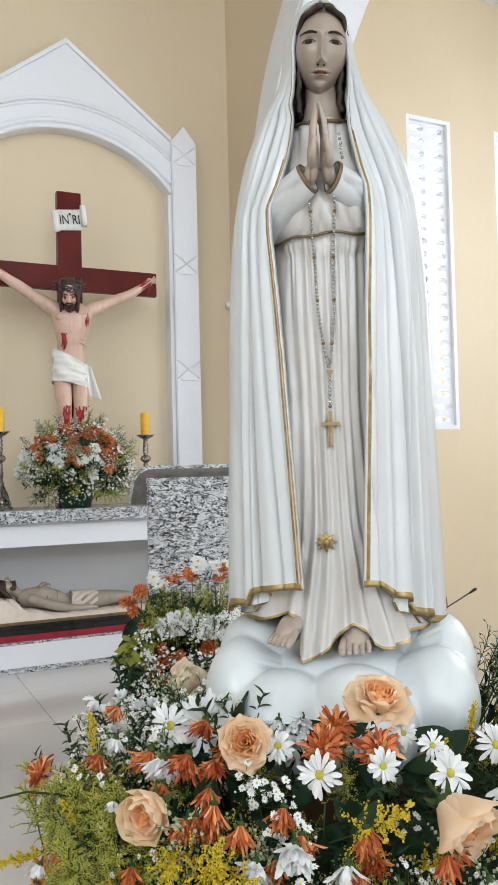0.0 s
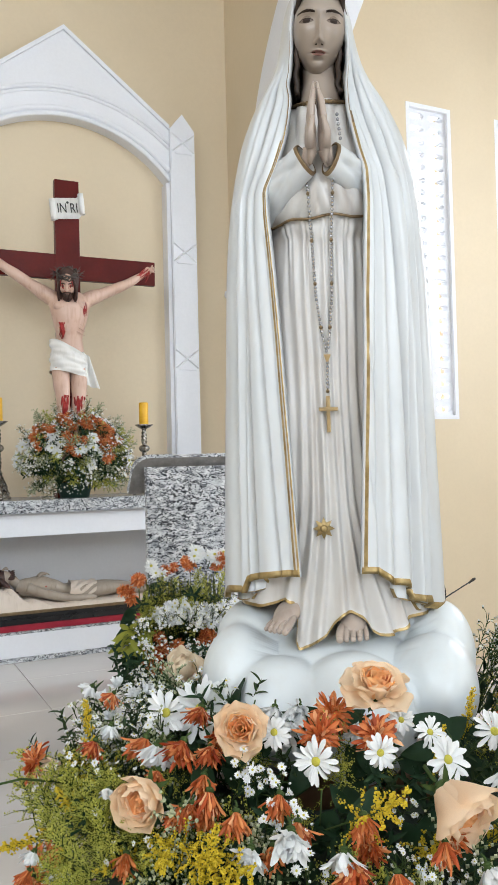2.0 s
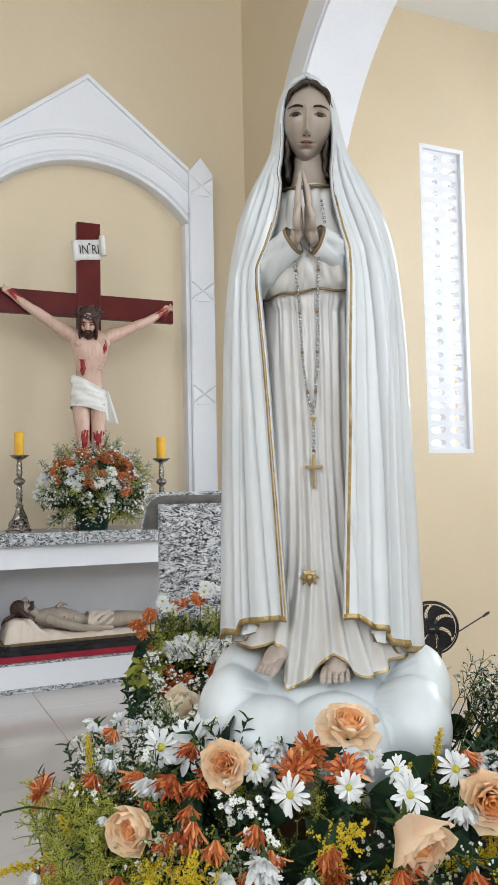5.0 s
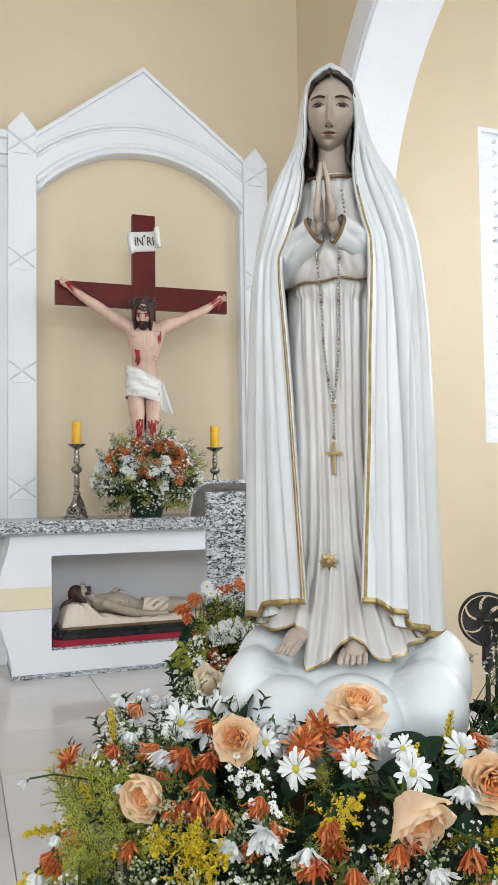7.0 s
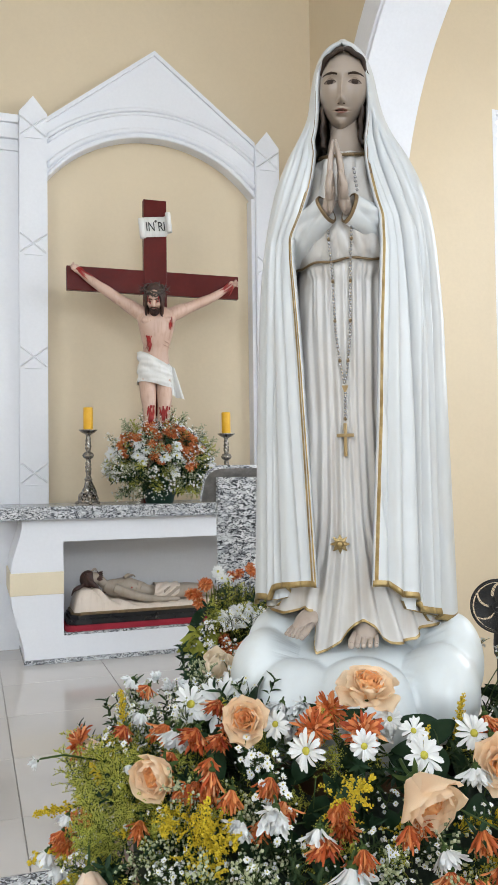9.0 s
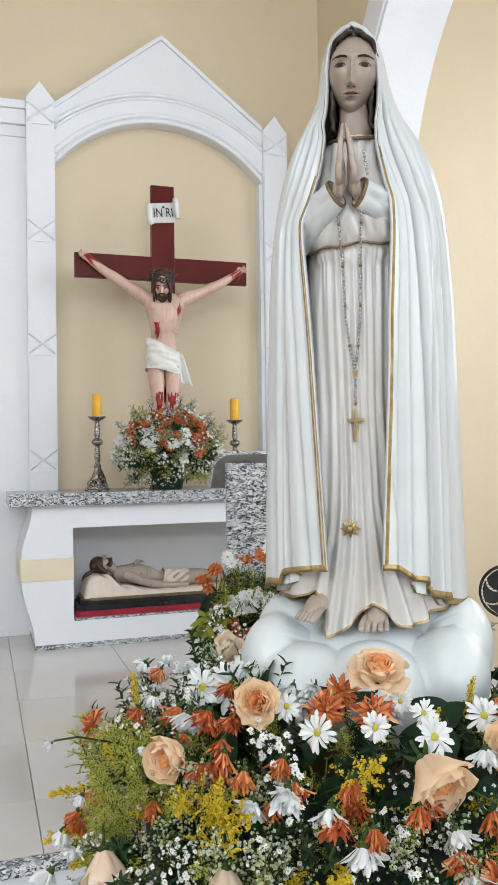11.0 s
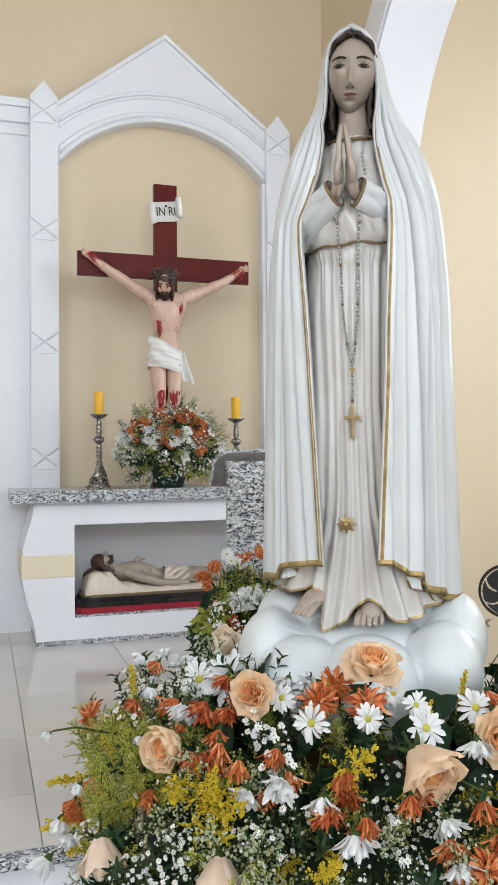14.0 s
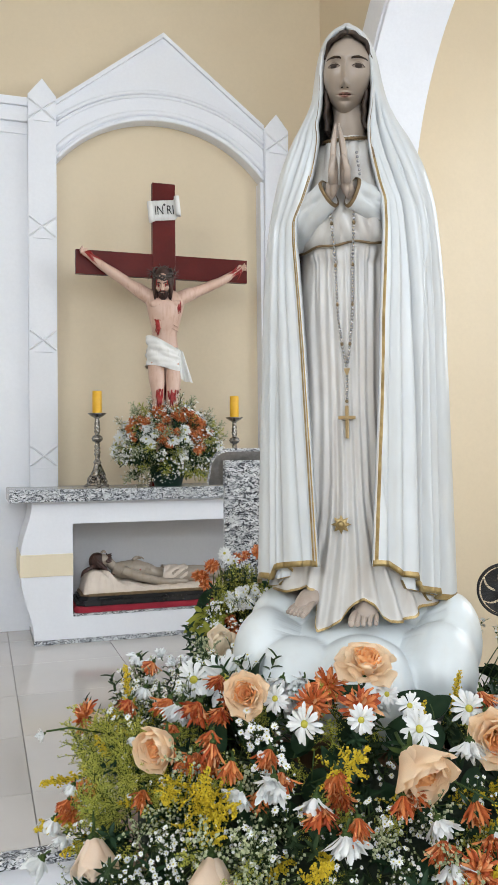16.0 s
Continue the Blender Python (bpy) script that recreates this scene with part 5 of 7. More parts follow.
def candlestick(x):
    c = holder("candlestick", "ornate tarnished silver candlestick standing on the altar", "candlestick", (x, 3.43, 0.955), group="candlesticks on the altar")
    prof = ((0.030, 0.055), (0.042, 0.075), (0.040, 0.095), (0.026, 0.125), (0.020, 0.150), (0.027, 0.160), (0.020, 0.170), (0.014, 0.185), (0.018, 0.215), (0.016, 0.265), (0.013, 0.285), (0.026, 0.296), (0.034, 0.312), (0.026, 0.328), (0.013, 0.338), (0.018, 0.352), (0.015, 0.425), (0.013, 0.440), (0.024, 0.448))
    fine = []
    for (r0, z0), (r1, z1) in zip(prof, prof[1:]):
        n = 9 if z1 - z0 > 0.045 else 2
        fine += [(r0 + (r1 - r0) * k / n, z0 + (z1 - z0) * k / n) for k in range(n)]
    bm = lathe(bmesh.new(), fine + [prof[-1]], 32)
    for v in bm.verts:
        a = math.atan2(v.co.y, v.co.x)
        k = 1.0
        if 0.19 < v.co.z < 0.28 or 0.355 < v.co.z < 0.425:
            k = 1 + 0.22 * math.sin(3 * a + 260 * v.co.z)
        elif 0.06 < v.co.z < 0.15:
            k = 1 + 0.20 * math.cos(3 * a) + 0.10 * math.sin(9 * a + 120 * v.co.z)
        elif 0.296 < v.co.z < 0.33:
            k = 1 + 0.10 * math.cos(8 * a)
        v.co.x *= k
        v.co.y *= k
    part("stem", bm, SILVER, c)
    part("drip_pan", lathe(bmesh.new(), ((0.018, 0.446), (0.034, 0.452), (0.056, 0.468), (0.060, 0.474), (0.056, 0.474), (0.030, 0.462)), 28), SILVER, c)
    base = bmesh.new()
    lathe(base, ((0.060, 0.010), (0.064, 0.020), (0.050, 0.034), (0.044, 0.050), (0.030, 0.058)), 24)
    part("base", base, SILVER, c)
    for k in range(3):
        a = radians(-90 + 120 * k)
        d = Vector((math.cos(a), math.sin(a), 0))
        bm = bmesh.new()
        limb(bm, (d * 0.036 + Vector((0, 0, 0.075)), d * 0.056 + Vector((0, 0, 0.055)), d * 0.060 + Vector((0, 0, 0.025)), d * 0.078 + Vector((0, 0, 0.010))), (0.010, 0.013, 0.011, 0.010), 0, 10)
        ball(bm, tuple(d * 0.078 + Vector((0, 0, 0.0105))), (0.013, 0.013, 0.0105))
        ball(bm, tuple(d * 0.054 + Vector((0, 0, 0.050))), (0.014, 0.014, 0.016))
        for q in range(7):
            b = a + radians(-54 + 18 * q)
            ball(bm, (0.056 * math.cos(b), 0.056 * math.sin(b), 0.030 + 0.014 * math.sin(2.4 * q)), (0.0085, 0.0085, 0.0085), 0, 8, 6)
            ball(bm, (0.044 * math.cos(b), 0.044 * math.sin(b), 0.066 + 0.010 * math.cos(2.4 * q)), (0.007, 0.007, 0.009), 0, 8, 6)
        part("foot", bm, SILVER, c)
    return c


first = candlestick(1.215)
copy_thing(first, pose(2.132, 3.43, 0.955, 0, 0, 40) @ Matrix.Diagonal((1, 1, 0.955, 1)))
for x, lift in ((1.215, 0.462), (2.132, 0.4415)):
    k = holder("candle", "thick amber yellow candle on the silver candlestick", "candle", (x, 3.43, 0.955 + lift), group="candles on the altar")
    part("wax", lathe(bmesh.new(), ((0.029, 0), (0.030, 0.004), (0.030, 0.150), (0.028, 0.154), (0.018, 0.149), (0.004, 0.147)), 28), WAX, k)
    part("wick", tube(bmesh.new(), ((0, 0, 0.145), (0.001, 0, 0.152), (0.003, 0, 0.157)), 0.0012, 6), INK, k)


def bier():
    b = holder("bier", "black lacquered bier on a crimson cloth inside the altar niche", "bier", (1.66, 3.55, 0.178))
    def slab(x0, x1, y0, y1, z0, z1, cut):
        bm = bmesh.new()
        pts = ((x0 + cut, y0), (x1 - cut, y0), (x1, y0 + cut), (x1, y1 - cut), (x1 - cut, y1), (x0 + cut, y1), (x0, y1 - cut), (x0, y0 + cut))
        lo, hi = [[bm.verts.new((x, y, z)) for x, y in pts] for z in (z0, z1)]
        bm.faces.new(lo[::-1])
        bm.faces.new(hi)
        for i in range(8):
            bm.faces.new((lo[i], lo[(i + 1) % 8], hi[(i + 1) % 8], hi[i]))
        bmesh.ops.bevel(bm, geom=bm.edges[:], offset=0.003, segments=2, affect="EDGES")
        return bm
    part("cloth", slab(-0.60, 0.60, -0.20, 0.18, 0.0, 0.035, 0.03), REDCLOTH, b, "crimson cloth", smooth=False)
    part("board", slab(-0.585, 0.585, -0.185, 0.165, 0.035, 0.068, 0.05), BLACK, b, smooth=False)
    part("upper_board", slab(-0.565, 0.565, -0.165, 0.15, 0.068, 0.090, 0.05), BLACK, b, smooth=False)
    part("tray", slab(-0.555, 0.555, -0.155, 0.14, 0.090, 0.108, 0.05), OLDGILT, b, "dull bronze tray", smooth=False)


bier()


def lying_figure():
    """The carved figure laid on a draped pillow, head raised, a cloth over the hips."""
    bm = bmesh.new()
    def sheet(u, v):
        x, y = -0.54 + 1.06 * u, -0.148 + 0.278 * v
        edge = min(1, min(v, 1 - v) / 0.12) * min(1, min(u, 1 - u) / 0.03)
        pillow = 0.098 * math.exp(-((u - 0.085) / 0.105) ** 4) + 0.030 * math.exp(-((u - 0.25) / 0.10) ** 2)
        f = 0.032 * (ridge(30 * u + 2.5 * math.sin(6 * v) + 3 * v, 0.6) - 0.7) * (0.35 + math.exp(-((u - 0.12) / 0.16) ** 2)) + 0.007 * (ridge(9 * v + 14 * u) - 0.7)
        return Vector((x, y - 0.004 * ridge(40 * u), (0.026 + pillow + f) * edge ** 0.5))
    grid(bm, 30, 110, sheet, 1)
    def at(x, z, y=0.0):
        return (x, y, z)
    limb(bm, (at(-0.335, 0.135), at(-0.27, 0.122), at(-0.19, 0.118), at(-0.11, 0.100), at(-0.04, 0.080), at(0.06, 0.074)), (0.036, 0.058, 0.070, 0.060, 0.048, 0.058), 0, 22)
    # head laid back: brow, nose, moustache and pointed beard in profile
    ball(bm, at(-0.405, 0.190), (0.055, 0.044, 0.044), 0, 24, 16)
    ball(bm, at(-0.435, 0.186), (0.054, 0.053, 0.058), 3, 24, 16)
    limb(bm, (at(-0.415, 0.236), at(-0.392, 0.250), at(-0.380, 0.240)), (0.006, 0.0085, 0.006), 0, 10)
    limb(bm, (at(-0.36, 0.180), at(-0.33, 0.150), at(-0.30, 0.135)), (0.032, 0.030, 0.034), 0, 12)
    for k in range(9):
        a = math.pi * (k / 8 - 0.5)
        limb(bm, (at(-0.385, 0.205 - 0.010 * abs(a), 0.036 * math.sin(a)), at(-0.362, 0.222 - 0.024 * abs(a), 0.034 * math.sin(a)), at(-0.340, 0.232 - 0.030 * abs(a), 0.020 * math.sin(a))), (0.007, 0.008, 0.003), 3, 8)
    for s in (-1, 1):
        ball(bm, at(-0.412, 0.229, s * 0.017), (0.005, 0.010, 0.004), 3, 8, 6)
        limb(bm, (at(-0.425, 0.235, s * 0.008), at(-0.425, 0.232, s * 0.024), at(-0.418, 0.220, s * 0.034)), (0.0025, 0.0035, 0.002), 3, 6)
        limb(bm, (at(-0.374, 0.236, 0), at(-0.372, 0.228, s * 0.016), at(-0.360, 0.212, s * 0.026)), (0.003, 0.0035, 0.003), 3, 6)
    for k in range(9):
        y = -0.066 + 0.008 * k
        w = 0.008 * math.sin(2.7 * k)
        limb(bm, (at(-0.455, 0.225, y * 0.5), at(-0.435, 0.185 + w, y), at(-0.395 + w, 0.145, y - 0.010), at(-0.375 - w, 0.118, y - 0.016), at(-0.345 + 2 * w, 0.100 + 0.5 * w, y - 0.022)), (0.010, 0.013, 0.011, 0.009, 0.003), 3, 8)
    for k in range(4):
        limb(bm, (at(-0.46, 0.16, -0.03), at(-0.50 - 0.008 * k, 0.135, -0.05), at(-0.525 - 0.006 * k, 0.128 - 0.012 * k, -0.060 + 0.01 * k)), (0.010, 0.008, 0.003), 3, 7)
    # ribs in low relief
    for s in (-1, 1):
        for k in range(5):
            x = -0.205 + 0.026 * k
            limb(bm, (at(x, 0.182 - 0.006 * k, s * 0.012), at(x + 0.008, 0.170 - 0.008 * k, s * 0.042), at(x - 0.004, 0.135 - 0.006 * k, s * 0.062)), (0.003, 0.0045, 0.003), 0, 7)
    for s in (-1, 1):
        limb(bm, (at(-0.275, 0.130, s * 0.06), at(-0.17, 0.085, s * 0.09), at(-0.03, 0.048, s * 0.095), at(0.09, 0.040, s * 0.085), at(0.15, 0.036, s * 0.075)), (0.032, 0.029, 0.025, 0.019, 0.012), 0, 12)
        limb(bm, (at(0.05, 0.068, s * 0.035), at(0.20, 0.080, s * 0.036), at(0.31, 0.082, s * 0.034), at(0.42, 0.062, s * 0.028), at(0.50, 0.052, s * 0.022), at(0.52, 0.085, s * 0.022)), (0.052, 0.047, 0.036, 0.032, 0.020, 0.012), 0, 14)
    limb(bm, (at(-0.205, 0.186, -0.03), at(-0.180, 0.200, -0.015), at(-0.150, 0.196, 0.005)), (0.012, 0.013, 0.009), 0, 10)
    for k in range(4):
        limb(bm, (at(-0.160, 0.200, -0.018 + 0.008 * k), at(-0.142, 0.198, -0.016 + 0.009 * k), at(-0.130, 0.188, -0.014 + 0.009 * k)), (0.005, 0.0045, 0.003), 0, 6)
    ball(bm, at(-0.165, 0.125, -0.062), (0.010, 0.006, 0.008), 4, 8, 6)
    def wrap(u, v):
        a = u * 2 * math.pi
        x = -0.02 + 0.165 * v + 0.02 * math.sin(a)
        f = 0.017 * (ridge(3.5 * a + 7 * v) - 0.6) + 0.009 * (ridge(9 * v + 2 * a) - 0.6)
        return Vector((x, (0.080 + f) * math.cos(a), 0.075 + (0.062 - 0.006 * v + f) * math.sin(a)))
    grid(bm, 16, 60, wrap, 2, close=True)
    bmesh.ops.recalc_face_normals(bm, faces=bm.faces)
    ob = part("reclining_statue", bm, (PALLID, SHROUD, SHROUD, DARKHAIR, BLOOD))
    ob.location = (1.66, 3.55, 0.178 + 0.106)
    tagged(ob, "painted carved figure lying on a cream shroud on the bier", "statue")


lying_figure()

# ---- in the aisle ----
FANBLACK = mottled("black_plastic", (0.014, 0.014, 0.016), (0.022, 0.022, 0.025), 12, 200, 0.42)
FANGREY = mottled("grey_plastic", (0.20, 0.20, 0.21), (0.24, 0.24, 0.25), 12, 200, 0.4)


def pedestal_fan():
    f = holder("pedestal_fan", "black plastic pedestal fan with six broad blades", "fan", (3.73, 2.70, LOW), -32)
    zc = 0.265 - LOW
    part("base", lathe(bmesh.new(), ((0.17, 0), (0.175, 0.01), (0.16, 0.025), (0.05, 0.045), (0.03, 0.06)), 36), FANBLACK, f)
    part("pole", tube(bmesh.new(), ((0, 0, 0.05), (0, 0, 0.30), (0, 0, 0.45)), (0.018, 0.017, 0.013), 14), FANBLACK, f)
    part("neck", tube(bmesh.new(), ((0, 0, 0.44), (0, 0, 0.47), (0, 0.0, 0.53), (0, 0.03, zc - 0.13), (0, 0.045, zc - 0.06)), (0.014, 0.032, 0.035, 0.027, 0.030), 14), FANBLACK, f)
    bm = lathe(bmesh.new(), ((0.02, -0.02), (0.055, 0.0), (0.06, 0.05), (0.05, 0.09), (0.02, 0.10)), 24)
    bm.transform(Matrix.Translation((0, 0.02, zc)) @ Matrix.Rotation(radians(-90), 4, "X"))
    part("motor", bm, FANBLACK, f)
    for k in range(6):
        bm = bmesh.new()
        rot = Matrix.Translation((0, -0.02, zc)) @ Matrix.Rotation(k * math.pi / 3, 4, "Y")
        rows = []
        for j in range(8):
            t = j / 7
            r = 0.035 + 0.116 * t
            row = []
            for i in range(6):
                s = i / 5 - 0.5
                a = 0.55 * t * t + s * (0.74 + 0.20 * t)
                row.append(bm.verts.new(rot @ Vector((r * math.sin(a), 0.03 * s * (1 - 0.3 * t), r * math.cos(a)))))
            rows.append(row)
        for a, b in zip(rows, rows[1:]):
            for i in range(5):
                bm.faces.new((a[i], a[i + 1], b[i + 1], b[i]))
        part("blade", bm, FANBLACK, f)
    bm = lathe(bmesh.new(), ((0.036, 0), (0.038, 0.01), (0.030, 0.024), (0.008, 0.026)), 24)
    bm.transform(Matrix.Translation((0, -0.03, zc)) @ Matrix.Rotation(radians(90), 4, "X"))
    part("hub", bm, FANBLACK, f)
    part("badge", boxed((-0.018, -0.0585, zc - 0.004), (0.018, -0.0555, zc + 0.004), 0.001), FANGREY, f, "small grey bar on the hub")
    for y, r in ((-0.045, 0.165), (0.03, 0.165), (-0.008, 0.170)):
        ring = [(r * math.cos(a), y, zc + r * math.sin(a)) for a in (2 * math.pi * k / 48 for k in range(49))]
        part("guard_ring", tube(bmesh.new(), ring, 0.0065 if y == -0.008 else 0.004, 8), FANBLACK, f)
    bm = bmesh.new()
    for k in range(40):
        a = 2 * math.pi * k / 40
        pts = [((0.03 + 0.135 * t) * math.cos(a + 0.5 * t), -0.075 + 0.03 * t * t, zc + (0.03 + 0.135 * t) * math.sin(a + 0.5 * t)) for t in (0, 0.33, 0.66, 1)]
        tube(bm, pts, 0.0014, 5)
    part("guard_wire", bm, FANBLACK, f)
    part("cord", tube(bmesh.new(), ((0.03, 0.05, zc - 0.05), (0.055, 0.03, zc - 0.14), (0.05, 0.02, zc - 0.24), (0.035, 0.0, zc - 0.30)), 0.004, 6), FANBLACK, f)


pedestal_fan()


def microphone_stand():
    m = holder("microphone_stand", "black boom microphone stand in the aisle", "microphone stand", (4.02, 3.0, LOW))
    for k in range(3):
        a = radians(30 + 120 * k)
        part("leg", tube(bmesh.new(), ((0, 0, 0.10), (0.25 * math.cos(a), 0.25 * math.sin(a), 0.012)), 0.010, 8), FANBLACK, m)
    part("pole", tube(bmesh.new(), ((0, 0, 0.05), (0, 0, 0.60)), 0.010, 10), FANBLACK, m)
    part("clutch", ball(bmesh.new(), (0, 0, 0.605), (0.022, 0.022, 0.026)), FANBLACK, m)
    part("boom", tube(bmesh.new(), ((-0.12, 0, 0.55), (0.40, 0, 0.760)), 0.005, 8), FANBLACK, m)
    part("microphone", tube(bmesh.new(), ((0.385, 0, 0.752), (0.41, 0, 0.764), (0.425, 0, 0.772), (0.445, 0, 0.779)), (0.007, 0.009, 0.012, 0.008), 10), FANBLACK, m)


microphone_stand()
sensor = holder("wall_knob", "small white plastic fitting on the chancel wall corner", "wall fitting", (2.955, 3.86, 2.395))
part("knob_body", lathe(bmesh.new(), ((0.012, -0.03), (0.028, -0.022), (0.032, 0.0), (0.028, 0.022), (0.012, 0.03)), 16), WHITE, sensor)

# ---- flowers ----
def petal_material(name, inner, outer, vary, rough=0.5, trans=0.15, gloss=0.3, between=()):
    """Soft petal colour that differs from flower to flower and from petal to petal."""
    m, nt, b = shade(name, rough, spec=gloss)
    b.inputs["Subsurface Weight"].default_value = 0.0
    info, geo = nt.nodes.new("ShaderNodeObjectInfo"), nt.nodes.new("ShaderNodeNewGeometry")
    n = texture(nt, "ShaderNodeTexNoise", 70)
    c = ramp(nt, geo.outputs["Random Per Island"], ((0.0, inner), *between, (1.0, outer))).outputs["Color"]
    c = mixed(nt, c, vary, mixed(nt, (0, 0, 0), (0.45, 0.45, 0.45), info.outputs["Random"]))
    dark = ramp(nt, n.outputs["Fac"], ((0.35, (0.92,) * 3), (0.6, (1, 1, 1)))).outputs["Color"]
    c = mixed(nt, c, dark, 1.0, "MULTIPLY")
    nt.links.new(c, b.inputs["Base Color"])
    t = nt.nodes.new("ShaderNodeBsdfTranslucent")
    nt.links.new(c, t.inputs["Color"])
    mix = nt.nodes.new("ShaderNodeMixShader")
    mix.inputs["Fac"].default_value = trans
    nt.links.new(b.outputs["BSDF"], mix.inputs[1])
    nt.links.new(t.outputs["BSDF"], mix.inputs[2])
    nt.links.new(mix.outputs["Shader"], nt.nodes["Material Output"].inputs["Surface"])
    return m


PEACH = petal_material("peach_rose_petal", (1.0, 0.75, 0.50), (1.0, 0.83, 0.62), (1.0, 0.83, 0.63), trans=0.42)
BLUSH = petal_material("pale_blush_petal", (1.0, 0.80, 0.63), (1.0, 0.86, 0.72), (1.0, 0.84, 0.68), trans=0.35)
PEACH_DEEP = petal_material("deep_apricot_petal", (1.0, 0.52, 0.20), (1.0, 0.70, 0.40), (1.0, 0.64, 0.32), trans=0.45)
IVORY = petal_material("ivory_rose_petal", (0.95, 0.80, 0.60), (0.97, 0.86, 0.70), (0.98, 0.85, 0.66), trans=0.35)
SNOW = petal_material("white_daisy_petal", (0.78, 0.80, 0.80), (0.88, 0.89, 0.89), (0.86, 0.87, 0.86), trans=0.12)
RUST = petal_material("rust_orange_petal", (0.26, 0.022, 0.009), (0.95, 0.60, 0.34), (0.80, 0.27, 0.08), trans=0.18, between=((0.45, (0.58, 0.11, 0.030)), (0.82, (0.84, 0.34, 0.12))))
YOLK = mottled("yellow_daisy_eye", (0.62, 0.52, 0.05), (0.50, 0.50, 0.08), 300, 900, 0.7, bumps=0.6)
GOLDENROD = petal_material("goldenrod_yellow", (0.58, 0.40, 0.014), (0.82, 0.60, 0.04), (0.60, 0.50, 0.045), 0.6, 0.1)
LIME = petal_material("lime_green_filler", (0.34, 0.37, 0.05), (0.70, 0.66, 0.13), (0.40, 0.44, 0.09), 0.6, 0.1)
LEAF = petal_material("dark_green_leaf", (0.007, 0.022, 0.009), (0.020, 0.050, 0.021), (0.030, 0.062, 0.030), 0.5, 0.05, 0.14)
STEM = petal_material("green_stem", (0.035, 0.062, 0.018), (0.07, 0.11, 0.032), (0.05, 0.075, 0.026), 0.6, 0.0, 0.1)
SAGE = petal_material("grey_green_leaf", (0.022, 0.042, 0.018), (0.05, 0.078, 0.033), (0.04, 0.065, 0.028), 0.6, 0.05, 0.1)
PALEBUD = petal_material("pale_green_bud", (0.30, 0.34, 0.18), (0.62, 0.64, 0.46), (0.40, 0.44, 0.22), 0.6, 0.1)
STALK = petal_material("yellow_green_stalk", (0.10, 0.11, 0.03), (0.22, 0.21, 0.06), (0.16, 0.17, 0.05), 0.6, 0.1, 0.15)
LIMELEAF = petal_material("yellow_green_leaf", (0.20, 0.24, 0.03), (0.42, 0.42, 0.07), (0.30, 0.32, 0.05), 0.5, 0.2, 0.2)
FOAM = mottled("dark_green_foam", (0.010, 0.018, 0.010), (0.016, 0.028, 0.014), 30, 300, 0.95, bumps=0.8)


def ready(name, bm, materials, smooth=True):
    me = bpy.data.meshes.new(name)
    bm.to_mesh(me)
    bm.free()
    for m in materials:
        me.materials.append(m)
    if smooth:
        me.shade_smooth()
    return me


def petal(bm, m, length, width, cup, curl, nl=5, nw=3, index=0, tip=0.5, ruffle=0.0, seed=0, bend=0.0, late=1.0, notch=0.0):
    """A petal from its foot along y: cup lifts its sides, curl its end; bend turns it back along an arc (radians)."""
    rows, y, h = [], 0.0, 0.0
    for j in range(nl + 1):
        t = j / nl
        if j:
            a = bend * ((t + (j - 1) / nl) / 2) ** late
            y, h = y + length / nl * math.cos(a), h - length / nl * math.sin(a)
        a = bend * t ** late
        if tip > 1:
            w = width * math.sin(math.pi * min(0.985, 0.12 + 0.87 * t)) ** 0.75
        else:
            w = width * min(1.0, 0.34 + 0.95 * t) * (1 if t < 0.72 else math.sqrt(max(0.10, 1 - ((t - 0.72) / 0.295) ** 2)))
        row = []
        for i in range(nw + 1):
            s = 2 * i / nw - 1
            lift = cup * s * s * math.sin(math.pi * min(1, 0.25 + 0.6 * t)) + curl * t * t + ruffle * math.sin(5 * s + 7 * t + seed) * t
            back = notch * abs(s) ** 1.5 * t ** 3 * length
            row.append(bm.verts.new(m @ Vector((s * w / 2, y + lift * math.sin(a) - back * math.cos(a), h + lift * math.cos(a) + back * math.sin(a)))))
        rows.append(row)
    for j in range(nl):
        for i in range(nw):
            bm.faces.new((rows[j][i], rows[j][i + 1], rows[j + 1][i + 1], rows[j + 1][i])).material_index = index


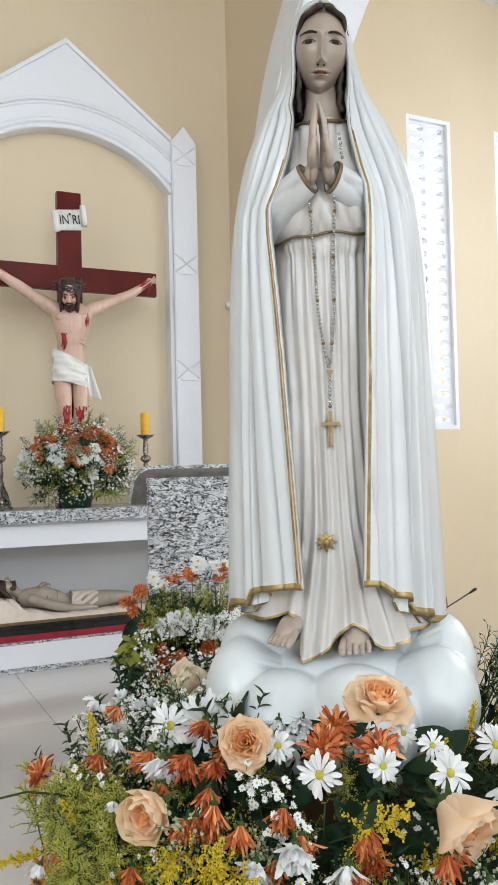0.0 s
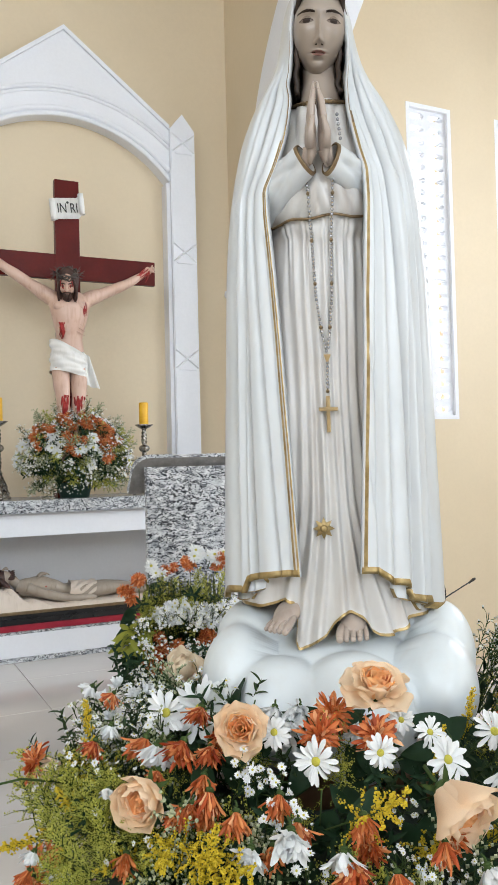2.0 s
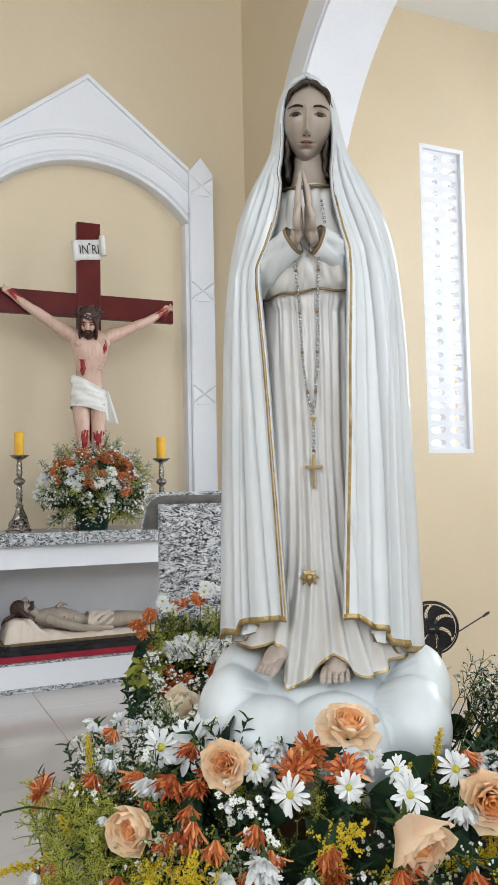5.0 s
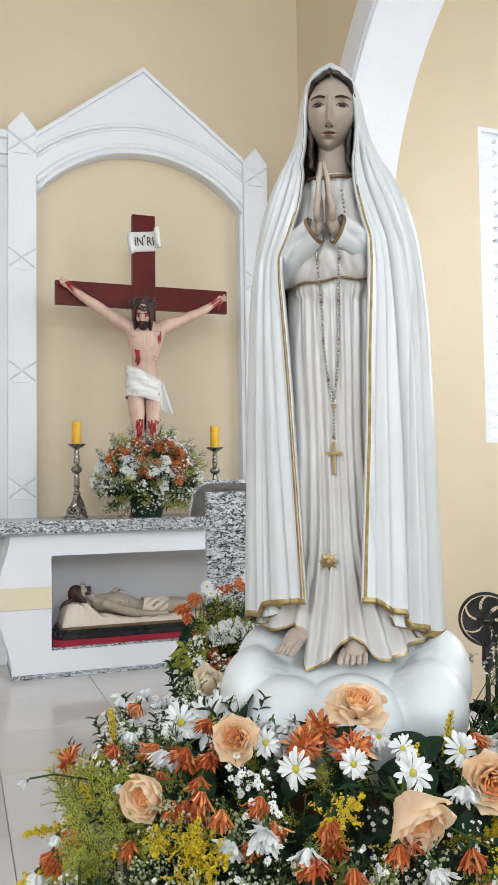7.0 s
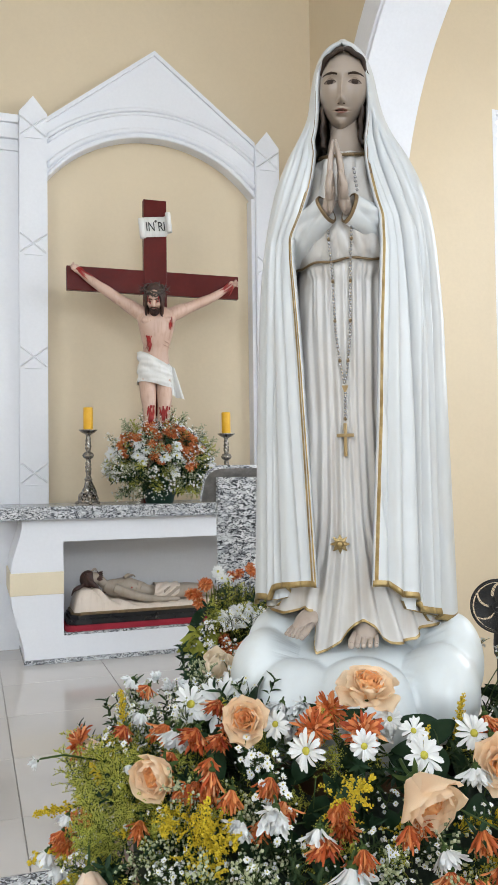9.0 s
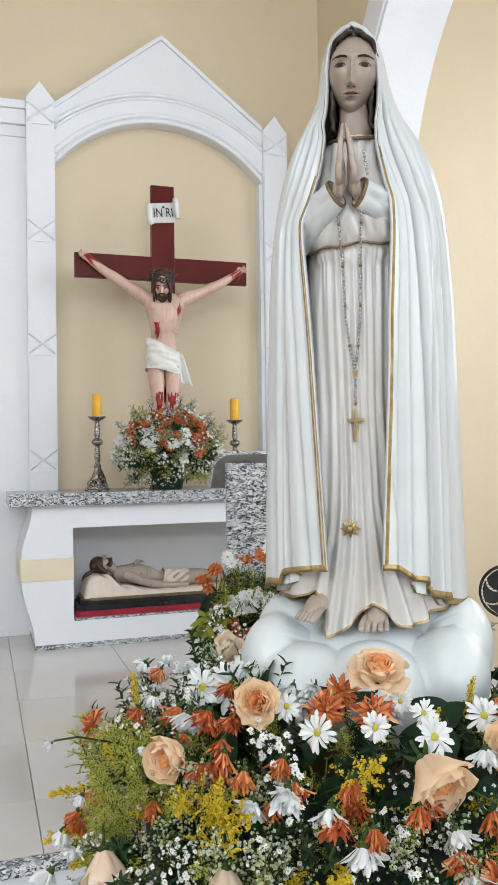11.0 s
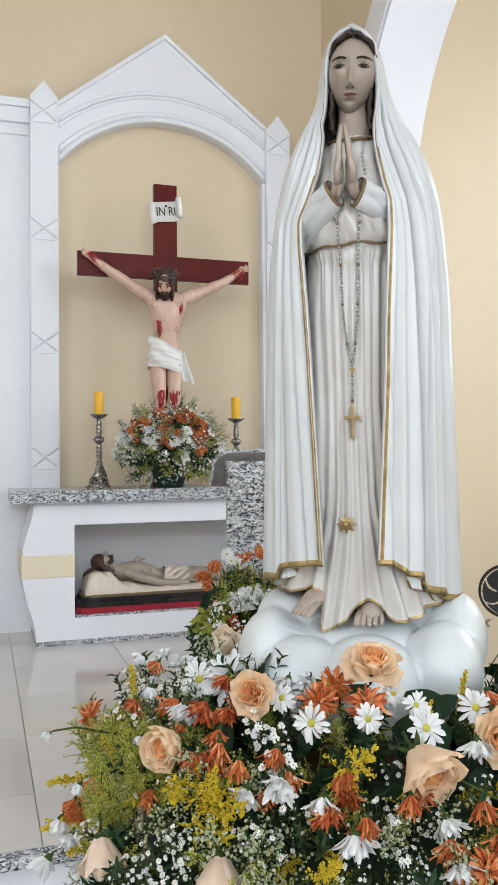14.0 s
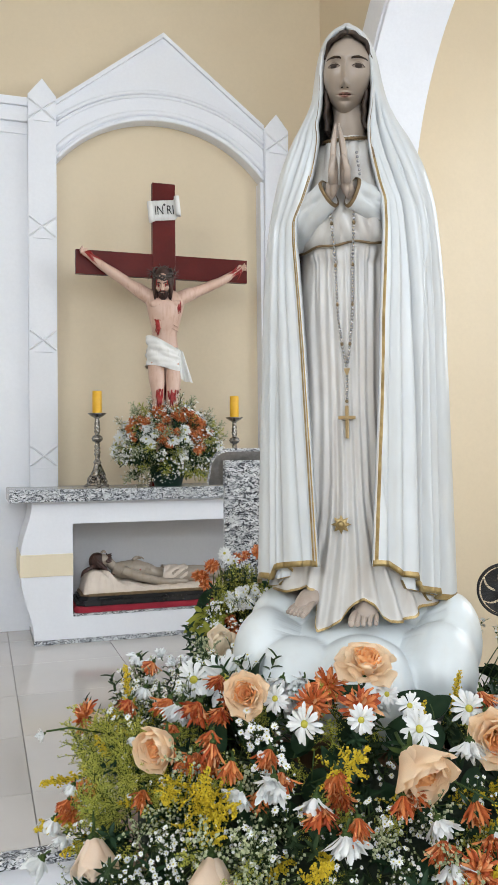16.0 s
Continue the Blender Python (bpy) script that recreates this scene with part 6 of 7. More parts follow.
def rose_mesh(name, rng, opened=1.0, main=None, heart=None):
    """A rose of radius 1: a tight spiral heart in a goblet of petals whose rims roll outwards; green sepals below."""
    bm = bmesh.new()
    # heart: rolled petals in close rings, each wrapped round the one inside
    for ring, (r, top) in enumerate(((0.05, 0.44), (0.12, 0.43), (0.19, 0.40), (0.27, 0.37))):
        for k in range(3 + ring // 2):
            a = 2 * math.pi * k / (3 + ring // 2) + 0.8 * ring + rng.uniform(-0.15, 0.15)
            m = Matrix.Rotation(a, 4, "Z") @ Matrix.Translation((0, r + 0.02, -0.36)) @ Matrix.Rotation(radians(86 - 3 * ring), 4, "X")
            petal(bm, m, 0.36 + top + rng.uniform(-0.03, 0.02), 0.26 + 1.7 * r, 0.10 + 0.9 * r, 0.0, 9, 8, 1, 0.6, 0.006, k, radians(4 + 8 * ring), 2.6, 0.05)
    # goblet and skirt: larger petals; in an open rose their rims roll back to a point, a closed one stays a globe
    closed = opened < 0.5
    for k in range(15):
        t = k / 14
        a = k * 2.399 + rng.uniform(-0.15, 0.15)
        o = opened * ease(t * 1.05)
        lift = 66 - 16 * t if closed else 80 - 52 * o
        bend = -40 + 34 * t if closed else 14 + 56 * o
        m = Matrix.Rotation(a, 4, "Z") @ Matrix.Translation((0, 0.28 + 0.06 * t, -0.40)) @ Matrix.Rotation(radians(lift), 4, "X") @ Matrix.Rotation(rng.uniform(-0.12, 0.12), 4, "Y")
        petal(bm, m, (0.98 if closed else 0.78) + 0.16 * t + rng.uniform(-0.04, 0.05), 0.88 + 0.34 * t, 0.32 - 0.14 * o, 0.0, 10, 8, 0, 0.6, 0.010 + 0.014 * t, k, radians(bend), 1.2 if closed else 2.6, 0.02 if closed else 0.10 + 0.10 * t)
    for k in range(5):
        m = Matrix.Rotation(k * 1.257, 4, "Z") @ Matrix.Translation((0, 0.05, -0.46)) @ Matrix.Rotation(radians(-8), 4, "X")
        petal(bm, m, 0.55, 0.18, 0.03, -0.12, 3, 2, 2, 1.2)
    ball(bm, (0, 0, -0.45), (0.24, 0.24, 0.16), 2, 10, 6)
    tube(bm, ((0, 0, -0.5), (0.03, 0.02, -0.8), (0, 0.08, -1.1)), (0.055, 0.05, 0.05), 6, 2)
    return ready(name, bm, (main or PEACH, heart or PEACH_DEEP, STEM))


def bud_mesh(name, rng, main=None, heart=None):
    """A half-closed rose, longer than wide."""
    bm = bmesh.new()
    for k in range(16):
        t = k / 15
        a = k * 2.399
        m = Matrix.Rotation(a, 4, "Z") @ Matrix.Translation((0, 0.06 + 0.20 * t, -0.55)) @ Matrix.Rotation(radians(78 - 26 * t), 4, "X")
        outer = max(0.0, t - 0.60)
        petal(bm, m, 1.22 - 0.06 * t + rng.uniform(-0.05, 0.05), 0.46 + 0.62 * t, 0.26 + 0.10 * outer, 0, 10, 7, 1 if t < 0.3 else 0, 0.6, 0.010 + 0.03 * outer, k, -radians(30 + 36 * t - 128 * outer), 1.1 + 1.6 * outer, 0.05 + 0.30 * outer)
    for k in range(5):
        m = Matrix.Rotation(k * 1.257, 4, "Z") @ Matrix.Translation((0, 0.10, -0.62)) @ Matrix.Rotation(radians(14), 4, "X")
        petal(bm, m, 0.46, 0.15, 0.03, -0.10, 3, 2, 2, 1.2)
    ball(bm, (0, 0, -0.58), (0.2, 0.2, 0.16), 2, 10, 6)
    tube(bm, ((0, 0, -0.7), (0.03, 0.02, -1.0), (0, 0.08, -1.35)), (0.05, 0.04, 0.035), 6, 2)
    return ready(name, bm, (main or PEACH, heart or PEACH_DEEP, STEM))


def daisy_mesh(name, rng, droop=0.0, rows=2, petals=13):
    """A daisy of radius 1 with petals of uneven length round a domed eye; a drooping one hangs like a tassel."""
    bm = bmesh.new()
    for r in range(rows):
        for k in range(petals):
            if rng.random() < 0.06:
                continue
            a = 2 * math.pi * (k + 0.5 * r) / petals + rng.uniform(-0.12, 0.12)
            lift = radians(12 + 14 * r + rng.uniform(-18, 18) + 18 * droop)
            m = Matrix.Rotation(a, 4, "Z") @ Matrix.Translation((0, 0.13, -0.03 + 0.03 * r)) @ Matrix.Rotation(lift, 4, "X") @ Matrix.Rotation(rng.uniform(-0.3, 0.3), 4, "Y")
            bend = radians(rng.uniform(-5, 58) + droop * rng.uniform(85, 125))
            if droop > 0.6:
                m = Matrix.Rotation(a, 4, "Z") @ Matrix.Translation((0, 0.13 - 0.03 * r, 0)) @ Matrix.Rotation(radians(rng.uniform(34, 76)), 4, "X") @ Matrix.Rotation(rng.uniform(-0.9, 0.9), 4, "Y")
                bend = radians(rng.uniform(-65, 35))
            petal(bm, m, (0.92 - 0.10 * r) * rng.uniform(0.82, 1.08), 0.25 * rng.uniform(0.8, 1.2), 0.035, 0, 6, 3, 0, 0.9, 0.015, k, bend, 1.3)
    ball(bm, (0, 0, 0.05), (0.20, 0.20, 0.12), 2 if droop > 0.6 else 1, 14, 8)
    ball(bm, (0, 0, -0.08), (0.15, 0.15, 0.10), 2, 8, 6)
    tube(bm, ((0, 0, -0.1), (0.02, 0.05, -0.3), (0, 0.15, -0.42)) if droop > 0.6 else ((0, 0, -0.1), (0.04, 0.03, -1.0), (0.0, 0.15, -2.2)), (0.05, 0.045, 0.045), 6, 2)
    return ready(name, bm, (SNOW, YOLK, STEM))


def rust_mesh(name, rng, droop):
    """An orange chrysanthemum of many narrow rolled petals; wilting ones fold down and hang."""
    bm = bmesh.new()
    for r in range(5):
        n = (20, 19, 16, 12, 8)[r]
        for k in range(n):
            a = 2 * math.pi * (k + 0.37 * r) / n + rng.uniform(-0.2, 0.2)
            lift = radians(2 + 17 * r + rng.uniform(-14, 14) + 10 * droop)
            m = Matrix.Rotation(a, 4, "Z") @ Matrix.Translation((0, 0.10 - 0.01 * r, 0.025 * r)) @ Matrix.Rotation(lift, 4, "X") @ Matrix.Rotation(rng.uniform(-0.9, 0.9), 4, "Y")
            bend = radians(rng.uniform(-45, 65) * (1 - 0.5 * droop) + droop * rng.uniform(70, 130))
            if droop > 0.6:
                m = Matrix.Rotation(a, 4, "Z") @ Matrix.Translation((0, 0.14 - 0.025 * r, 0)) @ Matrix.Rotation(radians(rng.uniform(30, 74) + 14 * (droop - 0.75) * 4), 4, "X") @ Matrix.Rotation(rng.uniform(-1.2, 1.2), 4, "Y")
                bend = radians(rng.uniform(-75, 45))
            petal(bm, m, (0.98 - 0.09 * r) * rng.uniform(0.62, 1.14), (0.16 if droop < 0.6 else 0.13) * rng.uniform(0.6, 1.35), 0.060, 0, 6, 2, 0, 0.85, 0.04, k, bend, 1.2)
    ball(bm, (0, 0, 0.03), (0.13, 0.13, 0.10), 1, 10, 6)
    ball(bm, (0, 0, -0.09), (0.16, 0.16, 0.12), 2, 8, 6)
    tube(bm, ((0, 0, -0.1), (0.02, 0.05, -0.3), (0, 0.15, -0.42)) if droop > 0.6 else ((0, 0, -0.1), (0.04, 0.03, -1.0), (0.0, 0.15, -2.2)), (0.05, 0.045, 0.045), 6, 2)
    return ready(name, bm, (RUST, RUST, STEM))


def grain(bm, c, r, index=0):
    """A tiny eight-sided floret."""
    x, y, z = c
    v = [bm.verts.new(p) for p in ((x + r, y, z), (x, y + r, z), (x - r, y, z), (x, y - r, z), (x, y, z + 1.2 * r), (x, y, z - 1.2 * r))]
    for i in range(4):
        bm.faces.new((v[i], v[(i + 1) % 4], v[4])).material_index = index
        bm.faces.new((v[(i + 1) % 4], v[i], v[5])).material_index = index


def goldenrod_mesh(name, rng, length=0.14, colour=None, spread=1.0, grains=420, size=0.0017, twigs=20):
    """A plume of drooping side twigs crowded with tiny florets (metres)."""
    bm = bmesh.new()
    tube(bm, [(0.006 * math.sin(3 * t), 0.004 * t, length * t) for t in (-0.6, 0, 0.35, 0.7, 1)], (0.0015, 0.0014, 0.0011, 0.0008, 0.0005), 5, 1)
    each = grains // twigs
    for k in range(twigs):
        t = 0.08 + 0.90 * k / (twigs - 1)
        a = k * 2.4 + rng.uniform(-0.3, 0.3)
        out = spread * (0.046 * (1 - t) + 0.009) * rng.uniform(0.8, 1.15)
        p0 = Vector((0.006 * math.sin(3 * t), 0.004 * t, length * t))
        p1 = p0 + Vector((math.cos(a) * out, math.sin(a) * out, 0.016 + 0.008 * rng.random()))
        mid = p0.lerp(p1, 0.55) + Vector((0, 0, 0.006))
        tube(bm, (p0, mid, p1), (0.0007, 0.0006, 0.0004), 4, 1)
        for g in range(each):
            u = (g + 0.5) / each
            c = p0.lerp(mid, u * 2) if u < 0.5 else mid.lerp(p1, u * 2 - 1)
            c = c + Vector((rng.uniform(-1, 1), rng.uniform(-1, 1), rng.uniform(-0.3, 1.3))) * 0.0032
            grain(bm, c, size * rng.uniform(0.7, 1.3))
    return ready(name, bm, (colour or GOLDENROD, STEM), False)


def aster_mesh(name, rng, length=0.11, heads=11, size=0.0065, reach=0.026):
    """A branching sprig of small white asters and buds."""
    bm = bmesh.new()
    tube(bm, [(0.005 * math.sin(4 * t), 0.003 * t, length * t) for t in (-0.7, 0, 0.4, 0.75, 1)], (0.0012, 0.0011, 0.0009, 0.0007, 0.0005), 5, 2)
    for k in range(heads):
        t = 0.35 + 0.65 * k / (heads - 1)
        a = k * 2.4 + rng.uniform(-0.4, 0.4)
        p0 = Vector((0.005 * math.sin(4 * t), 0.003 * t, length * t * 0.92))
        p1 = p0 + Vector((math.cos(a), math.sin(a), 0)) * reach * (1.15 - 0.6 * t) * rng.uniform(0.7, 1.1) + Vector((0, 0, 0.018 * rng.uniform(0.6, 1.4)))
        tube(bm, (p0, p0.lerp(p1, 0.5) + Vector((0, 0, 0.005)), p1), (0.0007, 0.0006, 0.0005), 4, 2)
        m = Matrix.Translation(p1) @ ((p1 - p0).normalized() + Vector((0, 0, 0.7))).to_track_quat("Z", "Y").to_matrix().to_4x4()
        if k % 3 == 2:
            ball(bm, (0, 0, 0), (0.0020, 0.0020, 0.0030), 0, 6, 5, m)
            ball(bm, (0, 0, -0.002), (0.0018, 0.0018, 0.0020), 2, 6, 4, m)
            continue
        s = size * rng.uniform(0.7, 1.1)
        open_by = rng.uniform(0, 45)
        for q in range(11):
            r = m @ Matrix.Rotation(2 * math.pi * q / 11 + rng.uniform(-0.15, 0.15), 4, "Z") @ Matrix.Rotation(radians(open_by + rng.uniform(-10, 10)), 4, "X")
            petal(bm, r, s * rng.uniform(0.8, 1.1), s * 0.42, 0, 0, 3, 1, 0, 0.8, 0, 0, 0.4)
        ball(bm, (0, 0, 0.0004), (s * 0.24, s * 0.24, s * 0.16), 1, 8, 5, m)
    return ready(name, bm, (SNOW, YOLK, STEM))


def leaf_mesh(name, rng, length=0.09, width=0.042, colour=None):
    """A broad pointed leaf, folded along its rib, on a short stalk."""
    bm = bmesh.new()
    n = 9
    rows = []
    for j in range(n + 1):
        t = j / n
        w = width * math.sin(math.pi * t ** 0.8) ** 0.85 / 2 + 0.0006
        z = -0.020 * t * t + 0.003 * math.sin(5 * t)
        rows.append([bm.verts.new((s * w, length * t, z + (0.22 * w * abs(s)) + 0.0018 * math.sin(9 * t + 2 * s))) for s in (-1, -0.5, 0, 0.5, 1)])
    for a, b in zip(rows, rows[1:]):
        for i in range(4):
            bm.faces.new((a[i], a[i + 1], b[i + 1], b[i]))
    tube(bm, ((0, 0.002, 0), (0, -0.02, -0.004), (0, -0.05, -0.02)), (0.0014, 0.0014, 0.0016), 5, 1)
    return ready(name, bm, (colour or LEAF, STEM))


def frond_mesh(name, rng, length=0.13, leaves=16, size=0.026, colour=None):
    """A sprig with small narrow leaves in pairs."""
    bm = bmesh.new()
    tube(bm, [(0, 0.012 * t * t, length * t) for t in (-0.4, 0, 0.35, 0.7, 1)], (0.0014, 0.0013, 0.0011, 0.0008, 0.0005), 5, 1)
    for k in range(leaves):
        t = 0.12 + 0.88 * k / leaves
        m = Matrix.Translation((0, 0.012 * t * t, length * t)) @ Matrix.Rotation(k * 2.4, 4, "Z") @ Matrix.Rotation(radians(rng.uniform(25, 55)), 4, "X")
        petal(bm, m, size * rng.uniform(0.7, 1.15), size * 0.28, 0.002, -size * 0.2, 3, 2, 0, 1.1)
    return ready(name, bm, (colour or LEAF, STEM))


RNG = random.Random(7)
ROSE = [rose_mesh("rose", RNG, 1.0), rose_mesh("rose", RNG, 0.3), rose_mesh("rose", RNG, 0.6)]
BUD = bud_mesh("rose", RNG, BLUSH, BLUSH)
CREAM_ROSE = bud_mesh("cream_rose", RNG, IVORY, IVORY)
DAISY = [daisy_mesh("daisy", RNG), daisy_mesh("daisy", RNG, 0.2, 2, 12), daisy_mesh("daisy", RNG, 0.85, 3, 14), daisy_mesh("daisy", RNG, 0.4)]
MUM = [rust_mesh("chrysanthemum", RNG, 0.2), rust_mesh("chrysanthemum", RNG, 0.45), rust_mesh("chrysanthemum", RNG, 0.75), rust_mesh("chrysanthemum", RNG, 1.0)]
PLUME = [goldenrod_mesh("goldenrod", RNG, 0.14, None, 1.0, 520, 0.0021), goldenrod_mesh("goldenrod", RNG, 0.11, None, 0.7, 380, 0.0019), goldenrod_mesh("goldenrod", RNG, 0.10, None, 0.30, 320, 0.0019)]
HAZE = [goldenrod_mesh("filler_sprig", RNG, 0.13, LIME, 1.15, 620, 0.0013, 26), goldenrod_mesh("filler_sprig", RNG, 0.11, LIME, 0.95, 500, 0.0013, 24)]
ASTER = [aster_mesh("aster", RNG), aster_mesh("aster", RNG, 0.09, 10, 0.0080, 0.022), aster_mesh("aster", RNG, 0.12, 15, 0.0050, 0.030)]
SPRAY = goldenrod_mesh("filler_sprig", RNG, 0.12, PALEBUD, 1.2, 110, 0.0024, 18)
BLADE = [leaf_mesh("leaf", RNG), leaf_mesh("leaf", RNG, 0.07, 0.038), leaf_mesh("leaf", RNG, 0.10, 0.044)]
YOUNG = leaf_mesh("leaf", RNG, 0.085, 0.024, LIMELEAF)
FROND = [frond_mesh("frond", RNG), frond_mesh("frond", RNG, 0.11, 18, 0.020, SAGE)]


def planted(mesh, parent, at, way, size=1.0, spin=0.0, name=None):
    """Sets a flower at a place, its face turned towards way."""
    ob = new(name or mesh.name.split(".")[0], mesh)
    ob.parent = parent
    q = Vector(way).normalized().to_track_quat("Z", "Y").to_matrix().to_4x4()
    ob.matrix_world = Matrix.Translation(at) @ q @ Matrix.Rotation(spin, 4, "Z") @ Matrix.Diagonal((size, size, size, 1))
    return ob


HEART = Vector((1.10, -0.55, 0.40))


def mound_height(x, y):
    rho = math.hypot(x - 1.10, y + 0.55)
    return 0.49 + 0.335 * max(0.0, 1 - (rho / 0.56) ** 4) ** 0.5 if rho < 0.56 else 0.30


# place and radius of the large blooms
ROSES = ((0.996, -0.816, 0.880, 0.046), (0.842, -0.768, 0.840, 0.032), (0.722, -0.775, 0.790, 0.033), (0.988, -0.962, 0.795, 0.041), (1.107, -0.952, 0.810, 0.036))
BUDS = ((0.634, -0.800, 0.671, 0.026), (0.747, -0.929, 0.695, 0.029))
IVORIES = ((0.915, -0.385, 0.812, 0.034),)
DAISIES = ((0.860, -0.600, 0.815, 0.037), (0.815, -0.590, 0.815, 0.028), (0.879, -0.778, 0.833, 0.026), (0.892, -0.850, 0.820, 0.031), (1.032, -0.866, 0.833, 0.023), (1.019, -0.912, 0.819, 0.031), (1.106, -0.888, 0.828, 0.031), (1.071, -0.943, 0.809, 0.027), (0.766, -0.700, 0.815, 0.029), (0.738, -0.600, 0.815, 0.021), (0.831, -0.902, 0.779, 0.030), (0.793, -0.890, 0.766, 0.024))
MORE_DAISIES = ((0.869, -0.940, 0.767, 0.026), (0.888, -0.981, 0.740, 0.031), (0.987, -1.007, 0.753, 0.025), (0.986, -1.035, 0.718, 0.027), (0.580, -0.701, 0.634, 0.026), (0.597, -0.695, 0.680, 0.024), (0.959, -0.873, 0.825, 0.026), (1.017, -0.832, 0.840, 0.022), (0.758, -0.432, 0.822, 0.018), (0.622, -0.693, 0.721, 0.017), (0.701, -0.720, 0.784, 0.014), (1.049, -1.028, 0.741, 0.021))
MUMS = ((0.917, -0.815, 0.834, 0.027), (0.956, -0.779, 0.843, 0.028), (0.970, -0.848, 0.833, 0.029), (0.787, -0.726, 0.822, 0.029), (0.756, -0.681, 0.818, 0.028), (0.665, -0.490, 0.745, 0.029), (0.781, -0.816, 0.797, 0.026), (0.752, -0.809, 0.784, 0.023), (0.794, -0.855, 0.787, 0.025), (0.901, -0.926, 0.788, 0.026), (0.870, -0.953, 0.761, 0.026), (0.904, -0.977, 0.753, 0.024))
MORE_MUMS = ((0.960, -0.978, 0.770, 0.023), (1.124, -0.901, 0.825, 0.028), (1.148, -0.853, 0.836, 0.026), (0.985, -1.020, 0.735, 0.027), (1.041, -1.030, 0.737, 0.022), (1.011, -1.046, 0.709, 0.026), (0.770, -0.500, 0.825, 0.020), (0.711, -0.620, 0.804, 0.021), (0.614, -0.700, 0.704, 0.017), (0.748, -0.749, 0.803, 0.016), (1.032, -1.051, 0.708, 0.022))


def statue_flowers():
    a = holder("flower_arrangement", "mound of peach roses, white daisies, rust chrysanthemums and goldenrod", "flowers", (1.10, -0.55, LOW + 1.07))
    rng = random.Random(3)
    bm = bmesh.new()
    # wet foam ring under the blooms
    def foam(u, v):
        phi, r = u * 2 * math.pi, 0.20 + 0.16 * math.sin(v * math.pi / 2)
        h = 0.145 * math.cos(v * math.pi / 2) ** 0.5
        return Vector((r * math.cos(phi), r * math.sin(phi), h + 0.008 * math.sin(9 * phi)))
    grid(bm, 12, 64, foam, 0, close=True)
    part("foam", bm, FOAM, a)

    def out(p, up=0.9):
        d = (Vector(p) - HEART)
        return Vector((d.x, d.y, 0)).normalized() + Vector((rng.uniform(-0.2, 0.2), rng.uniform(-0.2, 0.2), up))
    ways = ((-0.12, -0.45, 0.90), (-0.50, -0.75, 0.38), (-0.69, -0.55, -0.15), (0.12, -0.78, -0.50), (-0.45, -0.85, 0.10))
    for k, ((x, y, z, r), w) in enumerate(zip(ROSES, ways)):
        planted(ROSE[(0, 2, 1, 1, 2)[k]], a, (x, y, z), w, r * (0.83, 1.04, 1.08, 1.14, 1.10)[k], k * 1.3)
    for k, (x, y, z, r) in enumerate(BUDS):
        planted(BUD, a, (x, y, z - 0.012 * k), ((-0.05, -0.50, -0.80), (-0.20, -0.50, -0.75))[k], r * (1.5, 1.65)[k], k * 2)
    for k, (x, y, z, r) in enumerate(IVORIES):
        planted(CREAM_ROSE, a, (x, y, z), (0.10, -0.65, 0.8), r * 1.45, k)
    for k, (x, y, z, r) in enumerate(DAISIES + MORE_DAISIES):
        kind = (0, 1, 3, 1, 1, 0, 1, 2, 2, 2, 2, 2)[k] if k < 12 else (3 if k in (18, 19) else 2)
        up = rng.uniform(-2.4, -0.9) if kind == 2 else rng.uniform(0.1, 0.6)
        way = ((-0.15, -1, 0.30), (-0.55, -0.8, 0.75))[k] if k < 2 else out((x, y, z), up)
        planted(DAISY[kind], a, (x, y, z), way, r * (1.15 if kind == 2 or k < 2 else 0.82), rng.random() * 6)
    for k, (x, y, z, r) in enumerate(MUMS + MORE_MUMS):
        kind = (0, 0, 1, 2, 2, 0, 3, 3, 3, 3, 2, 3)[k] if k < 12 else (3, 2, 2, 2, 2, 1, 2, 2, 3, 2, 2)[k - 12]
        planted(MUM[kind], a, (x, y, z), out((x, y, z), rng.uniform(-2.6, -1.1) if kind > 1 else rng.uniform(0.1, 0.6)), r * (1.12 if kind > 1 else 1.0), rng.random() * 6)

    def scatter(meshes, n, lift, size, up, rho=(0.26, 0.56), arc=(-200, 20), clumps=0):
        """Sprigs all over the mound, or gathered round a few middles."""
        middles = [(rho[0] + (rho[1] - rho[0]) * rng.random() ** 0.7, rng.uniform(*arc)) for _ in range(clumps)]
        for k in range(n):
            if clumps:
                r, t = middles[k % clumps]
                r, t = min(rho[1], r + rng.uniform(-0.05, 0.05)), radians(t + rng.uniform(-8, 8))
            else:
                r, t = rho[0] + (rho[1] - rho[0]) * rng.random() ** 0.7, radians(rng.uniform(*arc))
            r *= 1 - 0.27 * max(0.0, -math.cos(t)) ** 1.5
            x, y = 1.10 + r * math.cos(t), -0.55 + r * math.sin(t)
            z = mound_height(x, y)
            z = max(z, rng.uniform(0.50, 0.62)) + lift + rng.uniform(-0.02, 0.012)
            x = max(x, 0.645 + 0.35 * max(0.0, z - 0.60) + rng.uniform(0, 0.05))
            planted(rng.choice(meshes), a, (x, y, z), out((x, y, z), rng.uniform(*up)), rng.uniform(*size), rng.random() * 6)
    scatter(BLADE, 120, -0.055, (0.4, 0.75), (-0.3, 0.7), (0.25, 0.52))
    scatter(FROND, 170, -0.115, (0.6, 0.95), (0.2, 1.1), (0.25, 0.52))
    scatter(ASTER, 36, -0.085, (0.6, 0.9), (0.2, 1.1), (0.28, 0.54), (-200, 20), 14)
    scatter(PLUME[1:], 34, -0.090, (0.55, 0.9), (0.1, 0.9), (0.30, 0.54))
    scatter(HAZE, 60, -0.100, (0.55, 0.9), (0.2, 1.0), (0.27, 0.54))
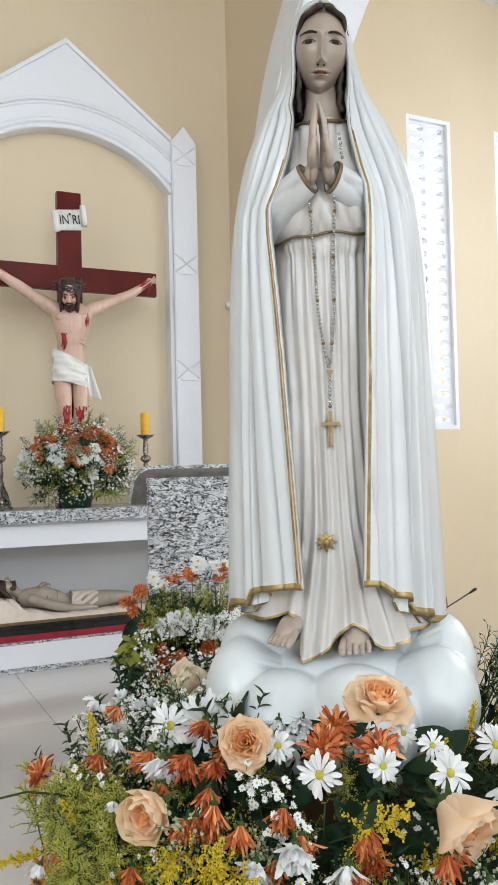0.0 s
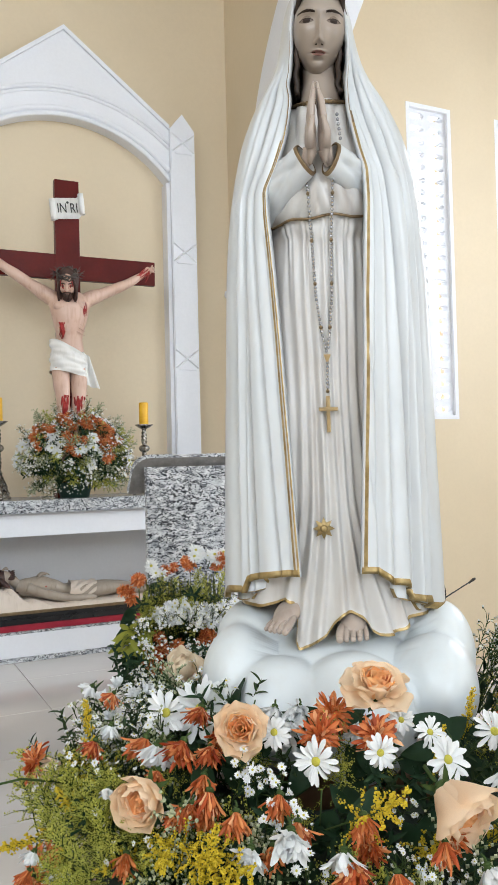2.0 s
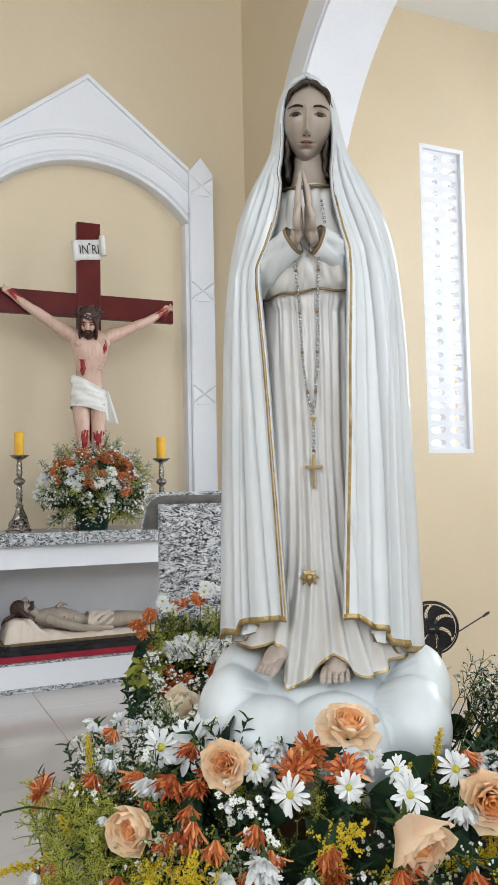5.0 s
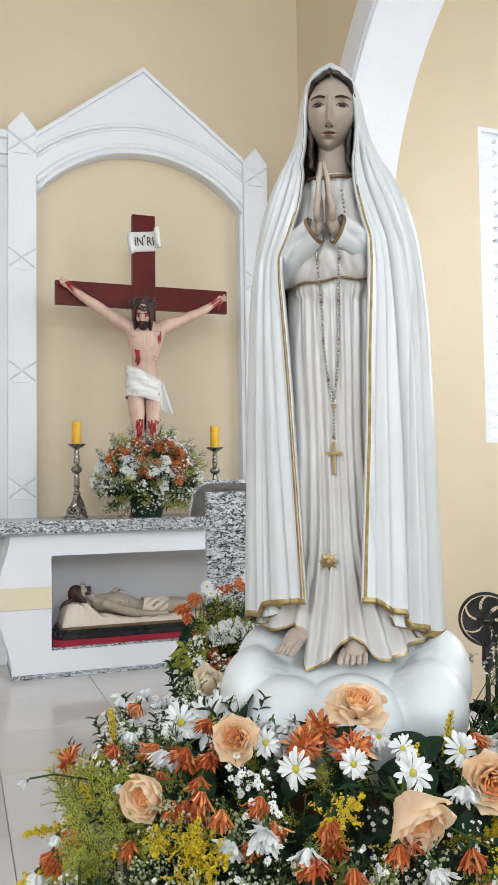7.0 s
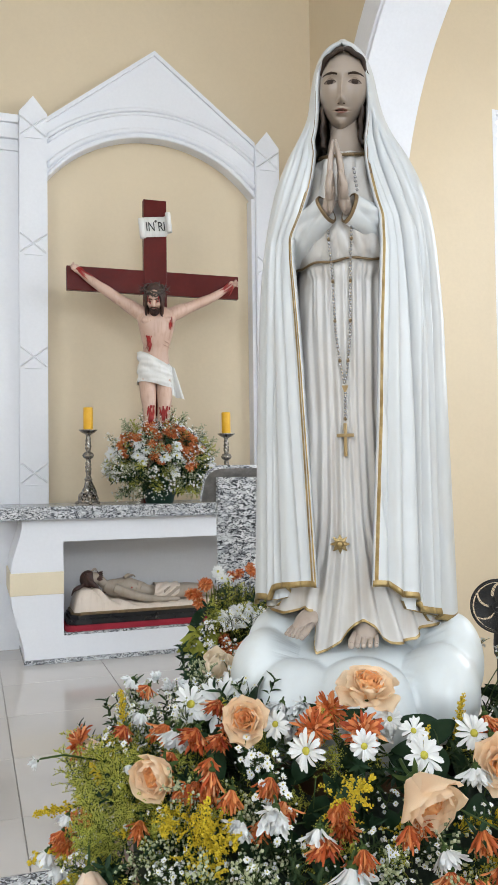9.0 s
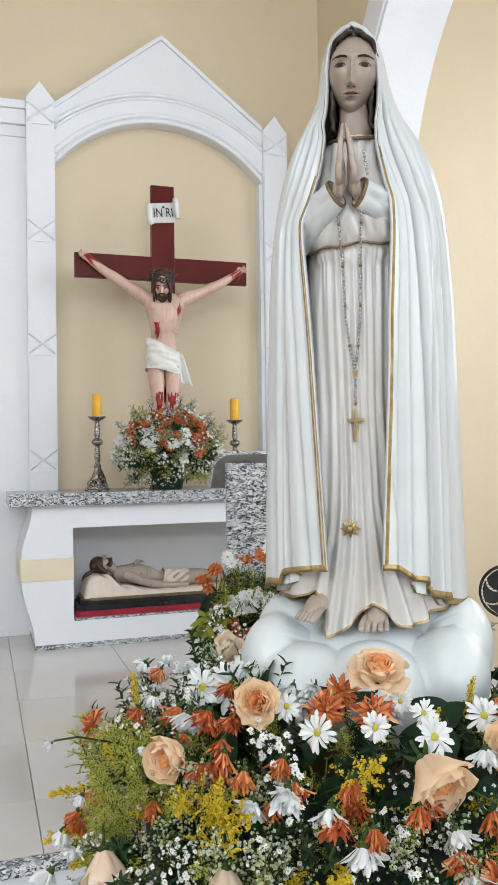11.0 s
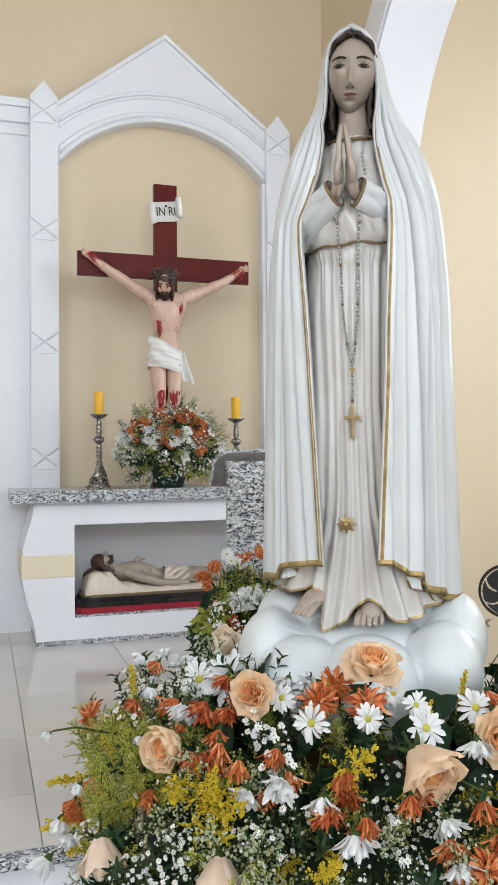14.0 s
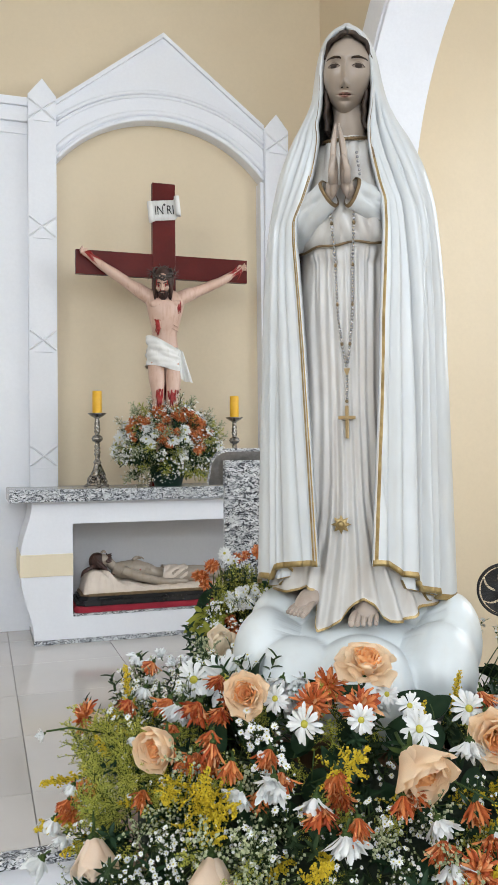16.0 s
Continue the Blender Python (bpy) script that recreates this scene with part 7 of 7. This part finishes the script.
    scatter(MUM[2:], 16, 0.012, (0.024, 0.030), (-1.6, -0.4), (0.36, 0.54), (-165, -40))
    scatter(DAISY[2:3], 7, 0.012, (0.026, 0.032), (-1.6, -0.4), (0.38, 0.54), (-165, -40))
    # green between the cloud and the blooms, and taller sprigs behind it
    scatter(BLADE, 34, -0.010, (0.5, 0.75), (0.2, 1.0), (0.25, 0.31), (-170, -20))
    scatter(DAISY[2:3], 9, 0.012, (0.026, 0.032), (-1.2, -0.4), (0.27, 0.32), (-140, -60))
    scatter(HAZE, 14, -0.06, (0.5, 0.7), (0.5, 1.4), (0.25, 0.31), (-170, -20))
    scatter(FROND, 36, -0.055, (0.6, 0.9), (0.5, 1.4), (0.23, 0.31), (-170, -20))
    scatter(ASTER, 18, -0.050, (0.8, 1.1), (0.8, 1.8), (0.30, 0.42), (-35, 15), 4)
    scatter(FROND, 20, -0.060, (0.8, 1.1), (0.8, 1.8), (0.30, 0.42), (-40, 15))
    scatter(MUM, 9, 0.045, (0.026, 0.031), (0.0, 0.9), (0.34, 0.44), (-60, -15))
    scatter(PLUME[2:], 7, -0.01, (0.9, 1.2), (1.5, 3.0), (0.32, 0.42), (-60, -15))
    scatter(HAZE, 12, -0.03, (0.8, 1.0), (1.0, 2.0), (0.32, 0.44), (-60, 0))
    scatter(DAISY[:2], 5, 0.02, (0.022, 0.028), (0.3, 0.9), (0.32, 0.45), (-45, 0))
    scatter(HAZE, 34, -0.090, (0.5, 0.8), (0.0, 0.8), (0.44, 0.55), (-130, -35))
    scatter(ASTER[2:], 14, -0.085, (0.6, 0.9), (0.0, 0.8), (0.44, 0.55), (-130, -35), 9)
    scatter(FROND, 40, -0.09, (0.6, 0.9), (0.0, 0.8), (0.44, 0.55), (-130, -35))
    scatter(ASTER[2:], 40, -0.080, (0.6, 0.9), (-0.1, 0.8), (0.38, 0.55), (-140, -30), 20)
    scatter([SPRAY], 46, -0.075, (0.7, 1.0), (-0.1, 0.8), (0.34, 0.55), (-150, -25))
    # open sprigs and half-closed white blooms at the back of the side away from the aisle
    for k in range(78):
        x = rng.uniform(0.735, 0.92)
        p = (x, rng.uniform(-0.60, -0.38), rng.uniform(0.65, 0.70) + 0.32 * (x - 0.72))
        planted((ASTER[0], FROND[1], SPRAY, ASTER[1], FROND[1])[k % 5], a, p, (rng.uniform(-0.5, 0.1), rng.uniform(-0.4, 0.1), 1.0), rng.uniform(0.7, 1.0), rng.random() * 6)
    for x, y, z in ((0.770, -0.44, 0.800), (0.800, -0.42, 0.812), (0.815, -0.46, 0.806), (0.765, -0.50, 0.790), (0.730, -0.52, 0.775), (0.84, -0.44, 0.80)):
        planted(DAISY[2], a, (x, y, z), (rng.uniform(-0.4, 0.2), -0.3, 0.9), 0.017, rng.random() * 6)
    # the yellow plumes that stand out
    for x, y, z, w, s, kind in ((0.905, -0.885, 0.765, (0, -0.8, 0.5), 0.75, 0), (1.13, -0.80, 0.785, (0.1, -0.2, 1), 0.62, 2), (1.055, -0.84, 0.765, (0.05, -0.2, 1), 0.60, 2), (0.83, -0.985, 0.70, (0, -0.8, 0.5), 0.8, 2),
                                (0.93, -1.03, 0.66, (0.4, -0.9, 0), 0.9, 1), (1.06, -0.99, 0.76, (0.7, -0.6, -0.3), 0.9, 1), (0.68, -0.66, 0.69, (-1, -0.35, -0.15), 0.9, 1), (0.68, -0.68, 0.67, (-0.9, -0.5, -0.3), 0.8, 2), (0.755, -0.86, 0.73, (-0.1, -0.6, 1), 0.75, 2), (0.725, -0.56, 0.76, (-0.1, -0.1, 1), 0.7, 2)):
        planted(PLUME[kind], a, (x, y, z), w, s, rng.random() * 6)
    # one large golden spray
    for x, y, z in ((0.727, -0.835, 0.755), (0.752, -0.862, 0.758), (0.776, -0.888, 0.755), (0.760, -0.895, 0.741), (0.745, -0.898, 0.725)):
        w = Vector((rng.uniform(-0.5, 0.3), -0.8, rng.uniform(-0.2, 0.5))).normalized()
        planted(PLUME[0], a, Vector((x, y, z)) - 0.055 * w, w, 0.62, rng.random() * 6)
    # feathery lime mass on the side away from the aisle
    for k in range(54):
        y = rng.uniform(-0.74, -0.50)
        x = rng.uniform(0.645, 0.745)
        z = rng.uniform(0.655, 0.715) + 0.6 * (x - 0.70)
        planted(HAZE[k % 2], a, (x, y, z), (rng.uniform(-0.4, 0.0), rng.uniform(-0.6, -0.1), rng.uniform(0.3, 0.9)), rng.uniform(0.5, 0.75), rng.random() * 6)
    for k in range(40):
        y = rng.uniform(-0.88, -0.70)
        planted((FROND + [ASTER[2]] + FROND + [HAZE[1]])[k % 6], a, (rng.uniform(0.64, 0.74), y, rng.uniform(0.52, 0.66)), (rng.uniform(-0.5, 0.0), rng.uniform(-0.9, -0.3), rng.uniform(0.0, 0.7)), rng.uniform(0.7, 0.95), rng.random() * 6)
    # white and rust blooms low on that side
    for x, y, z, kind in ((0.625, -0.74, 0.640, 2), (0.640, -0.78, 0.655, 2), (0.610, -0.70, 0.660, 2), (0.650, -0.70, 0.700, 2), (0.640, -0.82, 0.620, 2), (0.655, -0.85, 0.630, 2)):
        planted(DAISY[kind], a, (x, y, z), (-0.5, -0.7, -0.7 if kind == 2 else 0.3), 0.026, rng.random() * 6)
    for x, y, z, kind in ((0.640, -0.66, 0.690, 1), (0.620, -0.69, 0.690, 2), (0.700, -0.78, 0.735, 3), (0.790, -0.78, 0.800, 3), (0.815, -0.74, 0.815, 2)):
        planted(MUM[kind], a, (x, y, z), (-0.4, -0.7, -0.6 if kind > 1 else 0.4), 0.026, rng.random() * 6)
    for k in range(16):
        planted(FROND[k % 2], a, (rng.uniform(0.65, 0.72), rng.uniform(-0.86, -0.70), rng.uniform(0.54, 0.62)), (rng.uniform(-0.7, -0.1), rng.uniform(-0.9, -0.4), rng.uniform(0.0, 0.6)), rng.uniform(0.7, 0.95), rng.random() * 6)
    # clusters of larger asters
    for x, y, z in ((0.837, -0.811, 0.819), (0.846, -0.832, 0.815), (0.830, -0.794, 0.821), (0.854, -0.849, 0.814), (0.855, -0.905, 0.787), (0.843, -0.879, 0.796), (0.714, -0.873, 0.715), (0.699, -0.866, 0.705), (0.719, -0.897, 0.696),
                    (0.685, -0.871, 0.680), (0.707, -0.892, 0.683), (0.826, -0.875, 0.791), (0.936, -1.022, 0.721)):
        w = Vector((rng.uniform(-0.4, 0.2), -0.7, rng.uniform(0.4, 1.0))).normalized()
        planted(ASTER[0 if z < 0.75 else 1], a, Vector((x, y, z)) - 0.080 * w, w, 0.72, rng.random() * 6)
    for x, y, z, w, kind in ((0.672, -0.62, 0.705, (-1, -0.3, 0.1), 2), (0.688, -0.62, 0.690, (-1, -0.3, -0.4), 2)):
        planted(PLUME[kind], a, (x, y, z), w, 0.8, rng.random() * 6)
    planted(BUD, a, (0.682, -0.5, 0.737), (-0.7, -0.5, -0.1), 0.026, 1.0)
    for k in range(30):
        p = Vector((0.689, -0.7, 0.646)) + Vector((rng.uniform(-0.05, 0.08), rng.uniform(-0.05, 0.05), rng.uniform(-0.09, 0.01)))
        planted((FROND[0], FROND[1], FROND[0], FROND[1], SPRAY)[k % 5], a, p, (rng.uniform(-0.7, 0.2), -0.8, rng.uniform(0.0, 0.7)), rng.uniform(0.6, 0.9), rng.random() * 6)
    # one daisy on a bare stem that reaches out
    planted(DAISY[2], a, (0.592, -0.577, 0.755), (-0.9, -0.35, -0.25), 0.014, 1.0)
    tube_bm = tube(bmesh.new(), ((0.596, -0.575, 0.757), (0.63, -0.57, 0.757), (0.70, -0.56, 0.735)), 0.0016, 6)
    tube_bm.transform(Matrix.Translation((-1.10, 0.55, -LOW - 1.07)))
    part("stem", tube_bm, STEM, a, "bare green stem")
    return a


statue_flowers()


def altar_bouquet():
    a = holder("altar_bouquet", "round bouquet of white and rust blooms in a green pot", "flowers", (1.675, 3.44, 0.955))
    rng = random.Random(11)
    part("pot", lathe(bmesh.new(), ((0.085, 0), (0.09, 0.004), (0.108, 0.085), (0.112, 0.09), (0.100, 0.092)), 28), POT, a, "dark green plastic pot")
    c = Vector((1.675, 3.44, 1.17))

    def shell(front, k, el=None):
        az = radians(rng.uniform(180, 360))
        e = math.asin(rng.uniform(-0.75, 0.98)) if el is None else el
        d = Vector((math.cos(az) * math.cos(e), math.sin(az) * math.cos(e), math.sin(e)))
        return c + Vector((d.x * 0.345, d.y * 0.26, d.z * (0.33 if d.z > 0 else 0.20))) * k, d
    for meshes, n, k, size in ((FROND, 170, 0.58, (1.0, 1.4)), (HAZE, 34, 0.52, (1.2, 1.6)), (ASTER, 70, 0.74, (1.1, 1.6)), ([SPRAY], 44, 0.70, (1.1, 1.5)), (BLADE, 40, 0.6, (0.9, 1.3))):
        for i in range(n):
            p, d = shell(True, k * rng.uniform(0.9, 1.05))
            planted(rng.choice(meshes), a, p, d + Vector((0, -0.25, 0.25)), rng.uniform(*size), rng.random() * 6)
    # blooms stand in clumps of one colour
    for az, el, n, kind in ((262, 68, 13, 0), (240, 50, 9, 1), (285, 52, 13, 1), (305, 40, 11, 1), (318, 46, 11, 0), (258, 26, 9, 1), (280, 14, 10, 0), (236, 22, 8, 0), (215, 34, 8, 1), (198, 20, 9, 0), (336, 26, 10, 0), (300, 22, 12, 1), (228, 62, 8, 0), (345, 12, 6, 0), (190, 6, 5, 0), (275, 82, 8, 1)):
        for i in range(n):
            t, e = radians(az + rng.gauss(0, 8)), radians(el + rng.gauss(0, 7))
            d = Vector((math.cos(t) * math.cos(e), math.sin(t) * math.cos(e), math.sin(e)))
            p = c + Vector((d.x * 0.345, d.y * 0.26, d.z * 0.32)) * rng.uniform(0.95, 1.06)
            planted((MUM if kind else DAISY)[rng.choice((0, 1))], a, p, d + Vector((0, -0.35, 0.15)), rng.uniform(0.031, 0.042), rng.random() * 6)
    return a


POT = mottled("dark_green_plastic", (0.015, 0.05, 0.035), (0.02, 0.06, 0.04), 10, 120, 0.45)
altar_bouquet()


def lectern_flowers():
    """A tall arrangement in tiers: upright stems with blooms on top, a dense white tier, rust and asters below."""
    a = holder("lectern_bouquet", "tall bouquet of rust and white blooms before the lectern", "flowers", (1.44, 1.05, 0.0))
    rng = random.Random(19)
    part("vase", lathe(bmesh.new(), ((0.11, 0), (0.12, 0.01), (0.13, 0.26), (0.14, 0.29), (0.12, 0.295)), 28), POT, a, "dark green plastic vase")

    def facing(up=0.5):
        return (rng.uniform(-0.6, 0.2), -0.8, up + rng.uniform(-0.4, 0.4))
    # dark green body
    for k in range(130):
        t = rng.uniform(0, 2 * math.pi)
        q = rng.random() ** 0.5
        p = (1.42 + 0.17 * q * math.cos(t), rng.uniform(0.96, 1.12), 0.50 + 0.22 * q * math.sin(t))
        planted((FROND + BLADE)[k % 5], a, p, facing(0.7), rng.uniform(0.9, 1.4), rng.random() * 6)
    # upright thin stems behind the upper blooms
    stalk = ready("stem", tube(bmesh.new(), ((0, 0, 0), (0.004, 0.002, 0.10), (0.002, 0.006, 0.20)), (0.0022, 0.0019, 0.0014), 6), (STALK,))
    for k in range(150):
        x = rng.uniform(1.29, 1.58)
        p = (x, rng.uniform(0.94, 1.04), rng.uniform(0.53, 0.60))
        planted(stalk, a, p, (rng.gauss(0, 0.10), rng.gauss(0, 0.08), 1.0), rng.uniform(0.7, 0.95) + 0.3 * min(0.0, x - 1.36), rng.random() * 6)
    for k in range(34):
        planted((HAZE[k % 2], FROND[1])[k % 3 == 0], a, (rng.uniform(1.26, 1.58), rng.uniform(0.92, 1.0), rng.uniform(0.56, 0.66)), (rng.gauss(0, 0.15), -0.25, 1.0), rng.uniform(0.8, 1.2), rng.random() * 6)
    # blooms along the top
    for x, z, n, kind in ((1.478, 0.842, 6, 0), (1.530, 0.832, 6, 0), (1.58, 0.825, 4, 0), (1.330, 0.795, 5, 0), (1.273, 0.782, 3, 1), (1.225, 0.742, 3, 1), (1.385, 0.802, 2, 1), (1.435, 0.812, 3, 1), (1.555, 0.808, 3, 1), (1.24, 0.70, 1, 1)):
        for k in range(n):
            p = (x + rng.gauss(0, 0.012), 0.93 + rng.uniform(-0.02, 0.02), z + rng.gauss(0, 0.008))
            planted((MUM[k % 2] if kind else DAISY[(0, 3)[k % 2]]), a, p, facing(0.6), rng.uniform(0.020, 0.027), rng.random() * 6)
    # the dense white tier
    for x, z, n in ((1.345, 0.655, 18), (1.40, 0.672, 18), (1.45, 0.640, 18), (1.51, 0.622, 18), (1.57, 0.64, 12)):
        for k in range(n):
            p = (x + rng.gauss(0, 0.022), 0.90 + rng.uniform(-0.02, 0.02), z + rng.gauss(0, 0.020))
            planted(DAISY[(0, 1, 3)[k % 3]], a, p, facing(0.5), rng.uniform(0.015, 0.022), rng.random() * 6)
    # rust tier, with yellow-green leaves at its outer side
    for x, z, n in ((1.335, 0.548, 6), (1.280, 0.530, 4), (1.490, 0.570, 6), (1.400, 0.520, 3), (1.30, 0.500, 3), (1.37, 0.44, 4), (1.46, 0.47, 4)):
        for k in range(n):
            p = (x + rng.gauss(0, 0.016), 0.89 + rng.uniform(-0.02, 0.02), z + rng.gauss(0, 0.014))
            planted(MUM[k % 3], a, p, facing(0.3), rng.uniform(0.022, 0.030), rng.random() * 6)
    for k in range(30):
        p = (1.235 + rng.gauss(0, 0.022), 0.90 + rng.uniform(-0.02, 0.02), 0.585 + rng.gauss(0, 0.022))
        planted(YOUNG, a, p, (rng.uniform(-0.9, 0.3), -0.6, rng.uniform(-0.1, 0.9)), rng.uniform(0.5, 0.8), rng.random() * 6)
    # asters and sprigs below, down into the large arrangement
    for k in range(64):
        p = (rng.uniform(1.17, 1.52), rng.uniform(0.84, 0.93), rng.uniform(0.30, 0.48))
        planted(ASTER[k % 3] if k % 4 else FROND[0], a, p, facing(0.8), rng.uniform(1.0, 1.4), rng.random() * 6)
    for k in range(40):
        p = (rng.uniform(1.24, 1.56), rng.uniform(0.88, 0.94), rng.uniform(0.46, 0.62))
        planted(ASTER[k % 3], a, p, facing(0.7), rng.uniform(0.8, 1.1), rng.random() * 6)
    return a


lectern_flowers()

# ---- floor tiles, each its own piece ----
def floor_tiles():
    s, gap, x0 = 0.6, 0.003, -3.53
    bm = boxed((gap / 2, gap / 2, -0.01), (s - gap / 2, s - gap / 2, 0), 0.0015, 1)
    me = bpy.data.meshes.new("tile")
    bm.to_mesh(me)
    bm.free()
    me.materials.append(TILE)
    rows = [0.507 + 0.6 * j for j in range(6)]
    for i in range(11):
        for y in rows:
            x = x0 + i * s
            if x + s > SIDE + 0.1 or y + s < 0.75:
                continue
            t = new("tile", me)
            t.parent = floor
            t.location = (x, max(y, 0.711), 0)
            if y < 0.711:
                t.scale = (1, (y + s - 0.711) / s, 1)
            elif y + s > BACK:
                t.scale = (1, (BACK - y) / s, 1)


floor_tiles()
